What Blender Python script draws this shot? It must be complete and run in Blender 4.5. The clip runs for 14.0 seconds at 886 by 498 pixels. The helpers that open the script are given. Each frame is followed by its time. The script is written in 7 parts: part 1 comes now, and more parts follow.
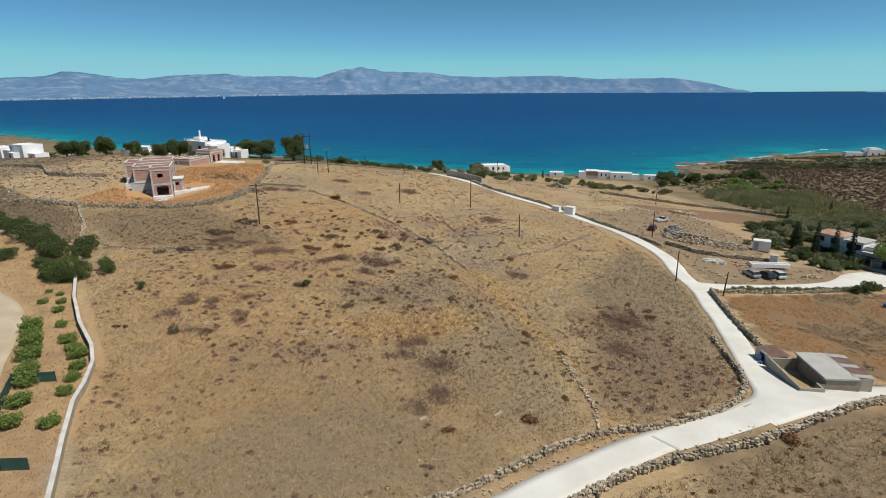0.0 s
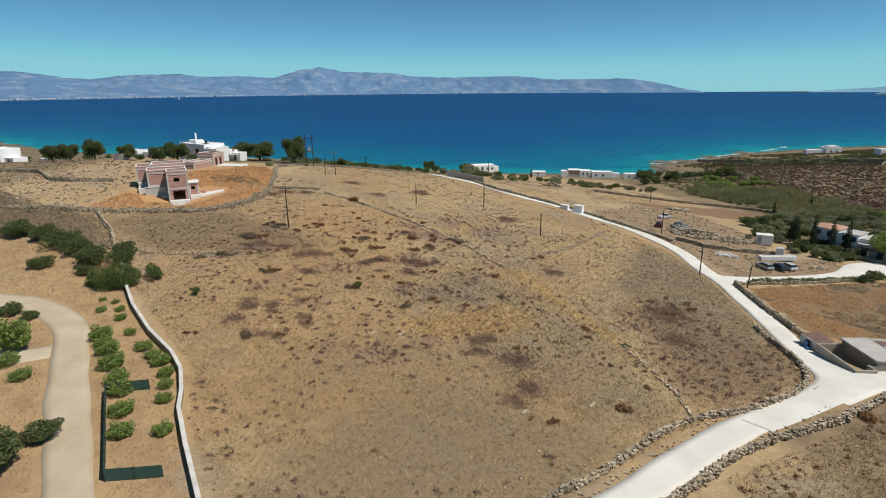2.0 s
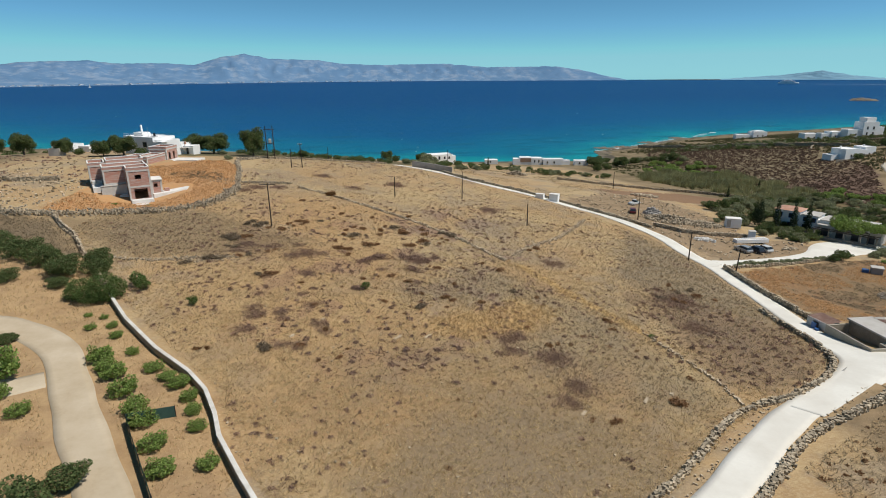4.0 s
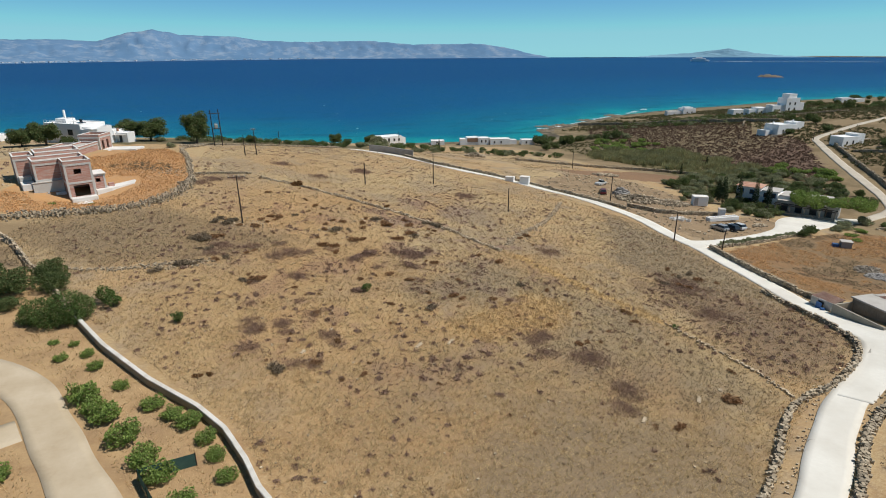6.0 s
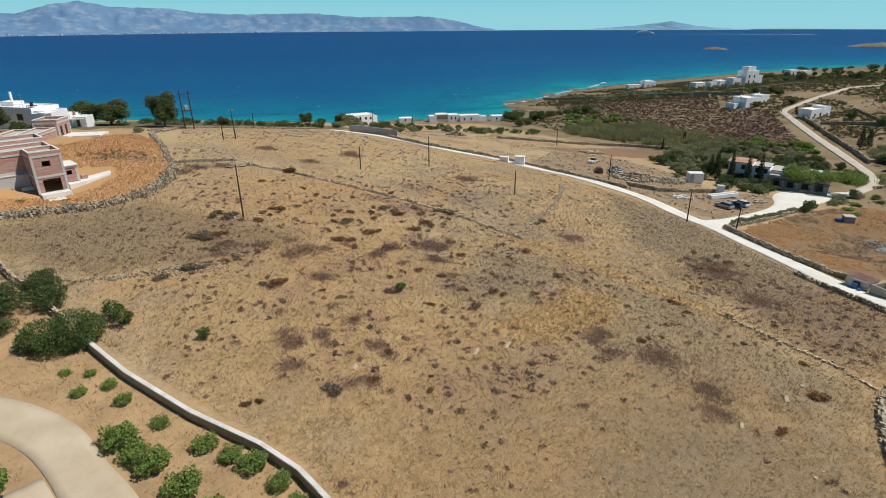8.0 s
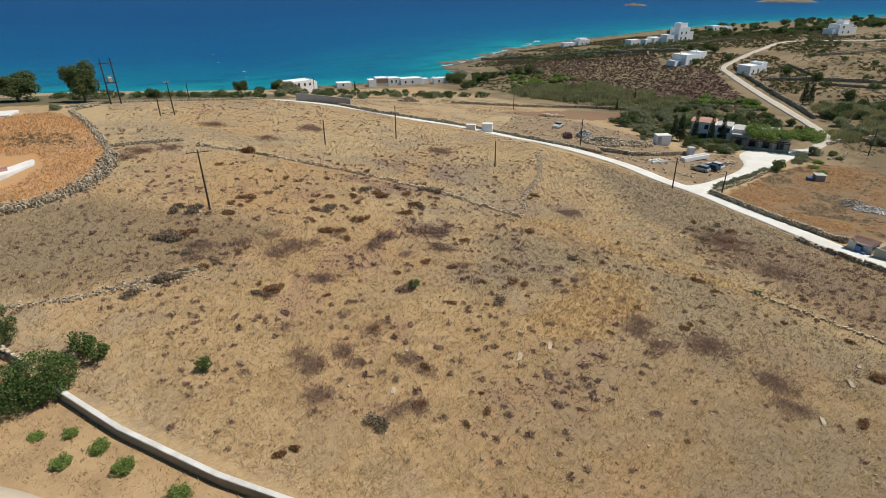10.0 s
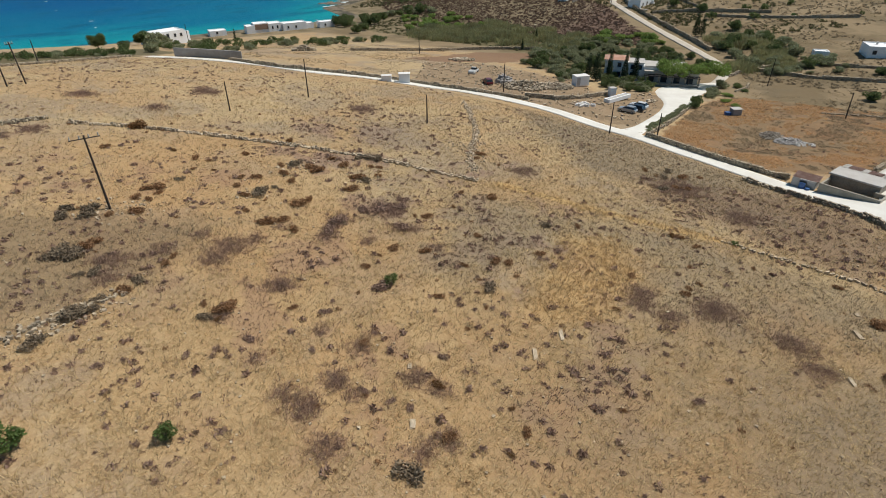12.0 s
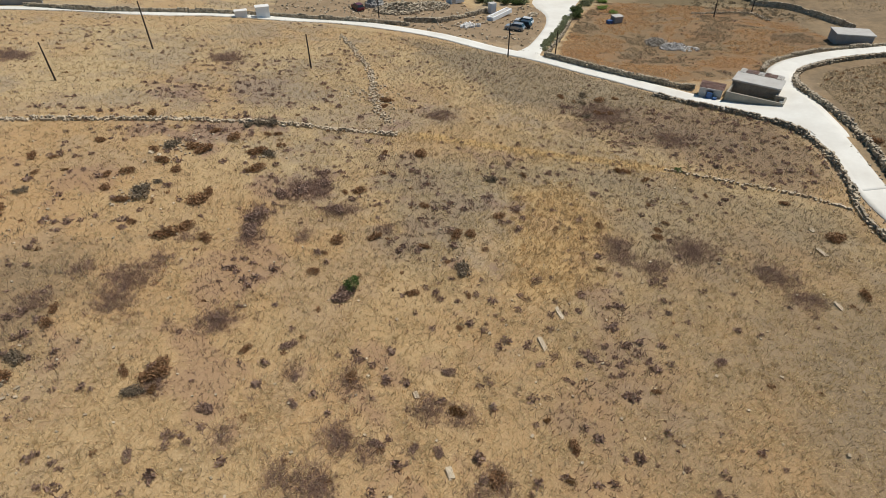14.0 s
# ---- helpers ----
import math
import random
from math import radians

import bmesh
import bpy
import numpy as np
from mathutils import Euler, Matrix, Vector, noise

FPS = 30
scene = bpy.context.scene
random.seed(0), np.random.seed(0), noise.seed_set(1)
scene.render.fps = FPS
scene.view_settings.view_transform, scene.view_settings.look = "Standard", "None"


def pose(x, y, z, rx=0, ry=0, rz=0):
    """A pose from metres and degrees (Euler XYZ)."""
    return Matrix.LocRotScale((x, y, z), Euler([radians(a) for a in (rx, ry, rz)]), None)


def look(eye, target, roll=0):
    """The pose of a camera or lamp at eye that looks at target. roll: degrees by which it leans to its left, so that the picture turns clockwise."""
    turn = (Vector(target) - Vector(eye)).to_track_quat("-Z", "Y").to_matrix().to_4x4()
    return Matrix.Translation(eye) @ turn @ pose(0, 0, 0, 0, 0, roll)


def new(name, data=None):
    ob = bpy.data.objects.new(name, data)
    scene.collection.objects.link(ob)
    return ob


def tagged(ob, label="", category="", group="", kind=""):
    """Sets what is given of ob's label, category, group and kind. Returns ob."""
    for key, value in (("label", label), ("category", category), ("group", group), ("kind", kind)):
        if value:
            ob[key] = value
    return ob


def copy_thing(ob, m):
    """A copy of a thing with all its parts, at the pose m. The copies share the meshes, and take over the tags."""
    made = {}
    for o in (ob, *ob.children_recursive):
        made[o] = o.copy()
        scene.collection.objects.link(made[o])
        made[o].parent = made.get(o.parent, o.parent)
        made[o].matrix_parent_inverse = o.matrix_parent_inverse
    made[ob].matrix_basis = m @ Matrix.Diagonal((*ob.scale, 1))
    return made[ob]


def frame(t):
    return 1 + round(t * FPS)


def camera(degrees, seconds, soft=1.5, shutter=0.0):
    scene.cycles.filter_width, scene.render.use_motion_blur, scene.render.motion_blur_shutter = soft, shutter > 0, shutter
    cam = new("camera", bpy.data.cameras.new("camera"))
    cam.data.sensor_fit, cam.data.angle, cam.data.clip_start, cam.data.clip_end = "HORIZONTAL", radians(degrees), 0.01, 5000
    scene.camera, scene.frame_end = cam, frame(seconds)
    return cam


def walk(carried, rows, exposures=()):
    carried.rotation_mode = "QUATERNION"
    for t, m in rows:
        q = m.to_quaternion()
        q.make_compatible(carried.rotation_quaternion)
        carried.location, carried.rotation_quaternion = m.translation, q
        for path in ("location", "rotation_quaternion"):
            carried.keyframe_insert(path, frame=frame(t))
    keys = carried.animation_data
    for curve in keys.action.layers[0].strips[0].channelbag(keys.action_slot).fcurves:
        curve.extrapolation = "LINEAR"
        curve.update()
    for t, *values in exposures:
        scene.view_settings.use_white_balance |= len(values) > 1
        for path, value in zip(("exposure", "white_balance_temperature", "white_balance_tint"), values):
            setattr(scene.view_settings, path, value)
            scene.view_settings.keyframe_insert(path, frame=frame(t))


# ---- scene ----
cam = camera(76.6, 14.0, soft=0.95)
METRES, EYE, TILT, LEAN, TURN = 95.0, 53.0, -16.15, 0.35, 0.0
ROWS = [
    (0.0, 0.0, 0.0, 0.0, 0.0, 0.0, -0.0),
    (0.5, -0.0413, -0.0088, -0.0016, -2.0, 0.07, 0.55),
    (1.0, -0.0807, -0.0144, -0.0021, -2.24, 0.12, 0.62),
    (1.5, -0.1183, -0.0163, -0.0011, -2.28, 0.11, 0.65),
    (2.0, -0.1543, -0.0137, 0.0007, -3.88, -0.01, 1.14),
    (4.5, -0.3021, 0.0619, 0.0237, -12.16, -1.96, 3.46),
    (5.0, -0.3262, 0.0852, 0.031, -14.07, -2.6, 3.99),
    (5.5, -0.3496, 0.1101, 0.0389, -16.04, -3.28, 4.54),
    (6.0, -0.3731, 0.1352, 0.0468, -17.62, -3.97, 4.95),
    (6.5, -0.3963, 0.1603, 0.0543, -18.85, -4.63, 5.28),
    (7.0, -0.4197, 0.1854, 0.0621, -20.13, -5.33, 5.64),
    (7.5, -0.4422, 0.2115, 0.0699, -21.5, -6.08, 6.02),
    (8.0, -0.4626, 0.2394, 0.0786, -22.56, -6.88, 6.33),
    (10.5, -0.5262, 0.3992, 0.1244, -32.77, -13.21, 8.95),
    (11.0, -0.5318, 0.4331, 0.1333, -35.8, -14.99, 9.65),
    (11.5, -0.5346, 0.4677, 0.1422, -38.93, -16.96, 10.36),
    (12.0, -0.5346, 0.5022, 0.1511, -42.14, -19.15, 11.03),
    (12.5, -0.5327, 0.5343, 0.1604, -45.39, -21.53, 11.7),
    (13.0, -0.5286, 0.5688, 0.1714, -49.33, -24.4, 12.42),
    (13.5, -0.5217, 0.6031, 0.1818, -53.83, -27.45, 13.22),
    (14.0, -0.5117, 0.6384, 0.1912, -58.68, -30.65, 13.97),
]
walk(cam, [(t, pose(0, 0, EYE, TILT, LEAN, TURN) @ pose(METRES * x, METRES * y, METRES * z, 90 + pitch, roll, yaw)) for t, x, y, z, yaw, pitch, roll in ROWS], [(0.0, -0.06), (5.0, 0.0), (8.0, 0.05), (10.5, 0.08), (14.0, 0.02)])

# ---- light ----
SUN_AZ, SUN_EL = 116.0, 59.0
world = bpy.data.worlds.new("world")
scene.world = world
world.use_nodes = True
wn, wl = world.node_tree.nodes, world.node_tree.links
sky = wn.new("ShaderNodeTexSky")
sky.sky_type, sky.sun_disc = "NISHITA", False
sky.sun_elevation, sky.sun_rotation = radians(SUN_EL), radians(SUN_AZ)
sky.air_density, sky.dust_density, sky.ozone_density = 0.35, 0.0, 1.5
tint = wn.new("ShaderNodeMix")
tint.data_type, tint.blend_type = "RGBA", "MULTIPLY"
tint.inputs[0].default_value, tint.inputs[7].default_value = 1.0, (0.55, 0.93, 0.875, 1)
wl.new(sky.outputs[0], tint.inputs[6])
haze = wn.new("ShaderNodeMix")
haze.data_type, haze.blend_type = "RGBA", "DARKEN"
haze.inputs[0].default_value, haze.inputs[7].default_value = 0.85, (2.0, 4.4, 5.0, 1)
wl.new(tint.outputs[2], haze.inputs[6])
wl.new(haze.outputs[2], wn["Background"].inputs[0])
wn["Background"].inputs[1].default_value = 0.132
lamp = bpy.data.lights.new("sun", "SUN")
lamp.energy, lamp.angle, lamp.color = 4.15, radians(0.53), (1.0, 0.955, 0.88)
sun = new("sun", lamp)
sd = Vector((math.sin(radians(SUN_AZ)) * math.cos(radians(SUN_EL)), math.cos(radians(SUN_AZ)) * math.cos(radians(SUN_EL)), math.sin(radians(SUN_EL))))
sun.matrix_world = look(sd * 300, (0, 0, 0))


# ---- materials ----
def nodes_of(name):
    m = bpy.data.materials.new(name)
    m.use_nodes = True
    return m, m.node_tree.nodes, m.node_tree.links, m.node_tree.nodes["Principled BSDF"]


def mixed(nt, fac, a, b):
    """A colour mix; fac, a and b are sockets or values."""
    n = nt.nodes.new("ShaderNodeMix")
    n.data_type = "RGBA"
    for sock, v in ((n.inputs[0], fac), (n.inputs[6], a), (n.inputs[7], b)):
        if isinstance(v, bpy.types.NodeSocket):
            nt.links.new(v, sock)
        elif isinstance(v, (int, float)):
            sock.default_value = v
        else:
            sock.default_value = (*v[:3], 1)
    return n.outputs[2]


def noised(nt, scale, lo=0.4, hi=0.6, detail=4, rough=0.6, source="Object", stretch=(1, 1, 1)):
    """Noise of that scale, sharpened between lo and hi into 0 to 1."""
    tc, mp, nz, mr = (nt.nodes.new(k) for k in ("ShaderNodeTexCoord", "ShaderNodeMapping", "ShaderNodeTexNoise", "ShaderNodeMapRange"))
    mp.inputs["Scale"].default_value = stretch
    nz.inputs["Scale"].default_value, nz.inputs["Detail"].default_value, nz.inputs["Roughness"].default_value = scale, detail, rough
    mr.inputs[1].default_value, mr.inputs[2].default_value = lo, hi
    nt.links.new(tc.outputs[source], mp.inputs[0])
    nt.links.new(mp.outputs[0], nz.inputs[0])
    nt.links.new(nz.outputs[0], mr.inputs[0])
    return mr.outputs[0]


def bumped(nt, bsdf, height, strength, distance):
    b = nt.nodes.new("ShaderNodeBump")
    b.inputs["Strength"].default_value, b.inputs["Distance"].default_value = strength, distance
    nt.links.new(height, b.inputs["Height"])
    nt.links.new(b.outputs[0], bsdf.inputs["Normal"])


def surface(name, base, other, grain, scale=0.6, fine=8.0, rough=0.85, metal=0.0, bump=0.3, depth=0.02, island=0.0, spread=0.0):
    """A plain worn surface: base colour with large stains of another, fine grain, and optional variation by piece or object."""
    m, n, l, p = nodes_of(name)
    nt = m.node_tree
    fine_n = noised(nt, fine, 0.3, 0.7)
    c = mixed(nt, noised(nt, scale, 0.38, 0.66), base, other)
    c = mixed(nt, mixed_value(nt, fine_n, 0.55), c, grain)
    if island or spread:
        src = n.new("ShaderNodeNewGeometry").outputs["Random Per Island"] if island else n.new("ShaderNodeObjectInfo").outputs["Random"]
        hsv = n.new("ShaderNodeHueSaturation")
        mr = n.new("ShaderNodeMapRange")
        amount = island or spread
        mr.inputs[3].default_value, mr.inputs[4].default_value = 1 - amount, 1 + amount
        l.new(src, mr.inputs[0])
        l.new(mr.outputs[0], hsv.inputs["Value"])
        l.new(c, hsv.inputs["Color"])
        c = hsv.outputs[0]
    l.new(c, p.inputs["Base Color"])
    p.inputs["Roughness"].default_value, p.inputs["Metallic"].default_value = rough, metal
    if bump:
        bumped(nt, p, fine_n, bump, depth)
    return m


def mixed_value(nt, sock, k):
    n = nt.nodes.new("ShaderNodeMath")
    n.operation = "MULTIPLY"
    n.inputs[1].default_value = k
    nt.links.new(sock, n.inputs[0])
    return n.outputs[0]


def foliage(name, a, b, dry=(0.2, 0.16, 0.08), dryness=0.1):
    m, n, l, p = nodes_of(name)
    nt = m.node_tree
    r = n.new("ShaderNodeNewGeometry").outputs["Random Per Island"]
    c = mixed(nt, r, a, b)
    gt = n.new("ShaderNodeMath")
    gt.operation = "GREATER_THAN"
    gt.inputs[1].default_value = 1 - dryness
    l.new(r, gt.inputs[0])
    c = mixed(nt, gt.outputs[0], c, dry)
    c = mixed(nt, mixed_value(nt, noised(nt, 1.2, 0.3, 0.7), 0.4), c, [v * 0.6 for v in a])
    l.new(c, p.inputs["Base Color"])
    p.inputs["Roughness"].default_value = 0.7
    p.inputs["Specular IOR Level"].default_value = 0.08
    thin, both = n.new("ShaderNodeBsdfTranslucent"), n.new("ShaderNodeMixShader")
    both.inputs[0].default_value = 0.4
    l.new(c, thin.inputs[0])
    l.new(p.outputs[0], both.inputs[1])
    l.new(thin.outputs[0], both.inputs[2])
    l.new(both.outputs[0], n["Material Output"].inputs[0])
    return m


def plain(name, colour, rough=0.6, metal=0.0):
    return surface(name, colour, [v * 0.85 for v in colour], [v * 0.92 for v in colour], 1.5, 12.0, rough, metal, 0.1, 0.01)


M_CONCRETE_ROAD = surface("pale concrete road", (0.76, 0.735, 0.665), (0.63, 0.595, 0.525), (0.68, 0.65, 0.585), 0.22, 3.0, 0.9, 0, 0.2, 0.02)
M_LANE = surface("worn beige lane", (0.56, 0.50, 0.41), (0.46, 0.40, 0.32), (0.51, 0.45, 0.36), 0.3, 3.0, 0.9, 0, 0.2, 0.02)
M_TRACK = surface("packed sandy earth", (0.54, 0.45, 0.33), (0.43, 0.34, 0.23), (0.49, 0.40, 0.28), 0.25, 3.0, 0.95, 0, 0.3, 0.03)
M_STONE = surface("dry wall stone", (0.37, 0.30, 0.21), (0.26, 0.20, 0.13), (0.46, 0.39, 0.29), 0.5, 7.0, 0.92, 0, 0.5, 0.03, island=0.45)
M_STONE_PALE = surface("pale field stone", (0.53, 0.435, 0.31), (0.38, 0.295, 0.2), (0.47, 0.385, 0.28), 0.5, 7.0, 0.92, 0, 0.5, 0.03, island=0.35)
M_CORE = surface("wall earth core", (0.16, 0.12, 0.08), (0.11, 0.08, 0.05), (0.13, 0.1, 0.07), 0.5, 5.0, 0.95)
M_WHITE = surface("white limewash", (0.87, 0.87, 0.86), (0.80, 0.80, 0.78), (0.84, 0.83, 0.82), 0.3, 6.0, 0.85, 0, 0.1, 0.01)
M_CAP = surface("weathered white wall cap", (0.70, 0.67, 0.62), (0.52, 0.48, 0.42), (0.60, 0.57, 0.52), 0.8, 9.0, 0.9, 0, 0.3, 0.02)
M_CEMENT = surface("raw grey cement", (0.36, 0.34, 0.32), (0.28, 0.26, 0.24), (0.33, 0.31, 0.29), 0.7, 7.0, 0.92, 0, 0.25, 0.02)
M_CEMENT_PALE = surface("pale cement render", (0.50, 0.48, 0.44), (0.42, 0.39, 0.35), (0.46, 0.43, 0.40), 0.7, 7.0, 0.92, 0, 0.25, 0.02)
M_WOOD = surface("creosoted pole wood", (0.045, 0.032, 0.024), (0.03, 0.022, 0.018), (0.06, 0.045, 0.033), 0.8, 12.0, 0.85, 0, 0.3, 0.02)
M_DARK = plain("dark opening", (0.02, 0.02, 0.022), 0.6)
M_GLASS = plain("dark window glass", (0.03, 0.04, 0.05), 0.15)
M_METAL = plain("galvanised metal", (0.45, 0.45, 0.44), 0.45, 0.6)
M_ROCK = surface("coastal rock", (0.20, 0.155, 0.11), (0.13, 0.105, 0.08), (0.27, 0.225, 0.17), 0.3, 3.0, 0.95, 0, 0.6, 0.1)
M_BARK = surface("bark", (0.12, 0.09, 0.07), (0.07, 0.055, 0.04), (0.16, 0.13, 0.1), 1.5, 15.0, 0.95, 0, 0.5, 0.02)
M_OLIVE = foliage("olive leaf", (0.085, 0.14, 0.04), (0.21, 0.29, 0.095))
M_TREE = foliage("dark tree leaf", (0.085, 0.125, 0.045), (0.225, 0.275, 0.11))
M_VINE = foliage("bright shrub leaf", (0.18, 0.27, 0.06), (0.38, 0.48, 0.15))
M_CYPRESS = foliage("cypress leaf", (0.036, 0.056, 0.028), (0.09, 0.115, 0.058), dryness=0.03)
M_REED = foliage("reed leaf", (0.29, 0.30, 0.135), (0.53, 0.50, 0.27), (0.30, 0.25, 0.13), 0.25)
M_GREYBUSH = foliage("grey green bush leaf", (0.24, 0.265, 0.14), (0.46, 0.47, 0.29), (0.2, 0.16, 0.1), 0.15)
M_BROWNBUSH = foliage("brown thorny shrub", (0.30, 0.165, 0.085), (0.48, 0.285, 0.15), (0.17, 0.11, 0.065), 0.2)
M_HEATH = foliage("withered purple brown heath", (0.34, 0.225, 0.17), (0.50, 0.345, 0.262), (0.22, 0.145, 0.11), 0.2)
M_STRAW = foliage("dry straw grass", (0.56, 0.415, 0.22), (0.88, 0.70, 0.43), (0.36, 0.26, 0.14), 0.15)
M_LITTER = foliage("flattened pale straw", (0.58, 0.44, 0.24), (0.88, 0.70, 0.43), (0.48, 0.34, 0.18), 0.2)
M_RUST = foliage("rust dry grass", (0.68, 0.40, 0.18), (0.92, 0.62, 0.33), (0.25, 0.13, 0.06), 0.2)

M_BRICK = surface("hollow red brick", (0.44, 0.185, 0.13), (0.36, 0.155, 0.115), (0.50, 0.28, 0.22), 0.8, 9.0, 0.9, 0, 0.4, 0.02)
bt = M_BRICK.node_tree
bp = bt.nodes["Principled BSDF"]
courses = mixed(bt, mixed_value(bt, noised(bt, 1.0, 0.42, 0.62, 5, 0.7, stretch=(0.35, 0.35, 5.0)), 0.75), bp.inputs["Base Color"].links[0].from_socket, (0.50, 0.42, 0.37))
bt.links.new(courses, bp.inputs["Base Color"])
M_CEMENT_RAW = surface("raw formwork concrete", (0.58, 0.56, 0.52), (0.47, 0.45, 0.415), (0.53, 0.51, 0.475), 0.6, 6.0, 0.9, 0, 0.3, 0.02)
M_WHITE_ROUGH = surface("rough pale cement", (0.78, 0.76, 0.72), (0.64, 0.61, 0.57), (0.72, 0.69, 0.65), 0.5, 6.0, 0.9, 0, 0.3, 0.02)
M_BARN = surface("stained cement wall", (0.40, 0.36, 0.29), (0.27, 0.24, 0.19), (0.33, 0.30, 0.24), 0.5, 6.0, 0.92, 0, 0.3, 0.02)
M_STONE_FACE = surface("stone facing", (0.26, 0.22, 0.17), (0.17, 0.14, 0.11), (0.36, 0.32, 0.26), 1.2, 6.0, 0.92, 0, 0.5, 0.03)
M_BROWNSTONE = surface("brown stone facing", (0.30, 0.19, 0.13), (0.24, 0.15, 0.10), (0.36, 0.26, 0.19), 1.2, 6.0, 0.92, 0, 0.5, 0.03)
M_REDTILE = surface("faded clay tile", (0.46, 0.24, 0.16), (0.55, 0.36, 0.28), (0.38, 0.2, 0.13), 0.8, 8.0, 0.9, 0, 0.4, 0.03)
M_RUSTMETAL = surface("rusty corrugated metal", (0.30, 0.18, 0.145), (0.40, 0.29, 0.25), (0.22, 0.13, 0.10), 0.9, 8.0, 0.7, 0.3, 0.3, 0.02)
M_BLUE = plain("blue paint", (0.03, 0.11, 0.30), 0.5)
M_PAINT_SILVER = plain("silver car paint", (0.42, 0.43, 0.44), 0.3, 0.4)
M_PAINT_DARK = plain("dark car paint", (0.03, 0.035, 0.045), 0.3, 0.2)
M_PAINT_WHITE = plain("pale car paint", (0.66, 0.66, 0.65), 0.3, 0.1)
M_PAINT_RED = plain("dark red car paint", (0.14, 0.02, 0.025), 0.3, 0.2)
M_NET = plain("dark green shade net", (0.09, 0.19, 0.16), 0.8)
M_FOAM = plain("sea foam", (0.75, 0.8, 0.8), 0.9)
# Plaster for the far shore, greyed and blued by haze painted into it.
M_HAZEWHITE = plain("hazy pale plaster", (0.55, 0.58, 0.62), 0.9)
M_GREYBUSH_DARK = foliage("grey cushion shrub", (0.26, 0.20, 0.135), (0.42, 0.335, 0.235), (0.06, 0.05, 0.04), 0.2)
M_RUSTBUSH = foliage("rust cushion shrub", (0.22, 0.115, 0.05), (0.36, 0.20, 0.09), (0.1, 0.06, 0.03), 0.2)
M_OLDGRASS = foliage("grey withered grass", (0.27, 0.215, 0.14), (0.47, 0.39, 0.265), (0.2, 0.15, 0.1), 0.2)
M_GOLDGRASS = foliage("tall golden grass", (0.62, 0.43, 0.21), (0.88, 0.66, 0.37), (0.3, 0.2, 0.1), 0.1)
M_SCRUB = foliage("coastal scrub leaf", (0.10, 0.105, 0.045), (0.22, 0.21, 0.11), (0.16, 0.12, 0.07), 0.25)
M_DARKHEATH = foliage("dark heath", (0.135, 0.086, 0.063), (0.21, 0.145, 0.106), (0.2, 0.16, 0.13), 0.06)


# ---- mesh helpers ----
def part(name, bm, material, parent=None, label=""):
    me = bpy.data.meshes.new(name)
    bm.to_mesh(me)
    bm.free()
    me.materials.append(material)
    ob = new(name, me)
    if parent:
        ob.parent = parent
    return tagged(ob, label)


def sheet(name, verts, faces, material, parent=None, label="", smooth=False):
    me = bpy.data.meshes.new(name)
    me.from_pydata([tuple(v) for v in np.asarray(verts).tolist()], [], np.asarray(faces).tolist())
    me.materials.append(material)
    if smooth:
        me.polygons.foreach_set("use_smooth", [True] * len(me.polygons))
    ob = new(name, me)
    if parent:
        ob.parent = parent
    return tagged(ob, label)


def thing(name, x, y, z, rz=0, label="", category="", group="", kind=""):
    ob = new(name)
    ob.empty_display_size = 0.2
    ob.matrix_basis = pose(x, y, z, 0, 0, rz)
    return tagged(ob, label, category, group, kind)


def box(bm, x0, y0, z0, x1, y1, z1, bevel=0.0):
    made = bmesh.ops.create_cube(bm, size=1.0, matrix=Matrix.Translation(((x0 + x1) / 2, (y0 + y1) / 2, (z0 + z1) / 2)) @ Matrix.Diagonal((x1 - x0, y1 - y0, z1 - z0, 1)))["verts"]
    if bevel:
        edges = list({e for v in made for e in v.link_edges})
        bmesh.ops.bevel(bm, geom=edges, offset=bevel, segments=1, affect="EDGES")
    return bm


def boxes(*rows, bevel=0.0):
    bm = bmesh.new()
    for r in rows:
        box(bm, *r, bevel=bevel)
    return bm


def rod(bm, a, b, r0, r1=None, sides=8):
    a, b = Vector(a), Vector(b)
    m = Matrix.Translation((a + b) / 2) @ (b - a).to_track_quat("Z", "Y").to_matrix().to_4x4()
    bmesh.ops.create_cone(bm, cap_ends=True, segments=sides, radius1=r0, radius2=r0 if r1 is None else r1, depth=(b - a).length, matrix=m)
    return bm


def smooth_line(pts, step=1.0):
    """A rounded line through the plan's points, sampled at even steps."""
    p = np.array(pts, float)
    p = np.vstack([2 * p[0] - p[1], p, 2 * p[-1] - p[-2]])
    out = []
    for i in range(1, len(p) - 2):
        n = max(2, int(np.hypot(*(p[i + 1] - p[i])) / step))
        for u in np.arange(n) / n:
            out.append(0.5 * (2 * p[i] + (p[i + 1] - p[i - 1]) * u + (2 * p[i - 1] - 5 * p[i] + 4 * p[i + 1] - p[i + 2]) * u**2 + (3 * p[i] - p[i - 1] - 3 * p[i + 1] + p[i + 2]) * u**3))
    out.append(p[-2])
    return np.array(out)


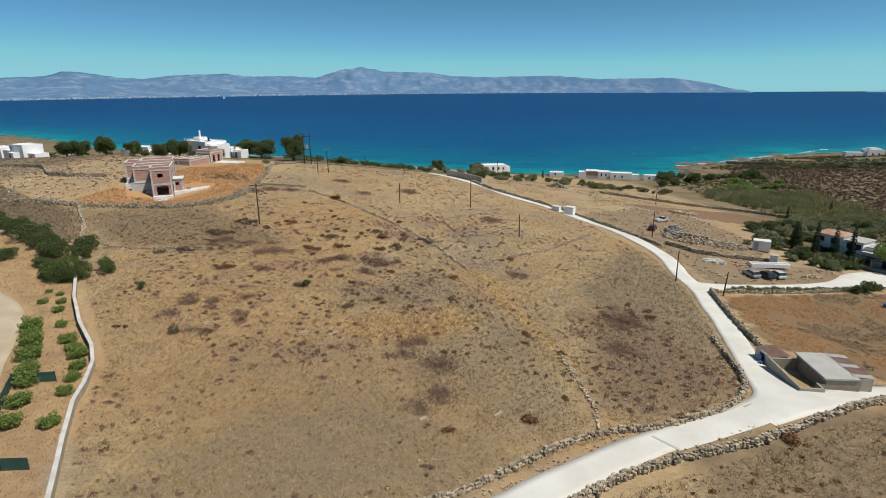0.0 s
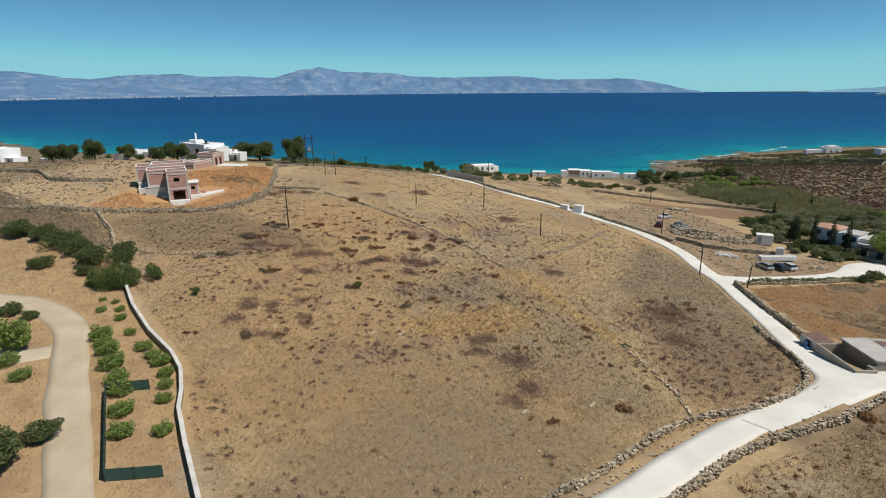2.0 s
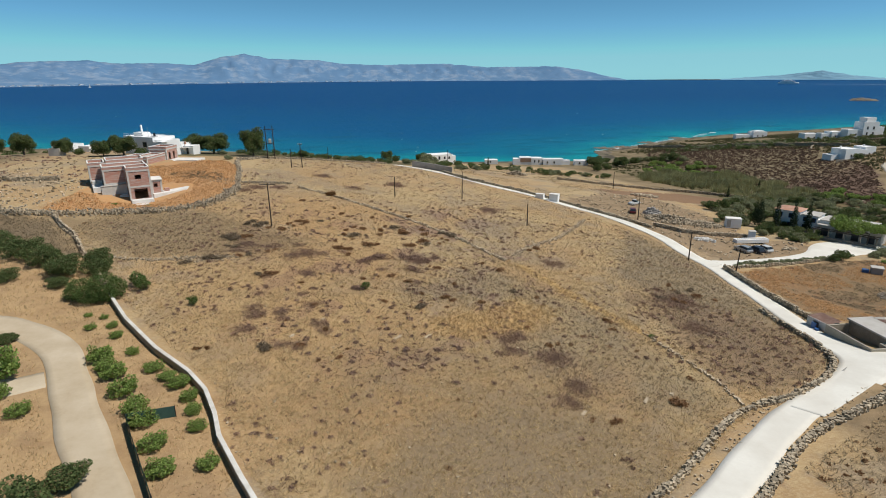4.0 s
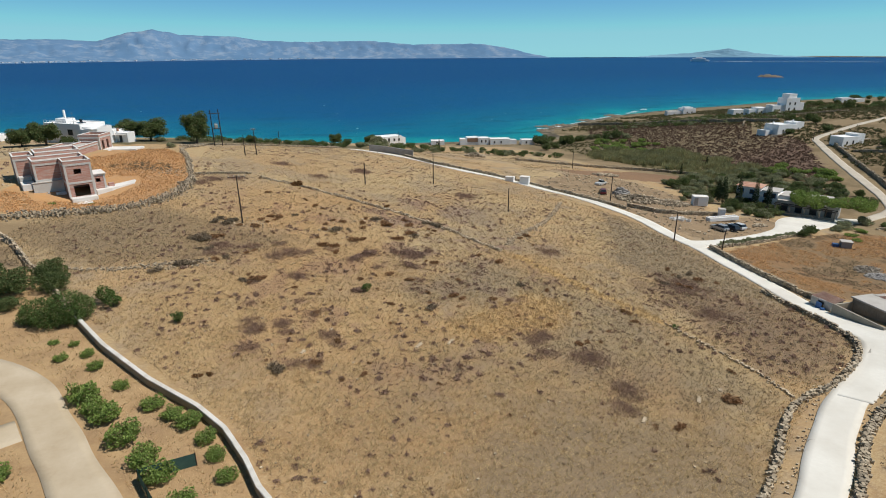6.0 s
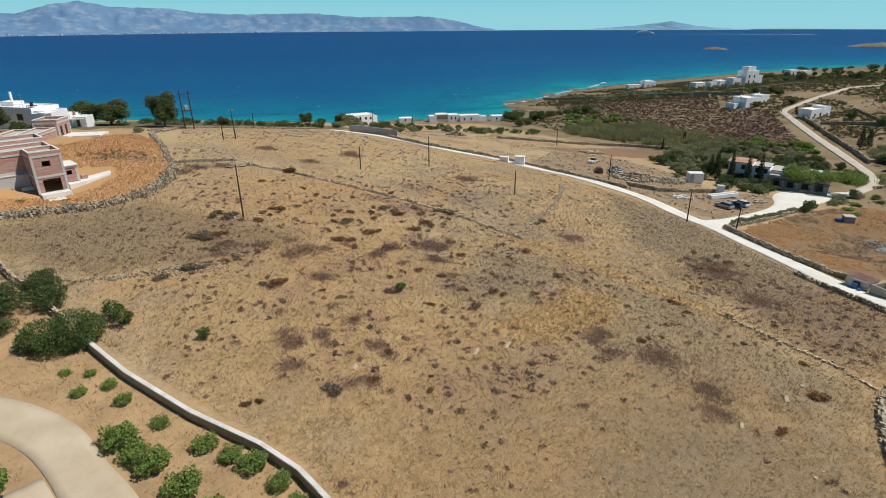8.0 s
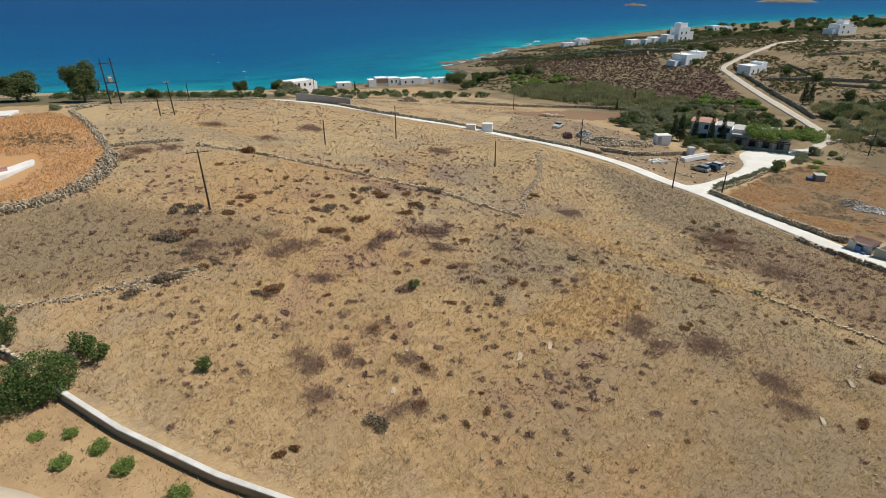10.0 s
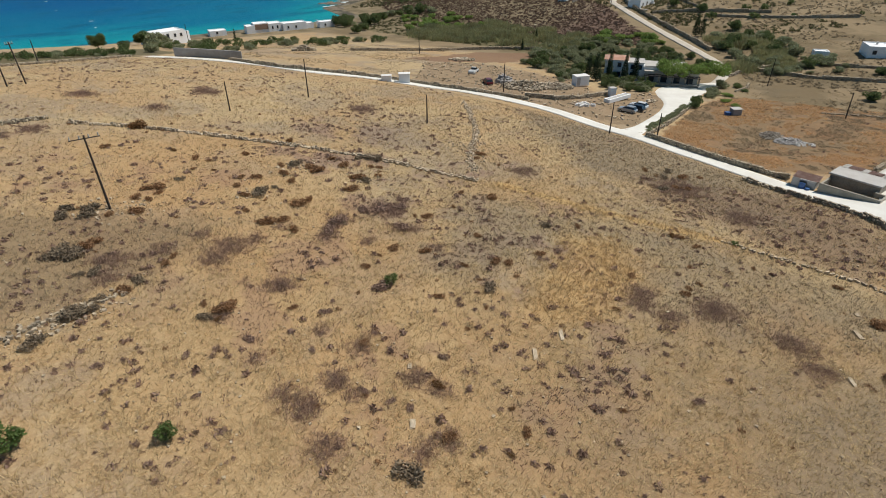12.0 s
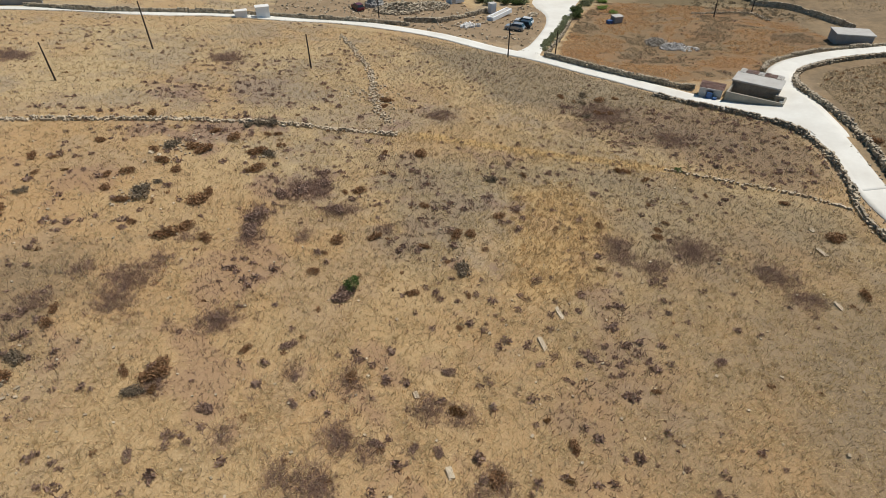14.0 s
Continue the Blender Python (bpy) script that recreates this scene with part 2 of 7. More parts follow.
# ---- the lie of the land ----
HEIGHTS = (
    (26.0, 23.8, 21.7, 20.6, 20.9, 18.8, 18.4, 17.9, 16.8),
    (28.4, 26.3, 21.7, 18.4, 15.1, 12.2, 15.4, 17.7, 17.4),
    (29.2, 30.5, 27.8, 19.5, 12.9, 9.6, 13.7, 18.1, 18.5),
    (27.9, 32.8, 32.7, 25.0, 16.4, 7.3, 13.4, 19.5, 20.5),
    (25.3, 27.9, 25.2, 18.1, 11.3, 1.5, 10.1, 18.5, 21.8),
    (15.5, 18.4, 15.7, 10.4, 5.5, 1.0, 6.2, 12.9, 16.8),
    (7.0, 8.5, 6.0, 2.5, -0.1, -0.9, 0.4, 2.7, 6.0),
)
COAST = np.array(((-4900, 2400), (-1200, 900), (-540, 700), (-447, 642), (-383, 585), (-332, 537), (-73, 402), (8, 358), (125, 339), (148, 341), (158, 380), (176, 386), (197, 399), (218, 411), (262, 437), (322, 458), (376, 472), (428, 478), (515, 498), (615, 506), (720, 505), (785, 496), (956, 476), (1500, 400), (4900, 100)), float)


def edge_distance(x, y, line):
    """The distance from points to a line in plan."""
    d = np.full(np.shape(x), 1e9)
    for a, b in zip(line[:-1], line[1:]):
        ab = b - a
        u = np.clip(((x - a[0]) * ab[0] + (y - a[1]) * ab[1]) / (ab @ ab), 0, 1)
        d = np.minimum(d, np.hypot(x - a[0] - u * ab[0], y - a[1] - u * ab[1]))
    return d


def inland(x, y):
    """Metres from the shore, minus out at sea."""
    d = edge_distance(x, y, COAST)
    return np.where(y < np.interp(x, COAST[:, 0], COAST[:, 1]), d, -d)


def smoothed(u):
    u = np.clip(u, 0, 1)
    return u * u * (3 - 2 * u)


def land(x, y):
    x, y = np.asarray(x, float), np.asarray(y, float)
    cx, cy, s = -180 + 60.0 * np.arange(9), 60.0 * np.arange(7), 37.2
    wx = np.exp(-((np.clip(x, -180, 300)[..., None] - cx) ** 2) / 2 / s**2)
    wy = np.exp(-((np.clip(y, 0, 360)[..., None] - cy) ** 2) / 2 / s**2)
    wx, wy = wx / wx.sum(-1, keepdims=True), wy / wy.sum(-1, keepdims=True)
    h = np.einsum("...j,...i,ji->...", wy, wx, np.array(HEIGHTS))
    h = h + 1.5 * np.exp(-(((x - 44) / 18) ** 2) - ((y - 52) / 10.5) ** 2) - 1.7 * np.exp(-(((x - 68) / 12) ** 2) - ((y - 84) / 10) ** 2)
    h = h - 1.1 * np.exp(-(((x + 67.5) / 7) ** 2) - ((y - 132.5) / 5) ** 2)
    h = h - 0.45 * np.exp(-(((x + 18) / 12) ** 2) - ((y - 76) / 12) ** 2) - 0.55 * np.exp(-(((x - 8) / 12) ** 2) - ((y - 152) / 12) ** 2)
    d = inland(x, y)
    h = np.maximum(h, 2.0 + 3.0 * smoothed((x - 250) / 100))
    return np.where(d > 0, 0.25 + h * smoothed(d / (55 + 45 * smoothed((x - 190) / 70) + 110 * smoothed((-150 - x) / 110))), np.maximum(d * 0.1, -6.0) + 0.25)


def gz(x, y):
    return float(land(x, y))


def inside(x, y, poly, soft):
    """How far points lie inside a patch of the plan, 0 to 1, with a soft rim."""
    p = np.array(poly + poly[:1], float)
    odd = np.zeros(np.shape(x), bool)
    for a, b in zip(p[:-1], p[1:]):
        cross = (a[1] > y) != (b[1] > y)
        with np.errstate(divide="ignore", invalid="ignore"):
            odd ^= cross & (x < (b[0] - a[0]) * (y - a[1]) / (b[1] - a[1]) + a[0])
    d = edge_distance(x, y, p)
    return smoothed(0.5 + np.where(odd, d, -d) / soft / 2)


# ---- roads in plan ----
ROAD = [(-90, -16), (-40, 12.5), (-17, 26), (-8, 31), (1, 36), (8.7, 40.9), (14.3, 44.6), (20.3, 48), (27.5, 51.1), (33.5, 53.9), (37.6, 57.4), (39.9, 64), (42.7, 73.9), (45.2, 84), (47.3, 94.4), (48.5, 101), (48.7, 109.3), (50.2, 122), (48.2, 133.8), (44, 144), (38.2, 151.2), (30.7, 162), (20.1, 172.5), (12.2, 185.4), (3, 199.5), (-5.3, 209.1)]
BRANCH = [(33, 52.6), (39.5, 55.4), (46, 58), (50.3, 59.6), (57, 60.7), (63, 60.5), (68.8, 58.5), (75.8, 53.3), (83.2, 44.7), (94, 30), (110, 8)]
COURT = [(48.2, 102), (56, 102.8), (67, 105), (79, 108.8), (94, 111.5), (112, 112)]
LANE = [(111, 112), (118, 113.5), (126, 115.6), (131.6, 118.7), (142.1, 128.9), (158, 147.5), (176.1, 169.7), (199, 196.7), (208.6, 206.3), (228.6, 212), (260, 220), (300, 226), (353, 200), (420, 205)]
TRACK = [(-95, 78), (-72, 77.5), (-64.8, 75), (-59, 70), (-55.4, 63.4), (-51, 54.5), (-45.8, 45), (-41.3, 36), (-37.5, 24), (-33.5, 12), (-26, -14), (-14, -60)]
TRACK_SIDE = [(-57, 64), (-62, 62), (-70, 62), (-82, 58)]
LINES = {k: smooth_line(v, 1.0) for k, v in (("road", ROAD), ("branch", BRANCH), ("court", COURT), ("lane", LANE), ("track", TRACK), ("side", TRACK_SIDE))}


def strip(name, line, width, lift, material, label, wobble=0.15):
    """A paved strip laid on the land, with a thin edge."""
    t = np.gradient(line, axis=0)
    t /= np.hypot(t[:, 0], t[:, 1])[:, None]
    nrm = np.stack([-t[:, 1], t[:, 0]], -1)
    across = np.array((-1, -1, -0.6, -0.2, 0.2, 0.6, 1, 1)) / 2
    rows = []
    for i, (p, n) in enumerate(zip(line, nrm)):
        w = width * (1 + wobble * noise.noise((p[0] * 0.15, p[1] * 0.15, 3)))
        rows.append([p + n * w * a for a in across])
    v = np.array(rows)
    z = land(v[..., 0], v[..., 1]) + lift
    z[:, 0] -= 0.4
    z[:, -1] -= 0.4
    z[0] -= 0.3
    z[-1] -= 0.3
    k, c = v.shape[:2]
    idx = np.arange(k * c).reshape(k, c)
    faces = np.stack([idx[:-1, 1:], idx[:-1, :-1], idx[1:, :-1], idx[1:, 1:]], -1).reshape(-1, 4)
    ob = sheet(name, np.concatenate([v, z[..., None]], -1).reshape(-1, 3), faces, material, smooth=True)
    return tagged(ob, label, "road", kind="structure")


# ---- ground ----
def spaced(lo, fine_lo, fine_hi, mid_hi, hi, fine, mid):
    left = [fine_lo - s for s in np.cumsum(fine * 1.12 ** np.arange(1, 60)) if fine_lo - s > lo] + [lo]
    midr = list(np.arange(fine_hi, mid_hi, mid))
    right = [mid_hi + s for s in np.cumsum(mid * 1.12 ** np.arange(0, 60)) if mid_hi + s < hi] + [hi]
    return np.array(sorted(left) + list(np.arange(fine_lo, fine_hi, fine)) + midr + right)


gx, gy = spaced(-4900, -130, 140, 320, 4900, 1.0, 2.5), spaced(-4900, 20, 215, 420, 4900, 1.0, 2.5)
GX, GY = np.meshgrid(gx, gy)
GZ = land(GX, GY)
near_road = np.minimum.reduce([edge_distance(GX, GY, LINES[k][::3]) for k in LINES])
rough_n = np.array([noise.noise((x * 0.35, y * 0.35, 0)) + 0.5 * noise.noise((x * 0.9, y * 0.9, 5)) for x, y in zip(GX.ravel(), GY.ravel())]).reshape(GX.shape)
GZ = GZ + rough_n * 0.06 * smoothed((near_road - 2.0) / 3) * (GZ > 0.2)
n_idx = np.arange(GX.size).reshape(GX.shape)
g_faces = np.stack([n_idx[:-1, :-1], n_idx[:-1, 1:], n_idx[1:, 1:], n_idx[1:, :-1]], -1).reshape(-1, 4)

ZONES = {
    "rust": ([(-84, 124), (-68, 124), (-56, 129), (-50.5, 144), (-53, 168), (-58, 181), (-72, 178), (-80, 148)], 3),
    "heath": ([(176, 345), (198, 372), (220, 350), (226, 306), (233, 268), (204, 238), (207, 216), (198, 203), (186, 190), (156, 157), (147, 150), (140, 170), (139, 200), (148, 230), (150, 261), (161, 299)], 4),
    "soil": ([(51, 97), (66, 101), (84, 104), (100, 104), (104, 90), (108, 70), (97, 60), (85, 53), (70, 61), (58, 63), (48, 76)], 3),
    "sand": ([(62, 178), (78, 172), (80, 156), (84, 137), (70, 124), (90, 119), (81, 110), (54, 104.5), (53, 118), (51, 133), (38, 155)], 3),
    "green": ([(120, 318), (153, 322), (166, 285), (150, 235), (150, 180), (128, 140), (98, 132), (92, 150), (112, 175), (118, 240)], 9),
    "drab_left": ([(-140, 160), (-92, 124), (-80, 118.5), (-70, 106), (-67, 100), (-100, 106), (-150, 115)], 5),
    "warm": ([(-57, 84), (-40, 60), (-30, 45), (-15, 55), (-18, 72), (-14, 88), (-12, 110), (-16, 140), (-44, 148), (-55, 126), (-46, 104)], 10),
    "drab_low": ([(0, 50), (-8, 58), (-14, 57), (-22, 48), (-30, 40), (-27, 27), (-9, 33), (8, 45)], 6),
    "orchard": ([(-100, 104), (-66, 99), (-56, 80), (-47, 68), (-40, 59), (-39, 52), (-33, 38), (-28, 20), (-110, 20)], 2.5),
    "drab": ([(-82, 119), (-66, 122), (-54, 126), (-42, 118), (-30, 108), (-40, 101), (-60, 99), (-70, 106)], 6),
    "grey_low": ([(-1, 101), (7, 87), (12, 74), (16.2, 50.6), (7.6, 49), (-4, 58), (-7, 69), (2.5, 73), (5, 78), (1, 84.5), (-9.2, 82.3), (-17, 83), (-19, 88), (-10, 93)], 4),
    "grey": ([(44.5, 128), (47, 99.6), (41, 70), (35, 74), (26, 79), (24, 94), (34, 113)], 5),
    "plum": ([(28.7, 89), (38.6, 68.8), (36, 58), (23.2, 51.3), (17, 55), (17.3, 62.2), (20, 72.2), (19, 83)], 6),
    "red_strip": ([(62, 186), (100, 192), (112, 178), (108, 170), (90, 168), (66, 178)], 3),
    "gold": ([(0.6, 83.4), (6, 78.8), (2, 73.6), (-5.3, 71), (-12, 70.5), (-16, 75), (-10.5, 78.5)], 2.5),
    "brown_low": ([(-30, 68), (-17, 72), (-4, 68), (8, 60), (10, 50), (-2, 40), (-22, 34), (-30, 44), (-34, 58)], 7),
    "grey_mid": ([(7, 134), (18, 127), (9, 114), (-3, 122)], 4),
    "brow_rust": ([(-30, 203), (-12, 207), (-6, 211), (-10, 217), (-32, 211)], 2),
    "beach": ([(-80, 190), (-52, 194), (-28, 202.5), (-6, 211), (8, 218), (5, 246), (-60, 232), (-95, 205)], 4),
}
HEATHER = [(-13.2, 101.4, 4.9), (-19.5, 101.4, 3.3), (-21.7, 100, 2.6), (-14.2, 96.2, 2.6), (-8.9, 102.1, 2.2), (-32.3, 102.8, 5), (-34.6, 101.2, 3.6), (-31.6, 93.2, 3.3), (-29.5, 102.8, 2.5), (-38.8, 80.3, 2.6), (-38, 78.7, 2.6), (-0.5, 63.9, 5.6), (-3.4, 70.3, 3.7), (-0.5, 56.7, 4.3), (-2.9, 53.8, 3.6), (-38.5, 85.2, 1.9), (-34.8, 79.6, 2.7), (-29.6, 75.8, 2.3), (28.2, 81.5, 7.4), (24.6, 71.1, 5.2), (13.8, 100.4, 4.4), (-42.7, 106.2, 3.7), (-45.5, 146, 5), (-40.5, 147.2, 4), (-48, 143, 4), (-30, 164, 5), (-10, 160, 6), (12, 140, 6), (-22, 152, 4)]
HEATHER += [(-12.7, 99.9, 3), (-13.2, 95.1, 2.5), (-22.9, 99.1, 2.5), (-19.3, 95.7, 2), (-30.8, 81.4, 2.2), (-29.8, 75.5, 2), (-28.9, 73.4, 2.2), (-32.2, 85.2, 1.8), (-32.2, 69.3, 2.5), (-34.9, 79.1, 2), (-34.4, 76.8, 2), (-31.9, 93.4, 2.5), (-33.6, 106.5, 2.2), (-38.2, 105.6, 2.5), (-25.8, 103.8, 2), (-14.1, 90.3, 2), (-39, 74.2, 3), (-38.7, 77.8, 2.5), (-34.1, 69.7, 2.5), (-5.5, 69.3, 3), (-5.1, 66.2, 3), (-44.2, 103.3, 3), (-38.7, 91.9, 2)]
MOTTLED = [(-58, 122), (-47, 88), (-40, 68), (-30, 58), (-10, 62), (4, 62), (14, 88), (20, 120), (10, 140), (-20, 142), (-45, 135)]


def mottle(x, y):
    """Patches of withered scrub in the middle of the field, 0 to 1."""
    n = np.array([noise.noise((a * 0.13, b * 0.13, 31)) + 0.55 * noise.noise((a * 0.42, b * 0.42, 32)) + 0.35 * noise.noise((a * 1.1, b * 1.1, 33)) for a, b in zip(x, y)])
    return smoothed((n - 0.05) / 0.4) * inside(x, y, MOTTLED, 10)


ground = sheet("ground", np.stack([GX, GY, GZ], -1).reshape(-1, 3), g_faces, M_CORE, smooth=True)
tagged(ground, "sloping land of dry golden grass and bare earth", "ground", kind="structure")
for zone, (poly, soft) in ZONES.items():
    wob = 2.5 * rough_n.ravel()
    vals = inside(GX.ravel() + wob, GY.ravel() - wob, poly, soft)
    ground.data.attributes.new(zone, "FLOAT", "POINT").data.foreach_set("value", vals.astype(np.float32))
heather = np.zeros(GX.size)
for hx, hy, hw in HEATHER:
    heather = np.maximum(heather, np.exp(-((GX.ravel() - hx) ** 2 + (GY.ravel() - hy) ** 2) / (0.4 * hw + 0.4) ** 2))
ground.data.attributes.new("heather", "FLOAT", "POINT").data.foreach_set("value", heather.astype(np.float32))
ground.data.attributes.new("mottle", "FLOAT", "POINT").data.foreach_set("value", mottle(GX.ravel(), GY.ravel()).astype(np.float32))
shore = np.clip(1 - (inland(GX.ravel(), GY.ravel()) - 3) / 7, 0, 1)
ground.data.attributes.new("shore", "FLOAT", "POINT").data.foreach_set("value", shore.astype(np.float32))
baulk = np.exp(-((edge_distance(GX, GY, np.array(((6.7, 99.1), (10.6, 86.2), (13.3, 76.9), (15.3, 69.7)))).ravel() / 0.9) ** 2))
ground.data.attributes.new("baulk", "FLOAT", "POINT").data.foreach_set("value", baulk.astype(np.float32))
far_side = np.maximum.reduce([smoothed((GX.ravel() - 92) / 16) * smoothed((GY.ravel() - 48) / 14), smoothed((-100 - GX.ravel()) / 30)])
roadside = smoothed((GX.ravel() - 18) / 10) * smoothed((57 - GY.ravel() + 0.25 * (GX.ravel() - 40)) / 8) * (GX.ravel() > 12)
ground.data.attributes.new("roadside", "FLOAT", "POINT").data.foreach_set("value", roadside.astype(np.float32))
ground.data.attributes.new("far", "FLOAT", "POINT").data.foreach_set("value", far_side.astype(np.float32))
coastal = np.maximum(smoothed((GX.ravel() - 110) / 25) * smoothed(1 - (inland(GX.ravel(), GY.ravel()) - 110) / 60), 0.95 * smoothed(1 - (inland(GX.ravel(), GY.ravel()) - 25) / 25))
ground.data.attributes.new("coastal", "FLOAT", "POINT").data.foreach_set("value", coastal.astype(np.float32))
verge = np.clip(1 - (np.minimum(edge_distance(GX, GY, LINES["road"][::3]), edge_distance(GX, GY, LINES["branch"][::3])).ravel() - 1.6) / 2.2, 0, 1)
ground.data.attributes.new("verge", "FLOAT", "POINT").data.foreach_set("value", verge.astype(np.float32))


def ground_material():
    m, n, l, p = nodes_of("dry grassland")
    nt = m.node_tree

    def zone(key, lo=0.35, hi=0.65, scale=0.5):
        a = n.new("ShaderNodeAttribute")
        a.attribute_name = key
        add = n.new("ShaderNodeMath")
        add.operation = "ADD"
        l.new(a.outputs["Fac"], add.inputs[0])
        l.new(mixed_value(nt, noised(nt, scale, 0.2, 0.8, 5), 0.6), add.inputs[1])
        mr = n.new("ShaderNodeMapRange")
        mr.inputs[1].default_value, mr.inputs[2].default_value = 0.3 + lo, 0.3 + hi
        l.new(add.outputs[0], mr.inputs[0])
        return mr.outputs[0]

    straw = mixed(nt, noised(nt, 0.8, 0.34, 0.66, 7, 0.72), (0.465, 0.345, 0.19), (0.345, 0.245, 0.132))
    straw = mixed(nt, mixed_value(nt, noised(nt, 0.05, 0.44, 0.56, 7, 0.6), 0.8), straw, (0.385, 0.245, 0.122))
    straw = mixed(nt, mixed_value(nt, noised(nt, 0.085, 0.50, 0.58, 7, 0.65), 0.7), straw, (0.27, 0.212, 0.152))
    straw = mixed(nt, mixed_value(nt, noised(nt, 0.30, 0.54, 0.66, 7, 0.7), 0.5), straw, (0.225, 0.145, 0.10))
    straw = mixed(nt, mixed_value(nt, noised(nt, 2.2, 0.46, 0.68, 7, 0.75, stretch=(1, 2.2, 1)), 0.6), straw, (0.59, 0.47, 0.295))
    straw = mixed(nt, mixed_value(nt, noised(nt, 5.0, 0.5, 0.7, 6, 0.75), 0.3), straw, (0.24, 0.16, 0.10))
    straw = mixed(nt, mixed_value(nt, zone("heather", 0.35, 0.9, 1.3), 0.6), straw, (0.25, 0.17, 0.13))
    straw = mixed(nt, mixed_value(nt, zone("mottle", 0.2, 0.9, 1.1), 0.7), straw, (0.235, 0.155, 0.118))
    straw = mixed(nt, mixed_value(nt, zone("baulk", 0.3, 0.7, 0.9), 0.8), straw, (0.56, 0.37, 0.15))
    straw = mixed(nt, mixed_value(nt, zone("gold", 0.3, 0.9, 0.3), 0.45), straw, (0.60, 0.40, 0.17))
    straw = mixed(nt, mixed_value(nt, zone("far", 0.2, 0.8, 0.06), 0.85), straw, mixed(nt, noised(nt, 0.06, 0.45, 0.55, 6), (0.15, 0.115, 0.067), (0.24, 0.182, 0.11)))
    straw = mixed(nt, mixed_value(nt, zone("roadside", 0.2, 0.8, 0.06), 0.85), straw, mixed(nt, noised(nt, 0.3, 0.4, 0.6, 7, 0.7), (0.265, 0.19, 0.115), (0.175, 0.128, 0.08)))
    straw = mixed(nt, mixed_value(nt, zone("warm", 0.2, 1.0, 0.15), 0.4), straw, (0.42, 0.25, 0.11))
    c = mixed(nt, mixed_value(nt, zone("grey", 0.3, 0.8, 0.25), 0.75), straw, (0.225, 0.178, 0.122))
    c = mixed(nt, mixed_value(nt, zone("plum", 0.3, 0.9, 0.3), 0.75), c, (0.205, 0.142, 0.097))
    c = mixed(nt, mixed_value(nt, zone("grey_low", 0.3, 0.9, 0.16), 0.6), c, (0.25, 0.198, 0.13))
    c = mixed(nt, mixed_value(nt, zone("brown_low", 0.25, 0.95, 0.2), 0.6), c, mixed(nt, noised(nt, 0.25, 0.4, 0.6, 6), (0.335, 0.212, 0.108), (0.245, 0.172, 0.108)))
    c = mixed(nt, mixed_value(nt, zone("grey_mid", 0.3, 0.9, 0.2), 0.7), c, (0.27, 0.21, 0.15))
    c = mixed(nt, mixed_value(nt, zone("brow_rust"), 0.8), c, (0.40, 0.24, 0.13))
    c = mixed(nt, mixed_value(nt, zone("drab_low", 0.3, 0.9, 0.16), 0.75), c, (0.23, 0.175, 0.115))
    c = mixed(nt, mixed_value(nt, zone("drab_left", 0.3, 0.8), 0.85), c, (0.165, 0.122, 0.078))
    c = mixed(nt, mixed_value(nt, zone("drab", 0.3, 0.8), 0.75), c, (0.21, 0.15, 0.09))
    c = mixed(nt, mixed_value(nt, zone("orchard"), 0.8), c, mixed(nt, noised(nt, 0.35, 0.4, 0.6, 7, 0.7), (0.44, 0.295, 0.155), (0.32, 0.205, 0.11)))
    c = mixed(nt, mixed_value(nt, zone("rust"), 0.85), c, mixed(nt, noised(nt, 0.4, 0.35, 0.65), (0.52, 0.28, 0.12), (0.42, 0.26, 0.14)))
    c = mixed(nt, mixed_value(nt, zone("soil"), 0.88), c, mixed(nt, mixed_value(nt, noised(nt, 0.11, 0.42, 0.58, 7, 0.65), 0.6), mixed(nt, noised(nt, 0.45, 0.35, 0.65, 7, 0.7), (0.28, 0.155, 0.076), (0.195, 0.118, 0.062)), (0.205, 0.155, 0.095)))
    c = mixed(nt, mixed_value(nt, zone("red_strip"), 0.85), c, (0.22, 0.13, 0.08))
    c = mixed(nt, mixed_value(nt, zone("sand"), 0.9), c, mixed(nt, noised(nt, 0.3, 0.35, 0.65, 6), (0.31, 0.222, 0.14), (0.225, 0.162, 0.10)))
    c = mixed(nt, mixed_value(nt, zone("green"), 0.85), c, mixed(nt, noised(nt, 0.4, 0.35, 0.65, 6), (0.085, 0.085, 0.038), (0.15, 0.12, 0.065)))
    c = mixed(nt, zone("heath"), c, mixed(nt, noised(nt, 0.6, 0.4, 0.62, 6), (0.12, 0.077, 0.058), (0.185, 0.126, 0.092)))
    c = mixed(nt, mixed_value(nt, zone("coastal", 0.3, 0.8, 0.15), 0.85), c, mixed(nt, noised(nt, 0.15, 0.4, 0.6, 6), (0.15, 0.12, 0.07), (0.25, 0.195, 0.12)))
    c = mixed(nt, zone("beach"), c, (0.15, 0.125, 0.07))
    c = mixed(nt, mixed_value(nt, zone("verge"), 0.5), c, (0.40, 0.28, 0.16))
    c = mixed(nt, zone("shore"), c, mixed(nt, noised(nt, 0.12, 0.45, 0.55), (0.20, 0.17, 0.12), (0.09, 0.08, 0.06)))
    l.new(c, p.inputs["Base Color"])
    p.inputs["Roughness"].default_value = 0.95
    p.inputs["Specular IOR Level"].default_value = 0.1
    bumped(nt, p, noised(nt, 2.6, 0.2, 0.8, 7, 0.7), 0.45, 0.10)
    return m


ground.data.materials[0] = ground_material()
tagged(strip("road", LINES["road"], 3.6, 0.09, M_CONCRETE_ROAD, "pale concrete country road winding past the fields"))
tagged(strip("road_branch", LINES["branch"], 4.2, 0.10, M_CONCRETE_ROAD, "pale concrete side road round the barn"))


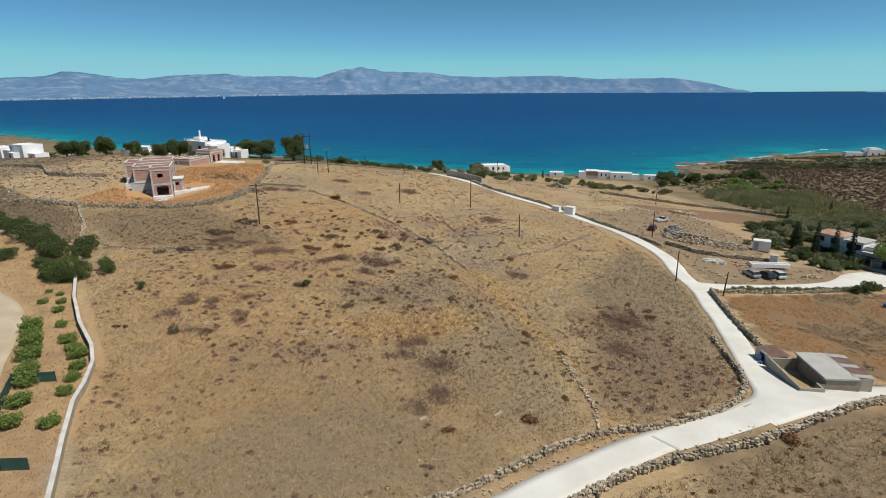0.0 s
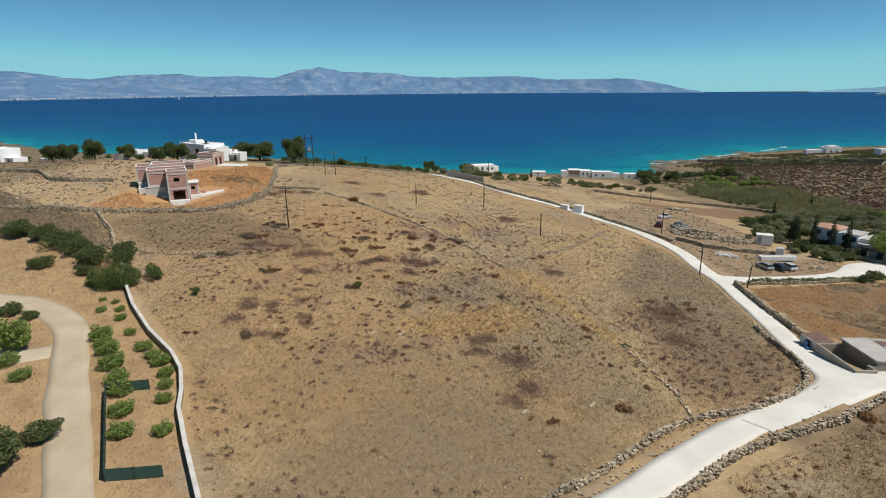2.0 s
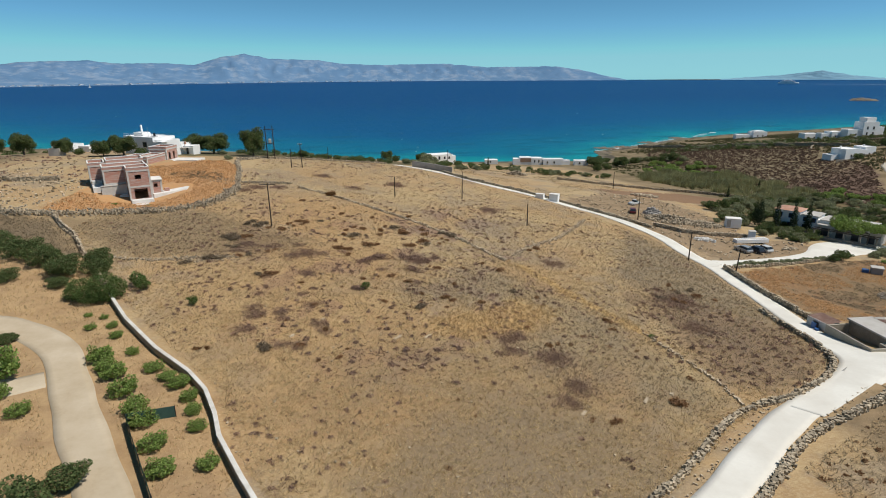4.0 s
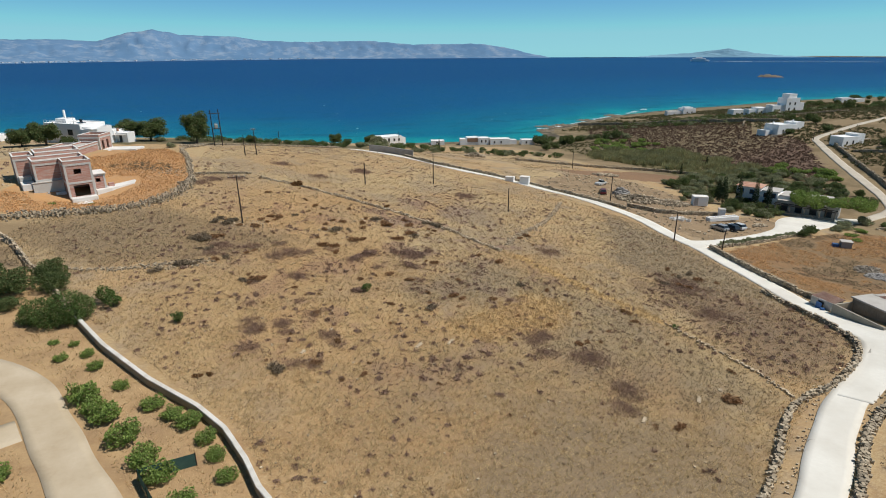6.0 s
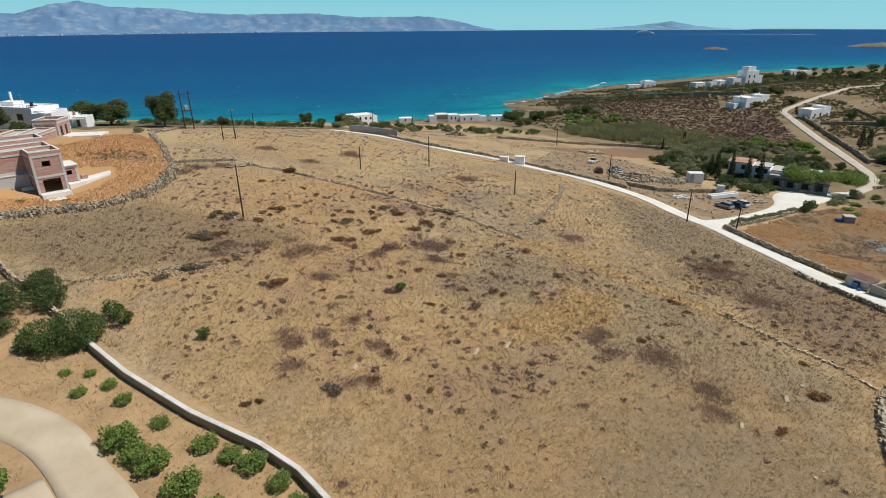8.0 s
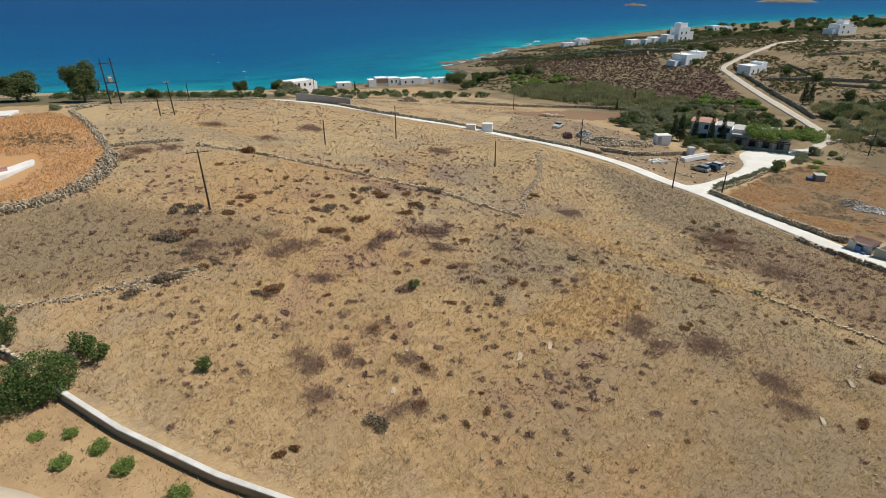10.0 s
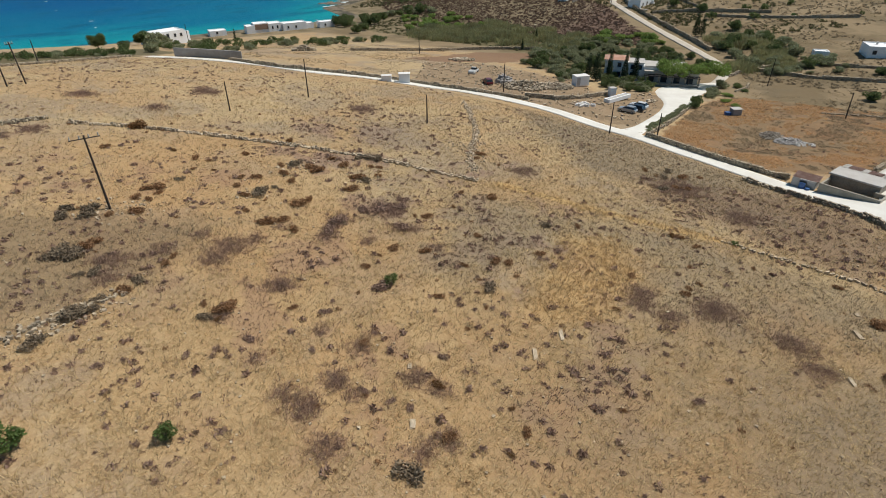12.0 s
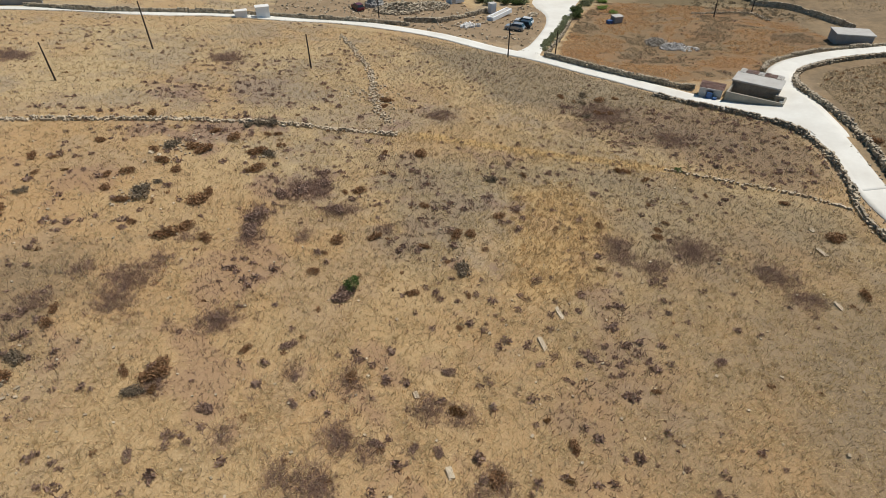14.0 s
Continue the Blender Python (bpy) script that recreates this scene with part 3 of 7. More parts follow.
def ruled(name, left, right, lift, material, label, across=10, drop=0.35):
    """A paved area between two edge lines, laid on the land."""
    a, b = smooth_line(left, 0.5), smooth_line(right, 0.5)
    n = 70
    a = a[np.linspace(0, len(a) - 1, n).astype(int)]
    b = b[np.linspace(0, len(b) - 1, n).astype(int)]
    u = np.linspace(0, 1, across)[None, :, None]
    v = a[:, None] * (1 - u) + b[:, None] * u
    z = land(v[..., 0], v[..., 1]) + lift
    z[:, 0] -= drop
    z[:, -1] -= drop
    z[0] -= 0.045
    z[-1] -= 0.045
    idx = np.arange(n * across).reshape(n, across)
    f = np.stack([idx[:-1, :-1], idx[:-1, 1:], idx[1:, 1:], idx[1:, :-1]], -1).reshape(-1, 4)
    return tagged(sheet(name, np.concatenate([v, z[..., None]], -1).reshape(-1, 3), f, material, smooth=True), label, "road", kind="structure")


ruled("road_fork", [(20.7, 49.5), (27.9, 52.0), (33.8, 55.5), (36.6, 58.6), (38.6, 63), (40.4, 68)], [(22.8, 46.9), (33, 50.9), (40.2, 54.2), (45, 57), (42.4, 62), (43.4, 67)], 0.118, M_CONCRETE_ROAD, "pale concrete fork of the two roads beside the barn", drop=0.05)
ruled("road_court", [(46.8, 106.2), (53, 104.8), (60, 105.6), (72, 108.2), (81, 112), (88, 118), (95, 121), (101, 119.5), (112, 113.6)], [(47.8, 99.2), (53, 100.8), (60, 101.8), (73, 103.9), (85, 106), (95, 108.2), (104, 109.6), (108, 110), (112, 110.6)], 0.17, M_CONCRETE_ROAD, "pale concrete farm yard and entry from the road")
tagged(strip("road_lane", LINES["lane"], 2.9, 0.2, M_LANE, "worn beige concrete lane climbing towards the villas"))
LINES["yard"] = smooth_line([(78, 109.5), (86, 112.2), (93, 113.6), (99, 114)], 1.0)
tagged(strip("track", LINES["track"], 3.9, 0.08, M_TRACK, "sandy dirt track beside the orchard"))
tagged(strip("track_side", LINES["side"], 3.6, 0.06, M_TRACK, "sandy dirt track branching off"))

# ---- sea ----
sx, sy = spaced(-4850, -350, 800, 900, 4850, 14, 40), spaced(150, 320, 900, 1000, 4850, 8, 40)
SX, SY = np.meshgrid(sx, sy)
keep = np.hypot(SX, SY) < 4900
off = -inland(SX, SY)
s_idx = np.arange(SX.size).reshape(SX.shape)
s_faces = np.stack([s_idx[:-1, :-1], s_idx[:-1, 1:], s_idx[1:, 1:], s_idx[1:, :-1]], -1).reshape(-1, 4)
r_s = np.maximum(np.hypot(SX, SY) / 4900, 1)
sea = sheet("sea", np.stack([SX / r_s, SY / r_s, np.zeros_like(SX)], -1).reshape(-1, 3), s_faces, M_GLASS, smooth=True)
tagged(sea, "deep blue sea with turquoise shallows along the shore", "sea", kind="structure")
sea.data.attributes.new("offshore", "FLOAT", "POINT").data.foreach_set("value", off.ravel().astype(np.float32))


def sea_material():
    m, n, l, p = nodes_of("sea water")
    nt = m.node_tree
    a = n.new("ShaderNodeAttribute")
    a.attribute_name = "offshore"
    add = n.new("ShaderNodeMath")
    add.operation = "MULTIPLY_ADD"
    l.new(noised(nt, 0.012, 0.2, 0.8, 4, 0.6, stretch=(1, 2.5, 1)), add.inputs[0])
    add.inputs[1].default_value = 90
    l.new(a.outputs["Fac"], add.inputs[2])
    ramp = n.new("ShaderNodeValToRGB")
    div = mixed_value(nt, add.outputs[0], 1 / 700)
    l.new(div, ramp.inputs[0])
    stops = ((0.0, (0.14, 0.34, 0.31)), (0.05, (0.007, 0.265, 0.28)), (0.13, (0.004, 0.14, 0.23)), (0.30, (0.003, 0.08, 0.205)), (1.0, (0.003, 0.05, 0.165)))
    while len(ramp.color_ramp.elements) < len(stops):
        ramp.color_ramp.elements.new(0.5)
    for e, (pos, col) in zip(ramp.color_ramp.elements, stops):
        e.position, e.color = pos, (*col, 1)
    reef = mixed_value(nt, noised(nt, 0.03, 0.52, 0.62, 4, 0.6, stretch=(1, 2, 1)), 0.5)
    c = mixed(nt, reef, ramp.outputs[0], (0.006, 0.07, 0.13))
    l.new(c, p.inputs["Base Color"])
    p.inputs["Roughness"].default_value = 0.35
    p.inputs["IOR"].default_value = 1.33
    p.inputs["Specular IOR Level"].default_value = 0.04
    bumped(nt, p, noised(nt, 0.25, 0.2, 0.8, 6, 0.65, stretch=(1, 2.2, 1)), 0.6, 0.6)
    return m


sea.data.materials[0] = sea_material()

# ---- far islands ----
# Rock whose base colours already carry the blue haze of the distance.
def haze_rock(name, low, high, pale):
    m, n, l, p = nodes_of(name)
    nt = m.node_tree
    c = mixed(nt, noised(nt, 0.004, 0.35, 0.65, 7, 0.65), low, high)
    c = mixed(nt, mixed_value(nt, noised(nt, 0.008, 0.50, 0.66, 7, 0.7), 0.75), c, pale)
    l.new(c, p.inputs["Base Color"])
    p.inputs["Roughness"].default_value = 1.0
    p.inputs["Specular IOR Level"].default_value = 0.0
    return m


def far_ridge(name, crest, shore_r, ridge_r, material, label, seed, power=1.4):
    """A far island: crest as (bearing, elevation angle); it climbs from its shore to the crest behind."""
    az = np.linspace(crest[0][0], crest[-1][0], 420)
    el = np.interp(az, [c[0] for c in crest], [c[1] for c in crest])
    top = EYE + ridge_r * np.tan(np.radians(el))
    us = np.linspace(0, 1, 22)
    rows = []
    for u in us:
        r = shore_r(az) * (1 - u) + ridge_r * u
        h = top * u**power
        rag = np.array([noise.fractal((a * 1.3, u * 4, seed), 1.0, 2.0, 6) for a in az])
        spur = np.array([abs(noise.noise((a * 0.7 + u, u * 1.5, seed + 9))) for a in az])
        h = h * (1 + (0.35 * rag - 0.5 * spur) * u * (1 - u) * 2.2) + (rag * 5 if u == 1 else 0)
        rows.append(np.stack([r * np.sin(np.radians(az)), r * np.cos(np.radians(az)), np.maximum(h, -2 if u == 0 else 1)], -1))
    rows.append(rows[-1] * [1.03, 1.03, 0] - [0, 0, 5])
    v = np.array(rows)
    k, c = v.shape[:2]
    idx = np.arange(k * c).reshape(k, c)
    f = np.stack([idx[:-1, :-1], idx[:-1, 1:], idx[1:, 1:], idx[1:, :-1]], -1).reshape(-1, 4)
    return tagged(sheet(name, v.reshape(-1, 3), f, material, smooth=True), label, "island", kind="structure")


CREST = [(-62, 0.5), (-45, 0.8), (-37, 0.87), (-34.1, 1.0), (-33.1, 1.37), (-32.1, 1.37), (-30.8, 1.2), (-28.9, 0.89), (-26.8, 0.8), (-25, 1.09), (-20.3, 1.24), (-18.3, 0.99), (-14.8, 1.04), (-12.2, 0.88), (-10, 1.55), (-7.85, 1.85), (-5.7, 1.43), (-1.3, 1.31), (0.9, 0.98), (4.2, 0.85), (10.7, 0.95), (14.9, 0.6), (21.4, 0.64), (24.2, 0.22), (26.3, -0.3), (28, -0.6)]
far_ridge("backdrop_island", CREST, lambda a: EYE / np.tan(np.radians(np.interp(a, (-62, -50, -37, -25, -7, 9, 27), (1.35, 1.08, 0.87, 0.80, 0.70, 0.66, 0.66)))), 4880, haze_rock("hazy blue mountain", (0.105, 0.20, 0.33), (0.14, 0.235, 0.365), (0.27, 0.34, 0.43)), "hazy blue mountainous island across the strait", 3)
# Near-sky tones: the haze in front of this island is mixed into its colour.
far_ridge("backdrop_islet", [(36, -0.58), (38.2, -0.42), (40.9, -0.22), (43.5, 0.1), (45.5, -0.27), (48, -0.53), (50, -0.6)], lambda a: 4780 + 0 * a, 4850, haze_rock("pale far haze", (0.20, 0.36, 0.47), (0.21, 0.37, 0.48), (0.23, 0.385, 0.485)), "pale island on the horizon", 7, 1.0)


# ---- stones and walls ----
def stones_mesh(places, sizes, yaw, rng, jitter=0.22):
    """Many rough blocks in one set of vertices and faces."""
    n = len(places)
    cube = np.array([(x, y, z) for x in (-0.5, 0.5) for y in (-0.5, 0.5) for z in (-0.5, 0.5)])
    v = cube[None] * (1 + rng.uniform(-jitter, jitter, (n, 8, 3))) * np.asarray(sizes)[:, None, :]
    c, s = np.cos(yaw)[:, None], np.sin(yaw)[:, None]
    v = np.stack([v[..., 0] * c - v[..., 1] * s, v[..., 0] * s + v[..., 1] * c, v[..., 2]], -1) + np.asarray(places)[:, None, :]
    quad = np.array(((0, 1, 3, 2), (4, 6, 7, 5), (0, 4, 5, 1), (2, 3, 7, 6), (0, 2, 6, 4), (1, 5, 7, 3)))
    f = quad[None] + 8 * np.arange(n)[:, None, None]
    return v.reshape(-1, 3), f.reshape(-1, 4)


def stone_wall(pts, height=0.9, width=0.6, label="", seed=1, material=None, gaps=0.0, size=0.34, wild=0.0):
    """A dry stone wall along a line of the plan: courses of rough stones round an earth core."""
    rng = np.random.default_rng(seed)
    line = smooth_line(pts, size)
    t = np.gradient(line, axis=0)
    ang = np.arctan2(t[:, 1], t[:, 0])
    places, sizes, yaw = [], [], []
    keep = np.array([noise.noise((p[0] * 0.12, p[1] * 0.12, seed)) for p in line])
    hs = height * (1 + 0.3 * np.array([noise.noise((p[0] * 0.25, p[1] * 0.25, seed + 4)) for p in line]))
    for p, a, k, h in zip(line, ang, keep, hs):
        if k < gaps - 0.5 and gaps:
            h *= 0.35
        rows = max(1, int(round(h / 0.24)))
        for r in range(rows):
            z = 0.12 + 0.24 * r
            w = width * (1 - 0.25 * r / rows)
            for side in (-1, 1) if w > 0.45 else (0,):
                q = p + np.array((-math.sin(a), math.cos(a))) * (side * w * 0.27 + rng.normal(0, 0.05 + wild * w)) + rng.normal(0, 0.05 + wild * 0.2, 2)
                places.append((*q, z))
                sizes.append((size * rng.uniform(0.8 - wild, 1.4), (size * rng.uniform(0.6, 1.2) if wild else w * rng.uniform(0.5, 0.75)), 0.26 * rng.uniform(0.8 - wild, 1.35)))
                yaw.append(a + rng.normal(0, 0.2 + wild * 3))
    places = np.array(places)
    places[:, 2] += land(places[:, 0], places[:, 1])
    v, f = stones_mesh(places, sizes, np.array(yaw), rng)
    ob = sheet("dry_stone_wall", v, f, material or M_STONE)
    return tagged(ob, label, "stone wall", kind="structure")


stone_wall([(-42, 16), (-18, 29.6), (-9, 34.5), (-3, 37.8), (2, 40.8), (5.8, 43.4), (10.5, 46.8), (15.7, 49.6), (21, 50.6), (26.4, 52.4), (31.4, 54.9), (34.9, 58.2), (37.1, 62.4), (38.4, 67.2), (39.4, 73.3), (40.1, 77)], 0.6, 0.5, "low dry stone wall along the inner side of the road", 1, size=0.3, wild=0.08)
stone_wall([(16, 50.5), (16.5, 56), (15.9, 62.7), (15.3, 69.7)], 0.2, 0.4, "crumbled line of stones dividing the field", 2, M_STONE_PALE, gaps=0.5, size=0.26, wild=0.2)
stone_wall([(4.6, 101.4), (2.0, 106.4), (-1.6, 113.6), (-5.0, 119), (-9.8, 125.2), (-16, 131.5), (-21, 136.6), (-28, 142.8), (-33.2, 146.6), (-35.5, 148)], 0.38, 0.5, "weathered dry stone wall crossing the dry field", 3, M_STONE_PALE, size=0.28, wild=0.16)
stone_wall([(7.2, 104.6), (10.5, 108.6), (15.1, 112.6), (20, 116.6), (24.3, 120.6), (30.3, 128), (36.5, 136)], 0.25, 0.75, "scattered pale stones of a fallen wall", 4, M_STONE_PALE, 0.4, 0.24, 0.3)
stone_wall([(-90, 122), (-79, 121), (-67.5, 122.5), (-61.3, 124), (-55.8, 128), (-51.8, 134.2), (-49.8, 144)], 0.8, 2.2, "thick rubble terrace wall below the unfinished house", 5, size=0.3, wild=0.22)
stone_wall([(-49.8, 144), (-50.4, 151), (-52.4, 167), (-54.8, 181), (-50, 190)], 0.5, 0.9, "rubble wall climbing the slope", 6, size=0.27, wild=0.2)
stone_wall([(-49.2, 149.6), (-43, 150.8), (-37.7, 151.4)], 0.55, 0.6, "short stretch of dry stone wall", 7, size=0.26, wild=0.14)
stone_wall([(-66, 99.5), (-62.7, 98.9), (-56.4, 97.9), (-49.9, 99.3), (-43.5, 100)], 0.28, 0.6, "ruined line of stones in the dry grass", 8, gaps=0.4, size=0.26, wild=0.3)
stone_wall([(50.2, 99.2), (49.3, 94.6), (47.4, 84), (46.2, 76), (45.8, 72.2)], 0.95, 0.6, "dry stone wall along the outer side of the road", 9, size=0.28, wild=0.06)
stone_wall([(50.2, 99.2), (53.2, 99.8), (67.1, 102), (80.3, 105)], 0.6, 0.5, "low stone wall bounding the bare plot", 10, size=0.28, wild=0.08)
stone_wall([(9.9, 193), (15, 180), (23.1, 171), (33.8, 160), (41, 149.5), (46.5, 142), (50.5, 135.5), (52.6, 131)], 0.8, 0.55, "stone wall lining the upper road", 11)
stone_wall([(-36, 10), (-12, 23.8), (-2, 30), (5, 35.5), (11.4, 39.7), (16, 42.7), (22.2, 45.5), (28.8, 47.4), (34.5, 49.5), (41, 52.6), (47, 55.6), (53.5, 58.1), (61, 58.2), (66.5, 56), (73.5, 51), (80.5, 42.8), (91, 28)], 0.65, 0.6, "dry stone wall on the outer bend of the road", 12, size=0.3, wild=0.1)
stone_wall([(-56, 187), (-47, 194), (-29.1, 200), (-17, 205), (-8, 210)], 0.5, 0.6, "low stone wall along the brow of the hill", 13, size=0.28, wild=0.1)
stone_wall([(60, 63.4), (64.5, 63.2), (68.4, 61.6), (72.6, 59.4), (79.2, 53.6), (86, 45), (97, 30)], 0.6, 0.6, "dry stone wall lining the side road", 14, size=0.28, wild=0.08)
stone_wall([(-79.5, 120), (-75, 113), (-71.4, 108.2), (-67, 100), (-63.7, 94.5), (-59.5, 87)], 0.9, 0.5, "rough stone wall above the orchard", 15, M_STONE_PALE)
stone_wall([(196, 390), (212, 374), (224, 354), (229, 310), (236, 270), (240, 256)], 1.9, 0.8, "dark stone wall along the heath field", 16)
stone_wall([(213.5, 203.2), (202.5, 193.5), (179.6, 166.4), (161.4, 144.2), (150, 131.5)], 1.3, 0.7, "stone wall beside the villa lane", 17)
stone_wall([(193.5, 177), (203.7, 161), (214.8, 137)], 1.2, 0.7, "dark field wall below the small villa", 18)
stone_wall([(111, 71), (109.4, 62.2), (100, 53), (96.7, 50)], 1.1, 0.5, "rendered garden wall behind the bare plot", 20, M_STONE_PALE)
stone_wall([(226, 186), (210.4, 165)], 1.0, 0.6, "stone wall between upper fields", 21)
stone_wall([(-150, 170), (-120, 165), (-105, 150), (-90, 149)], 1.0, 0.6, "stone wall above the terrace", 22)
stone_wall([(-180, 140), (-140, 130), (-110, 122), (-92, 122)], 0.7, 0.8, "field wall across the western slope", 32, size=0.3, wild=0.1)
stone_wall([(-110, 112), (-98, 108), (-88, 109)], 0.6, 0.5, "low field wall in the dry grass", 23)
stone_wall([(60, 212), (85, 205), (108, 196), (122, 178)], 0.9, 0.6, "field wall above the reeds", 24)
stone_wall([(133.9, 117.3), (133, 104), (134, 93), (141, 72.4), (146, 60)], 0.9, 0.6, "field wall below the white house", 25)
stone_wall([(122, 113), (134, 111), (147, 103), (152, 88), (156, 74)], 0.8, 0.6, "terrace wall in front of the white house", 26)
stone_wall([(106, 104.5), (112, 104.2), (117, 105.5)], 0.5, 0.5, "low wall of the kitchen garden", 27)
stone_wall([(222, 262), (236, 274), (252, 277), (300, 262)], 1.0, 0.6, "dark wall behind the white villa", 28)
stone_wall([(198, 156), (203, 140), (212, 124), (224, 108)], 1.0, 0.7, "dark field wall across the eastern slope", 30)
stone_wall([(250, 192), (272, 181), (304, 176), (346, 147)], 1.1, 0.7, "dark field wall on the upper eastern slope", 31)
stone_wall([(98, 82), (101, 76), (103, 70), (98, 66)], 0.3, 0.8, "tumbled stones of an old wall line", 29, gaps=0.5, size=0.26, wild=0.3)


def capped_wall(pts, height=0.8):
    """The boundary wall of the orchard: a rubble body under a white cap."""
    top = thing("boundary_wall", 0, 0, 0, 0, "rubble boundary wall with a weathered white cap beside the orchard", "wall", kind="structure")
    pts = np.array(pts, float)
    line = np.concatenate([a + (b - a) * (np.arange(6) / 6)[:, None] for a, b in zip(pts[:-1], pts[1:])] + [pts[-1:]])
    t = np.gradient(line, axis=0)
    t /= np.hypot(t[:, 0], t[:, 1])[:, None]
    nrm = np.stack([-t[:, 1], t[:, 0]], -1)
    z = land(line[:, 0], line[:, 1])
    for name, w, z0, z1, m in (("wall_body", 0.36, -0.3, height, M_STONE), ("white_cap", 0.42, height, height + 0.14, M_CAP)):
        ring = [np.concatenate([line + nrm * w / 2 * sgn, (z + dz)[:, None]], -1) for sgn, dz in ((-1, z0), (-1, z1 - 0.03), (-0.8, z1), (0.8, z1), (1, z1 - 0.03), (1, z0))]
        v = np.stack(ring, 1)
        v[..., 2] += 0.03 * np.array([[noise.noise((q[0] * 0.8, q[1] * 0.8, j)) for j in range(6)] for q in line])
        k, c = v.shape[:2]
        idx = np.arange(k * c).reshape(k, c)
        f = np.stack([idx[:-1], np.roll(idx, -1, 1)[:-1], np.roll(idx, -1, 1)[1:], idx[1:]], -1).reshape(-1, 4)
        sheet(name, v.reshape(-1, 3), f, m, top)
    return top


capped_wall([(-58.6, 85), (-57.3, 82.5), (-53.6, 76.1), (-48.2, 68.5), (-43.3, 62.8), (-40.9, 59), (-39.2, 54.6), (-38.2, 51), (-35.4, 45), (-32.4, 39), (-28, 30), (-24, 21), (-15, 2), (-8, -20)])


# ---- poles ----
def utility_pole(x, y, height, lean=(0, 0), arm=0.0, yaw=0.0, label="dark creosoted wooden utility pole in the dry field"):
    p = thing("utility_pole", x, y, gz(x, y), 0, label, "utility pole", "poles of the power line")
    part("shaft", rod(bmesh.new(), (0, 0, -0.4), (lean[0], lean[1], height), 0.14, 0.09), M_WOOD, p)
    if arm:
        c, s = math.cos(radians(yaw)) * arm / 2, math.sin(radians(yaw)) * arm / 2
        bm = bmesh.new()
        rod(bm, (lean[0] - c, lean[1] - s, height - 0.35), (lean[0] + c, lean[1] + s, height - 0.35), 0.06, sides=6)
        bar = part("crossarm", bm, M_WOOD, p)
        for u in (-0.9, -0.3, 0.3, 0.9):
            bm = bmesh.new()
            rod(bm, (lean[0] + c * u, lean[1] + s * u, height - 0.3), (lean[0] + c * u, lean[1] + s * u, height + 0.08), 0.08, 0.05, 6)
            part("insulator", bm, M_CEMENT_PALE, bar)
    return p


for args in ((-39.45, 117.0, 8.7, (-0.1, 0.2), 3.0, -8), (-11.6, 146.3, 5.2), (7.45, 152, 7.5), (17.6, 127.0, 5.4), (45.8, 104.8, 6.2), (51.9, 97.9, 4.6, (0.5, 0.2)), (-38.8, 173.3, 5.5), (-35.8, 174.7, 7.2, (-0.3, 0), 1.2, 10), (53.5, 139.3, 6.7), (-28.5, 205, 4.5), (25, 260, 7), (75, 195, 6), (118, 101, 7, (0.6, 0)), (205, 205, 7.5), (97, 77, 5.5, (0.9, 0.4)), (104, 70, 5, (0.8, 0.2))):
    utility_pole(*args)


# ---- plants ----
def leaf_cloud(lobes, per, size, rng, flat=1.0, shell=0.55):
    """Small leaf faces spread through rounded lobes: (x, y, z, rx, ry, rz) each."""
    vs, fs, k = [], [], 0
    for x, y, z, rx, ry, rz in lobes:
        n = int(per * (rx * ry * rz) ** (2 / 3))
        d = rng.normal(size=(n, 3))
        d /= np.linalg.norm(d, axis=1)[:, None]
        r = shell + (1 - shell) * rng.random(n) ** 0.6 + rng.normal(0, 0.05, n)
        c = np.array((x, y, z)) + d * r[:, None] * (rx, ry, rz)
        u = rng.normal(size=(n, 3))
        u /= np.linalg.norm(u, axis=1)[:, None]
        w = np.cross(u, rng.normal(size=(n, 3)))
        w /= np.linalg.norm(w, axis=1)[:, None] + 1e-9
        s = size * rng.uniform(0.6, 1.3, n)[:, None]
        u, w = u * s, w * s * 0.7 * flat
        vs.append(np.stack([c - u * 0.5 - w * 0.3, c + u * 0.1 - w * 0.6, c + u * 0.6, c + w * 0.55], 1).reshape(-1, 3))
        fs.append((np.arange(n * 4).reshape(n, 4) + k))
        k += n * 4
    return np.concatenate(vs), np.concatenate(fs)


def plant(name, x, y, lobes, per, size, material, label, category, trunk=0.0, seed=1, flat=1.0, group="", shell=0.55):
    rng = np.random.default_rng(seed)
    p = thing(name, x, y, gz(x, y) - 0.05, 0, label, category, group)
    if trunk:
        bm = bmesh.new()
        base = Vector((0, 0, -0.2))
        fork = Vector((0.05, 0.05, min(l[2] for l in lobes) * 0.8))
        rod(bm, base, fork, trunk, trunk * 0.7)
        for l in lobes[:6]:
            rod(bm, fork, Vector(l[:3]), trunk * 0.5, trunk * 0.15, 6)
        part("trunk", bm, M_BARK, p)
    v, f = leaf_cloud(lobes, per, size, rng, flat, shell)
    sheet("crown", v, f, material, p)
    return p


def lobes_round(rng, n, w, h, z0):
    out = [(0, 0, z0 + h * 0.45, w * 0.36, w * 0.36, h * 0.4)]
    for i in range(n):
        a, r = rng.uniform(0, 6.28), w * rng.uniform(0.18, 0.42)
        s = rng.uniform(0.11, 0.25)
        out.append((r * math.cos(a), r * math.sin(a), z0 + h * rng.uniform(0.25, 0.75), w * s, w * s, h * s * 1.05))
    return out


def scatter_copies(proto, rows):
    """Copies of a plant at (x, y, scale, height scale)."""
    for i, (x, y, s, hs) in enumerate(rows):
        copy_thing(proto, pose(x, y, gz(x, y) - 0.05, 0, 0, 67 * i) @ Matrix.Diagonal((s, s, s * hs, 1)))


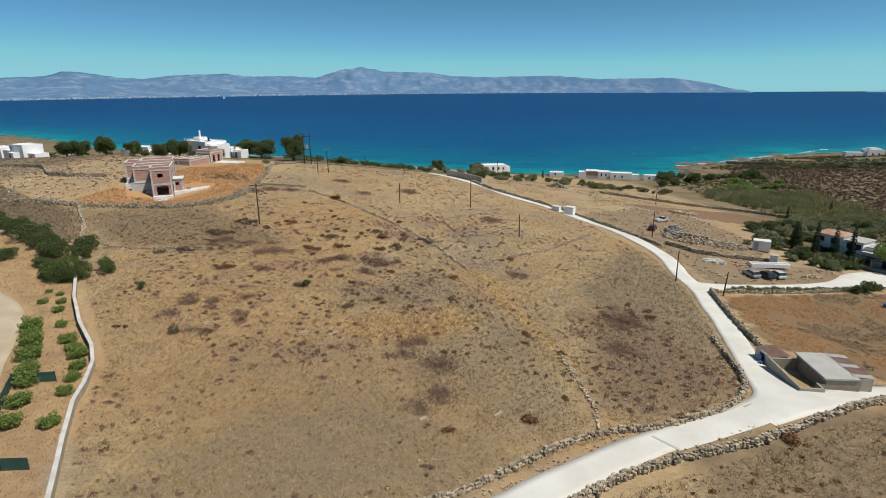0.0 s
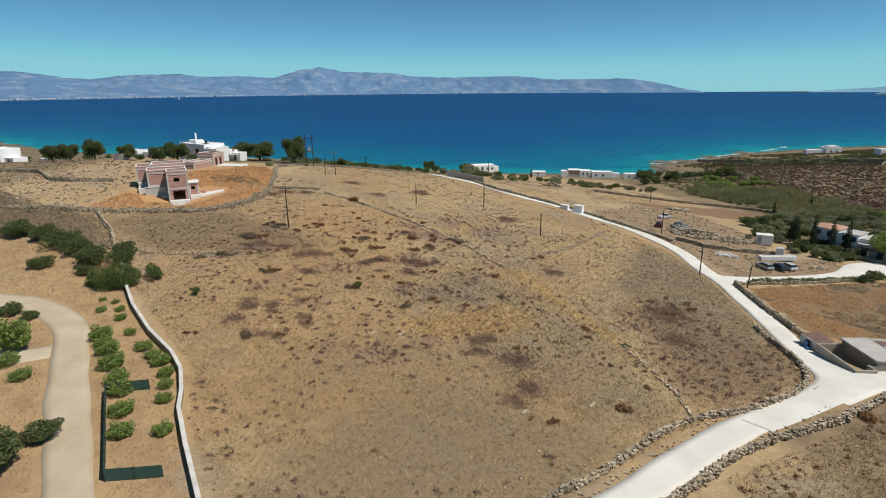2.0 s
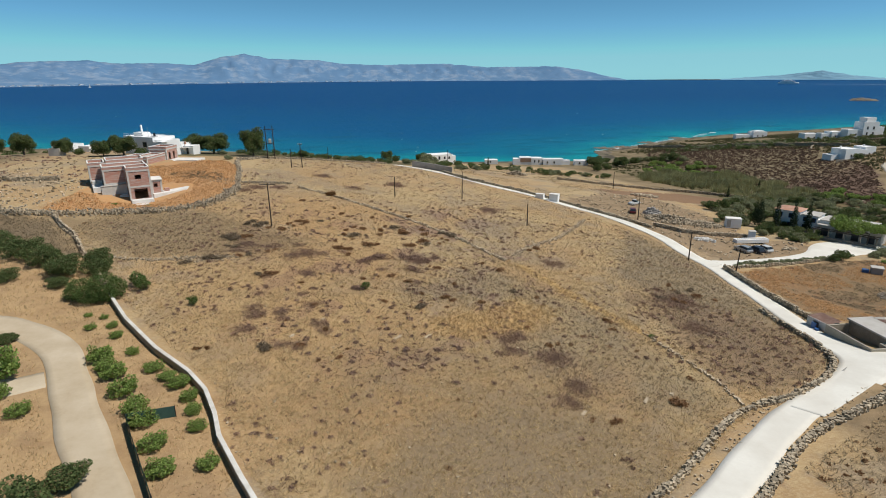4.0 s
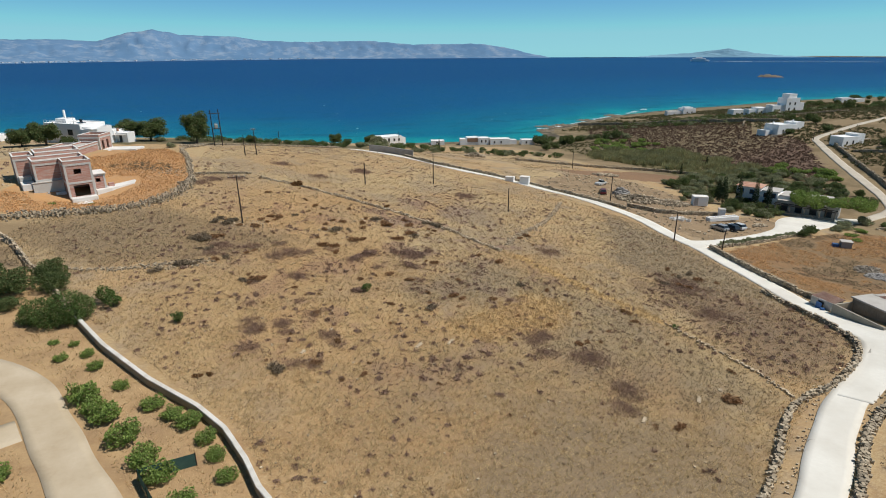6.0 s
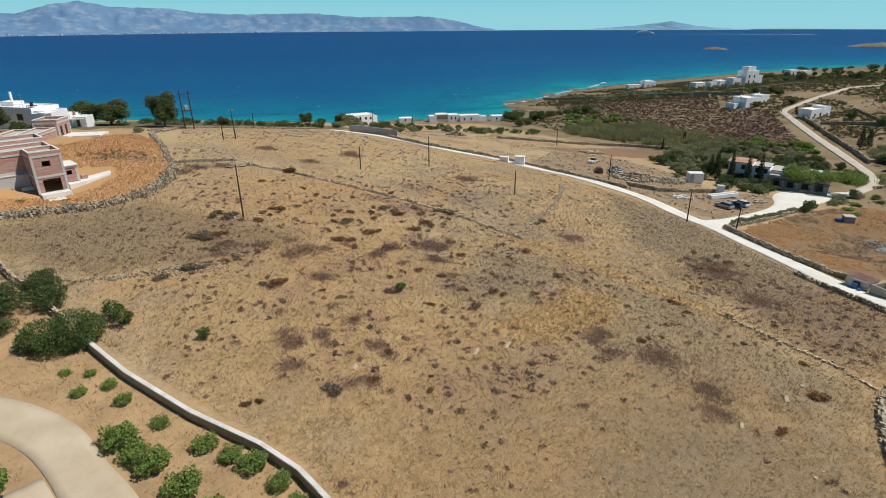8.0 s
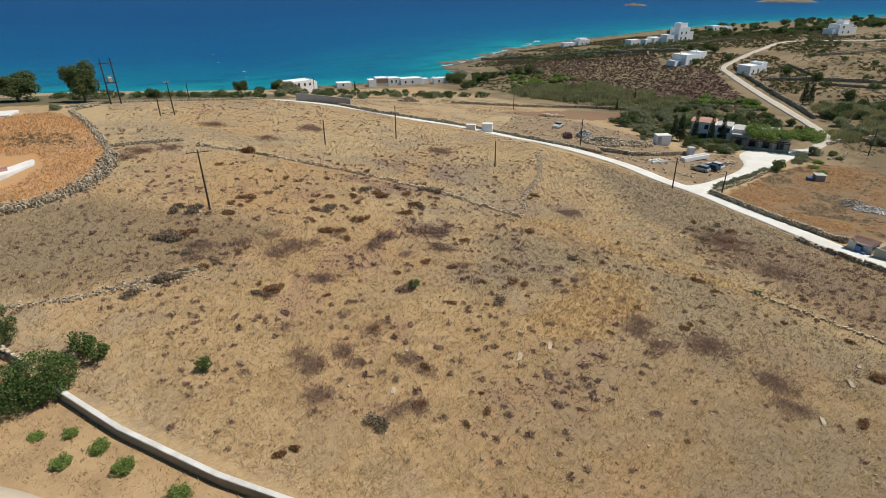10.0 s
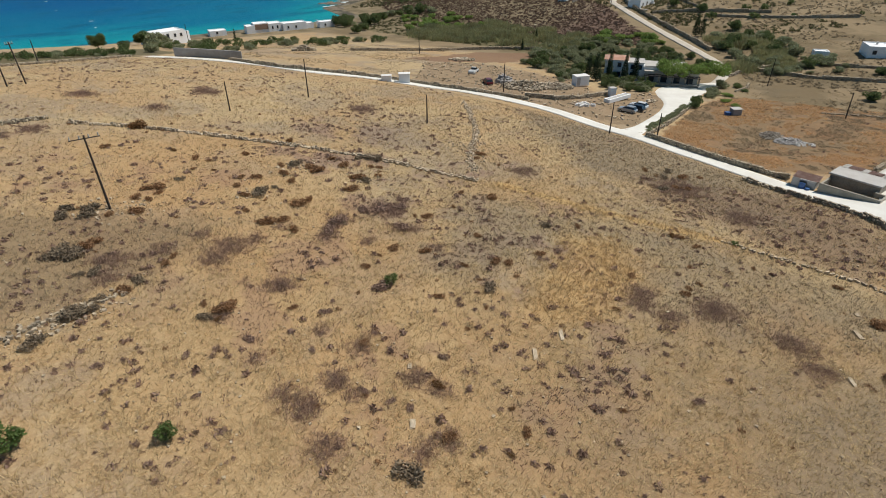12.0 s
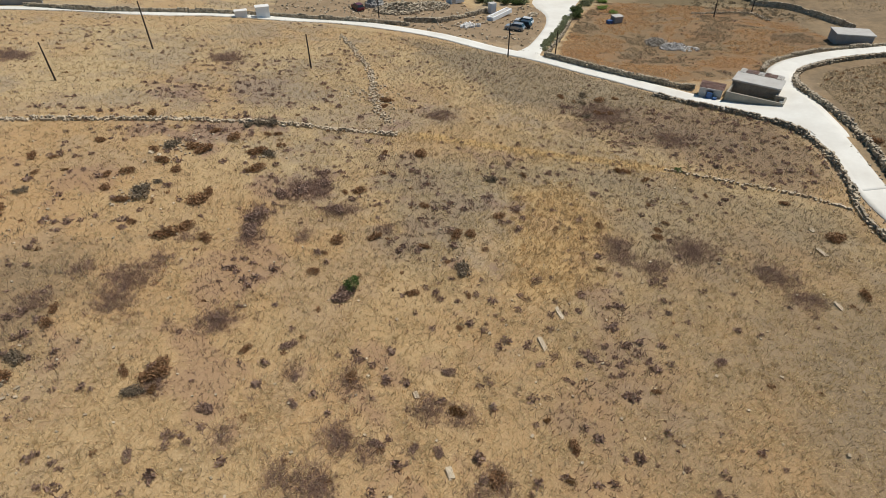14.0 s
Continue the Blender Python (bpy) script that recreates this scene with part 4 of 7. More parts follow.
rng0 = np.random.default_rng(11)
olive = plant("olive_tree", -59.4, 83.6, [(-1.9, 0.4, 1.5, 2.2, 2, 1.6), (0.9, 0, 1.9, 2.2, 2.1, 2.0), (2.3, 0.6, 1.5, 1.4, 1.5, 1.4), (-0.6, -1.2, 1.3, 2, 1.5, 1.3), (-3.2, 0.2, 1.1, 1.2, 1.3, 1.1), (1.4, -1.0, 1.2, 1.5, 1.2, 1.2)], 900, 0.16, M_OLIVE, "dense dark olive bush growing over the boundary wall", "olive tree", 0.2, 3)
shrub_tree = plant("green_bush", -55.6, 88, lobes_round(rng0, 7, 2.6, 2.6, 0.1), 420, 0.2, M_OLIVE, "round green bush in the dry field", "bush", 0.08, 4, group="green bushes in the field")
scatter_copies(shrub_tree, [(-54.6, 86.6, 0.95, 0.9), (-46.8, 81.4, 0.65, 1.0), (-22.8, 87.3, 0.62, 0.95), (15.6, 68.4, 0.4, 0.6)])
hedge = plant("hedge_tree", -67, 92, lobes_round(rng0, 18, 5.4, 3.6, 0.1), 360, 0.2, M_TREE, "dark green tree in the row behind the orchard", "tree", 0.15, 5, group="trees behind the orchard")
scatter_copies(hedge, [(-63.5, 95.5, 0.75, 1.25), (-71, 96, 1.0, 1), (-75, 99, 1.1, 0.9), (-80, 103, 1.0, 0.9), (-66, 88, 0.6, 0.8), (-74, 90, 0.75, 0.8), (-86, 104, 1.1, 0.9), (-62, 92, 0.7, 1.2)])
big_tree = plant("tree", -52.4, 197.5, lobes_round(rng0, 26, 7.2, 9.2, 0.8), 190, 0.36, M_TREE, "tall dark broadleaf tree on the brow of the hill", "tree", 0.3, 6, shell=0.3, group="trees on the hill")
scatter_copies(big_tree, [(-66, 205, 1.3, 0.55), (-72, 207, 1.2, 0.55), (-89.5, 192, 1.0, 0.66), (-94.5, 190, 0.85, 0.62), (-80, 194, 0.55, 0.6), (-77.5, 195.5, 0.5, 0.7), (-108.6, 198, 0.8, 0.7), (-125.3, 210, 0.95, 0.8), (-131, 205, 0.85, 0.75), (-140, 210, 0.95, 0.65), (-3, 262, 0.7, 0.7), (16, 280, 0.9, 0.55), (-37, 205, 0.5, 0.6)])

# ---- field shrubs, stones and grass ----
def shrub_proto(name, seed, material, label, flat):
    rng = np.random.default_rng(seed)
    lobes = [(rng.uniform(-0.28, 0.28), rng.uniform(-0.22, 0.22), 0.12 + 0.1 * rng.random(), rng.uniform(0.2, 0.32), rng.uniform(0.17, 0.28), rng.uniform(0.17, 0.26) * flat) for _ in range(7)]
    return plant(name, 0, 0, lobes, 2300, 0.085, material, label, "shrub", 0, seed, group="thorny shrubs on the slope", shell=0.35)


def shrubs(kind, rows):
    for i, (x, y, w) in enumerate(rows):
        proto = kind[i % len(kind)]
        m = pose(x, y, gz(x, y) - 0.04, 0, 0, 51 * i) @ Matrix.Diagonal((w * 1.15, w * 0.9, w * (0.75 if w > 1.5 else 0.95), 1))
        if proto.matrix_basis.translation.length < 1:
            proto.matrix_basis = m
        else:
            copy_thing(proto, pose(x, y, gz(x, y) - 0.04, 0, 0, 51 * i) @ Matrix.Diagonal((w * 1.15 / proto.scale[0], w * 0.9 / proto.scale[1], w * 0.8 / proto.scale[2], 1)))


def shrub_set(material, label, seed):
    return [shrub_proto("thorny_shrub", seed + i, material, label, f) for i, f in enumerate((1.0, 0.8))]


BROWN_A = [(-34.2, 136.2, 1.6), (-25.7, 127.3, 1.7), (-18.9, 126.1, 1.4), (-24.3, 125.6, 1.0), (-27.3, 123.9, 1.0), (-16.5, 120, 1.6), (-13.4, 117.3, 2.0), (-13.4, 116, 2.4), (-18.2, 114.5, 1.5), (-17.9, 117, 1.9), (-21.6, 117.7, 1.7), (-23.1, 118.5, 1.4), (-24.9, 116.3, 1.4), (-25.3, 113.4, 1.6), (-20.9, 107.8, 2.4), (-19.5, 108.2, 1.7), (-27.2, 109.4, 1.1), (-26.6, 105.1, 2.4), (-24.9, 104.9, 1.9), (-24.8, 102.3, 1.7), (-32.9, 120.1, 2.0), (-34.5, 120.5, 1.7), (-36.2, 118.7, 1.5), (-35.3, 117.3, 1.3), (-37.5, 115, 2.0), (-33.6, 118.5, 1.3), (-40, 115.6, 1.3), (-43.8, 110, 1.9), (-42.8, 110.4, 1.7), (-37.8, 103.7, 1.2), (-38.9, 102.8, 1.2)]
BROWN_B = [(-9.8, 110.8, 2.4), (-12.8, 108.2, 2.1), (-13.6, 108.8, 1.1), (-6.7, 110.3, 1.3), (-9, 119, 1.5), (-8.7, 116, 2.0), (-5.6, 113.6, 1.2), (-4.7, 112.9, 1.2), (-0.5, 99.6, 1.2), (1.7, 95.9, 2.0), (13.6, 109.5, 2.0), (11.7, 108.4, 1.3), (12.3, 104.3, 0.9), (-4.8, 97, 0.9), (-4, 91.5, 0.7), (-9.8, 96.5, 1.7), (-10.7, 97.6, 1.0), (-8, 89.4, 1.2), (-15.7, 90.4, 1.6), (-18.1, 92.8, 1.6), (-20.4, 92.4, 0.8), (-23, 91.5, 1.2), (-10.5, 84, 1.7), (-9.7, 83, 1.4), (-14, 85.8, 1.2), (-14.7, 82.8, 0.7), (-17.8, 79, 0.8), (-21.6, 77.8, 0.7), (-20.3, 82.9, 1.3), (-11.1, 80.8, 0.8)]
BROWN_C = [(4.4, 83.6, 1.2), (12, 73.7, 1.4), (11.1, 71.3, 1.3), (5.8, 69.5, 0.8), (2.9, 67, 0.9), (-0.1, 67.2, 1.3), (-4, 76.3, 0.9), (-1.2, 72.7, 1.2), (-7.9, 70.5, 1.0), (-5.2, 82.1, 1.4), (11, 64.5, 0.9), (27.9, 82.3, 1.5), (28.4, 80.7, 1.7), (33, 83.6, 1.9), (31.4, 89.1, 1.6), (35.3, 81.7, 1.2), (-37.8, 92.7, 2.1), (-36.9, 93, 1.6), (-38.8, 94.3, 1.0), (-43.5, 100.3, 1.7), (-32.6, 89.3, 1.1), (-30.5, 81.5, 1.2), (13.8, 56.8, 1.2), (9.1, 51.8, 2.1), (0.2, 49.5, 1.6), (1.3, 67.5, 1.0), (-19.8, 62.6, 0.8), (-32, 69.4, 1.4), (-27.1, 66.1, 1.2), (34.5, 48.2, 2.2)]
GREY_A = [(-14.7, 119.5, 2.3), (-23.4, 113, 2.6), (-21.1, 113.7, 1.1), (-30.1, 121.4, 1.4), (-41.8, 116.6, 2.3), (-44.1, 117.5, 1.9), (-43.1, 119.1, 1.8), (-41, 118.2, 1.9), (-46.2, 109.8, 2.6), (-45, 109.1, 2.3), (-47.2, 109.3, 1.8), (-45.6, 108.5, 1.9), (-9.3, 109.6, 1.9), (-3.2, 115.9, 2.6), (-5.1, 117.4, 1.6), (-14.9, 81.1, 1.9), (1, 86.2, 1.6), (25.8, 83.1, 1.6), (33.7, 86.3, 1.8), (30.7, 85.4, 1.3), (-39.4, 92.5, 1.5), (-45.8, 105, 1.1), (-44.6, 104.7, 1.7), (-41.9, 101.2, 1.5), (-47.8, 99.8, 1.3), (-45.7, 100.1, 1.4), (-46.1, 98.9, 1.1), (-36.1, 68.8, 2.2), (-47.7, 98.8, 2.6), (-51.1, 96.8, 2.0)]
RUST_A = [(-27.9, 142.8, 3.3), (-10.6, 128.2, 1.7), (-27, 131.3, 1.2), (-25.1, 122.4, 0.8), (-38.6, 91.6, 1.0), (-29.6, 65.7, 0.9), (-42.7, 69.3, 1.1), (-44, 69.2, 1.1), (11.5, 74.6, 1.4), (-28.9, 73.7, 1.3), (-26.2, 68.4, 0.7)]
HEATH_A = [(-23.8, 87.5, 2.2), (-42.6, 88.7, 1.0), (-37.8, 87.7, 1.2), (-30.6, 87.2, 1.3), (-32.7, 84.7, 0.8), (-34.4, 83.4, 0.9), (-26.1, 76.1, 1.1), (-32.9, 74.8, 0.9), (-32.2, 73.4, 0.9), (-33.8, 76.9, 1.0), (-14.4, 59.1, 1.1), (-13.2, 101.4, 2.6), (-15.2, 102.2, 1.9), (-11, 100.6, 2.0), (-19.5, 101.4, 2.4), (-21.7, 100, 2.2), (-14.2, 96.2, 2.0), (-8.9, 102.1, 1.6)]
dark_kind = shrub_set(M_BROWNBUSH, "low dark brown thorny shrub in the dry grass", 20)
shrubs(dark_kind, BROWN_A + BROWN_B + BROWN_C)
shrubs(shrub_set(M_GREYBUSH_DARK, "low grey leafless cushion shrub among stones", 30), GREY_A)
shrubs(shrub_set(M_RUSTBUSH, "low rust brown cushion shrub", 40), RUST_A)
shrubs(shrub_set(M_HEATH, "withered purple brown heath clump", 50), HEATH_A)


def in_field(rng, n, box_, polys, avoid=2.6):
    """Seeded points of the plan inside patches and off the roads."""
    x, y = rng.uniform(box_[0], box_[1], n), rng.uniform(box_[2], box_[3], n)
    ok = np.zeros(n, bool)
    for p in polys:
        ok |= inside(x, y, p, 0.6) > 0.5
    for k in LINES:
        ok &= edge_distance(x, y, LINES[k][::3]) > avoid
    return x[ok], y[ok]


FIELD = [(-57, 84), (-40, 60), (-37, 50), (-31, 39), (-26, 28), (-9, 33), (14, 48), (34, 55), (38, 66), (43, 84), (46, 100), (47, 122), (40, 143), (25, 163), (8, 186), (-8, 208), (-48, 190), (-51, 145), (-56, 127), (-72, 120), (-74, 112)]
SIDES = [[(98, 60), (118, 40), (170, 60), (190, 130), (160, 130), (120, 110), (106, 104), (98, 90)], [(51, 97), (66, 101), (84, 104), (96, 104), (97, 74), (85, 53), (70, 63), (60, 65), (50, 78)], [(20, 41), (40, 50), (60, 54), (75, 46), (85, 30), (40, 20)], [(15, 190), (40, 160), (62, 178), (100, 205), (85, 235), (20, 240)]]
rng1 = np.random.default_rng(5)


def tufts(name, x, y, rng, blades, height, width, lean, material, label):
    """Dry grass: a few thin blades a tuft, all in one mesh."""
    n = len(x) * blades
    bx, by = np.repeat(x, blades) + rng.normal(0, 0.09, n), np.repeat(y, blades) + rng.normal(0, 0.09, n)
    bz = land(bx, by) - 0.02
    a, h = rng.uniform(0, 6.28, n), height * rng.uniform(0.5, 1.3, n) * np.repeat(rng.uniform(0.6, 1.3, len(x)), blades)
    dx, dy = np.cos(a) * width, np.sin(a) * width
    lx, ly = rng.normal(0.15, lean, n) * h, rng.normal(-0.05, lean, n) * h
    v = np.stack([np.stack([bx - dx, by - dy, bz], -1), np.stack([bx + dx, by + dy, bz], -1), np.stack([bx + lx, by + ly, bz + h], -1)], 1).reshape(-1, 3)
    return tagged(sheet(name, v, np.arange(n * 3).reshape(n, 3), material), label, "grass", kind="stuff")


tx, ty = in_field(rng1, 300000, (-75, 48, 28, 205), [FIELD])
dens = np.array([noise.noise((a * 0.11, b * 0.11, 2)) + 0.6 * noise.noise((a * 0.45, b * 0.45, 8)) for a, b in zip(tx, ty)])
near = np.clip(1.25 - (ty - 60) / 110, 0.25, 1)
dull = np.maximum.reduce([inside(tx, ty, ZONES[k][0], ZONES[k][1]) for k in ("grey_low", "grey", "plum", "drab")])
golden = inside(tx, ty, ZONES["gold"][0], 2)
mott = mottle(tx, ty)
luck = rng1.random(len(tx))
pick = luck < near * (1 - 0.65 * dull) * np.clip(0.75 + 0.55 * dens, 0.3, 1) * (1 - 0.8 * mott)
tufts("dry_grass", tx[pick], ty[pick], rng1, 4, 0.34, 0.022, 0.9, M_STRAW, "tufts of golden dry grass over the field")
pick = luck > 1 - near * np.clip(0.6 * dull + 0.16 - 0.2 * dens, 0.03, 0.7)
tufts("dry_grass", tx[pick], ty[pick], rng1, 4, 0.28, 0.022, 0.6, M_OLDGRASS, "grey withered grass in the poorer patches")
pick = rng1.random(len(tx)) < golden * 0.8
tufts("tall_grass", tx[pick], ty[pick], rng1, 5, 0.42, 0.022, 0.6, M_GOLDGRASS, "patch of tall golden grass in the field")
band = (luck < 0.4) & (edge_distance(tx, ty, np.array(((2.8, 104.8), (7.6, 95.0), (9.6, 87.9), (12.2, 77.6), (15.4, 68.2)))) < 1.3 + 0.8 * dens)
tufts("tall_grass", tx[band], ty[band], rng1, 4, 0.4, 0.022, 0.6, M_GOLDGRASS, "golden grass along the old field boundary")
pick = rng1.random(len(tx)) < near * (0.03 + 0.4 * mott)
tufts("withered_weeds", tx[pick], ty[pick], rng1, 4, 0.22, 0.04, 0.5, M_HEATH, "withered brown weeds between the grass")
nx, ny = in_field(rng1, 190000, (-52, 16, 36, 118), [FIELD])
nd = np.array([noise.noise((a * 0.3, b * 0.3, 41)) for a, b in zip(nx, ny)])
thin = np.maximum.reduce([inside(nx, ny, ZONES[k][0], ZONES[k][1]) for k in ("grey_low", "drab", "drab_low")])
patchy = np.maximum.reduce([np.exp(-((nx - hx) ** 2 + (ny - hy) ** 2) / (0.4 * hw + 0.3) ** 2) for hx, hy, hw in HEATHER])
pick = rng1.random(len(nx)) < np.clip(0.5 + 0.5 * nd, 0.12, 1) * (1 - 0.5 * thin) * (1 - 0.8 * mottle(nx, ny)) * (1 - 0.9 * patchy) * smoothed((118 - ny) / 40)
tufts("straw_litter", nx[pick], ny[pick], rng1, 4, 0.11, 0.022, 3.4, M_LITTER, "pale flattened straw covering the nearer field")
ox2, oy2 = in_field(rng1, 42000, (-100, -28, 25, 104), [ZONES["orchard"][0]])
tufts("dry_grass", ox2, oy2, rng1, 3, 0.25, 0.03, 0.5, M_STRAW, "sparse dry grass between the orchard rows")
sx_, sy_ = in_field(rng1, 60000, (-20, 190, 20, 240), SIDES)
sd = np.array([noise.noise((a * 0.08, b * 0.08, 21)) + 0.5 * noise.noise((a * 0.3, b * 0.3, 22)) for a, b in zip(sx_, sy_)])
tufts("dry_grass", sx_[sd > 0.18], sy_[sd > 0.18], rng1, 4, 0.32, 0.035, 0.6, M_STRAW, "pale dry grass streaks on the side plots")
sx_, sy_ = sx_[sd > -0.05], sy_[sd > -0.05]
tufts("dry_grass", sx_, sy_, rng1, 4, 0.3, 0.035, 0.6, M_OLDGRASS, "sparse dry grass on the side plots")
LOWER_PLOT = [(14, 40), (24, 44), (40, 50.5), (54, 55), (64, 54), (76, 44), (92, 22), (60, 4), (14, 10)]
ex2, ey2 = in_field(rng1, 60000, (14, 95, 4, 57), [LOWER_PLOT])
tufts("dry_grass", ex2[::2], ey2[::2], rng1, 4, 0.3, 0.03, 0.8, M_OLDGRASS, "withered grass on the plot below the road")
tufts("dry_grass", ex2[1::2], ey2[1::2], rng1, 4, 0.12, 0.028, 3.0, M_LITTER, "pale straw on the plot below the road")
ex3, ey3 = in_field(rng1, 900, (14, 95, 4, 57), [LOWER_PLOT])
bx2, by2 = in_field(rng1, 60000, (48, 108, 53, 105), [ZONES["soil"][0]])
bd = np.array([noise.noise((a * 0.1, b * 0.1, 51)) + 0.5 * noise.noise((a * 0.4, b * 0.4, 52)) for a, b in zip(bx2, by2)])
tufts("dry_grass", bx2[bd > 0.05], by2[bd > 0.05], rng1, 3, 0.22, 0.03, 1.0, M_RUST, "rust coloured stubble on the bare plot")
tufts("dry_grass", bx2[bd < -0.2], by2[bd < -0.2], rng1, 3, 0.22, 0.03, 0.9, M_OLDGRASS, "grey stubble on the bare plot")
ex4, ey4 = in_field(rng1, 40000, (-150, -66, 100, 162), [ZONES["drab_left"][0]])
tufts("dry_grass", ex4, ey4, rng1, 4, 0.3, 0.035, 0.6, M_OLDGRASS, "withered grass on the western plots")
rx_, ry_ = in_field(rng1, 34000, (-95, -45, 120, 185), [ZONES["rust"][0]])
clear = np.maximum(inside(rx_, ry_, [(-75, 131), (-62.3, 135), (-59, 141), (-60.3, 147), (-65.5, 147.5), (-68, 142.5), (-72.4, 151.5), (-87, 146), (-84, 138), (-78, 136)], 0.8), inside(rx_, ry_, [(-84, 167), (-71, 168), (-66, 176), (-70, 186), (-82, 187)], 0.8)) < 0.5
rx_, ry_ = rx_[clear], ry_[clear]
tufts("rust_grass", rx_, ry_, rng1, 4, 0.36, 0.03, 0.7, M_RUST, "tall rust coloured dry grass round the unfinished house")


def clumps(name, x, y, s, rng, material, label, leaves=34, category="shrubs"):
    """Small cushions of twigs, all in one mesh."""
    n = len(x)
    d = rng.normal(size=(n, leaves, 3))
    d /= np.linalg.norm(d, axis=2)[..., None]
    d[..., 2] = np.abs(d[..., 2]) * 0.7
    r = rng.uniform(0.45, 1.0, (n, leaves, 1))
    c = np.stack([x, y, land(x, y)], -1)[:, None] + d * r * s[:, None, None] * 0.5
    u, w = rng.normal(size=(n, leaves, 3)), rng.normal(size=(n, leaves, 3))
    k = (s * 0.13)[:, None, None]
    v = np.stack([c - u * k, c + u * k, c + w * k], 2).reshape(-1, 3)
    return tagged(sheet(name, v, np.arange(len(v)).reshape(-1, 3), material), label, category, kind="stuff")


clumps("small_shrubs", ex3, ey3, rng1.uniform(0.25, 0.9, len(ex3)), rng1, M_BROWNBUSH, "small dark cushions on the plot below the road")
cx_, cy_ = in_field(rng1, 7000, (-75, 48, 28, 205), [FIELD], 3)
cd = np.array([noise.noise((a * 0.05 + 7, b * 0.05, 12)) + 0.7 * noise.noise((a * 0.2, b * 0.2, 4)) for a, b in zip(cx_, cy_)])
pick = cd > 0.08
clumps("small_shrubs", cx_[pick], cy_[pick], rng1.uniform(0.25, 0.8, pick.sum()), rng1, M_HEATH, "small withered brown cushions dotted over the field")
pick = (cd < -0.1) & (rng1.random(len(cx_)) < 0.1)
clumps("small_shrubs", cx_[pick], cy_[pick], rng1.uniform(0.25, 0.7, pick.sum()), rng1, M_BROWNBUSH, "small dark cushions dotted over the field")
ha = np.concatenate([rng1.normal(0, 0.24, (int(5 * w * w), 2)) * w + (x, y) for x, y, w in HEATHER])
hb = np.repeat(ha, 4, 0) + rng1.normal(0, 0.3, (len(ha) * 4, 2))
tufts("heather_scrub", hb[:, 0], hb[:, 1], rng1, 7, 0.3, 0.02, 0.8, M_HEATH, "withered heather patches in the dry grass")
mx2, my2 = in_field(rng1, 5200, (-62, 24, 56, 144), [MOTTLED], 3)
md = mottle(mx2, my2)
pick = rng1.random(len(mx2)) < 0.07 + 0.36 * md
clumps("heather_cushions", mx2[pick], my2[pick], rng1.uniform(0.4, 1.05, pick.sum()), rng1, M_HEATH, "withered purple brown cushions over the middle of the field", 44)
hx_, hy_ = in_field(rng1, 16000, (130, 236, 150, 373), [ZONES["heath"][0]], 2)
clumps("heath_scrub", hx_, hy_, rng1.uniform(0.6, 1.5, len(hx_)), rng1, M_DARKHEATH, "dark brown heath covering the far field", 22)
ox_, oy_ = in_field(rng1, 170, (50, 100, 50, 106), [SIDES[1]])
clumps("small_shrubs", ox_, oy_, rng1.uniform(0.2, 0.7, len(ox_)), rng1, M_HEATH, "small dark weeds on the bare plot")
px_, py_ = in_field(rng1, 900, (16, 42, 50, 92), [ZONES["plum"][0]])
clumps("small_shrubs", px_, py_, rng1.uniform(0.25, 0.9, len(px_)) * (rng1.random(len(px_)) < 0.45) + 0.15, rng1, M_HEATH, "withered plum brown scrub above the road")
mx_, my_ = in_field(rng1, 500, (-70, -50, 150, 164), [[(-69, 157), (-63, 162), (-55, 159), (-55, 153), (-62, 151)]])
clumps("small_shrubs", mx_, my_, rng1.uniform(0.3, 0.9, len(mx_)), rng1, M_OLDGRASS, "grey withered scrub across the rust coloured grass")
kx_, ky_ = in_field(rng1, 22000, (150, 480, 150, 420), [[(160, 140), (330, 215), (480, 300), (470, 440), (340, 430), (250, 428), (168, 366), (214, 305), (224, 262), (195, 196)]], 2.5)
kd = np.array([noise.noise((a * 0.03, b * 0.03, 3)) for a, b in zip(kx_, ky_)])
ok_ = (kd > -0.3) & (inland(kx_, ky_) > 8)
clumps("coastal_scrub", kx_[ok_], ky_[ok_], rng1.uniform(0.8, 2.4, ok_.sum()), rng1, M_SCRUB, "low dark scrub covering the far coastal slope", 22)
ex_, ey_ = in_field(rng1, 6000, (95, 215, 40, 160), [[(98, 60), (118, 40), (170, 60), (215, 140), (195, 160), (160, 138), (120, 112), (106, 104)]], 3)
kd = np.array([noise.noise((a * 0.05, b * 0.05, 6)) for a, b in zip(ex_, ey_)])
clumps("dry_scrub", ex_[kd > 0], ey_[kd > 0], rng1.uniform(0.4, 1.2, (kd > 0).sum()), rng1, M_OLDGRASS, "grey dry scrub over the lower fields", 22)
EASTERN = [(182, 150), (205, 162), (240, 192), (300, 218), (440, 236), (440, 120), (270, 80), (215, 100), (178, 125)]
wx_, wy_ = in_field(rng1, 9000, (178, 440, 80, 236), [EASTERN], 3)
kd = np.array([noise.noise((a * 0.03, b * 0.03, 16)) + 0.5 * noise.noise((a * 0.12, b * 0.12, 17)) for a, b in zip(wx_, wy_)])
clumps("dry_scrub", wx_[kd > -0.1], wy_[kd > -0.1], rng1.uniform(0.5, 1.5, (kd > -0.1).sum()), rng1, M_OLDGRASS, "grey dry scrub over the eastern slope", 20)
clumps("dark_scrub", wx_[kd < -0.28], wy_[kd < -0.28], rng1.uniform(0.6, 2.2, (kd < -0.28).sum()), rng1, M_SCRUB, "dark scrub patches on the eastern slope", 22)
LEFT_SLOPE = [(-260, 150), (-96, 106), (-86, 120), (-86, 148), (-92, 188), (-260, 260)]
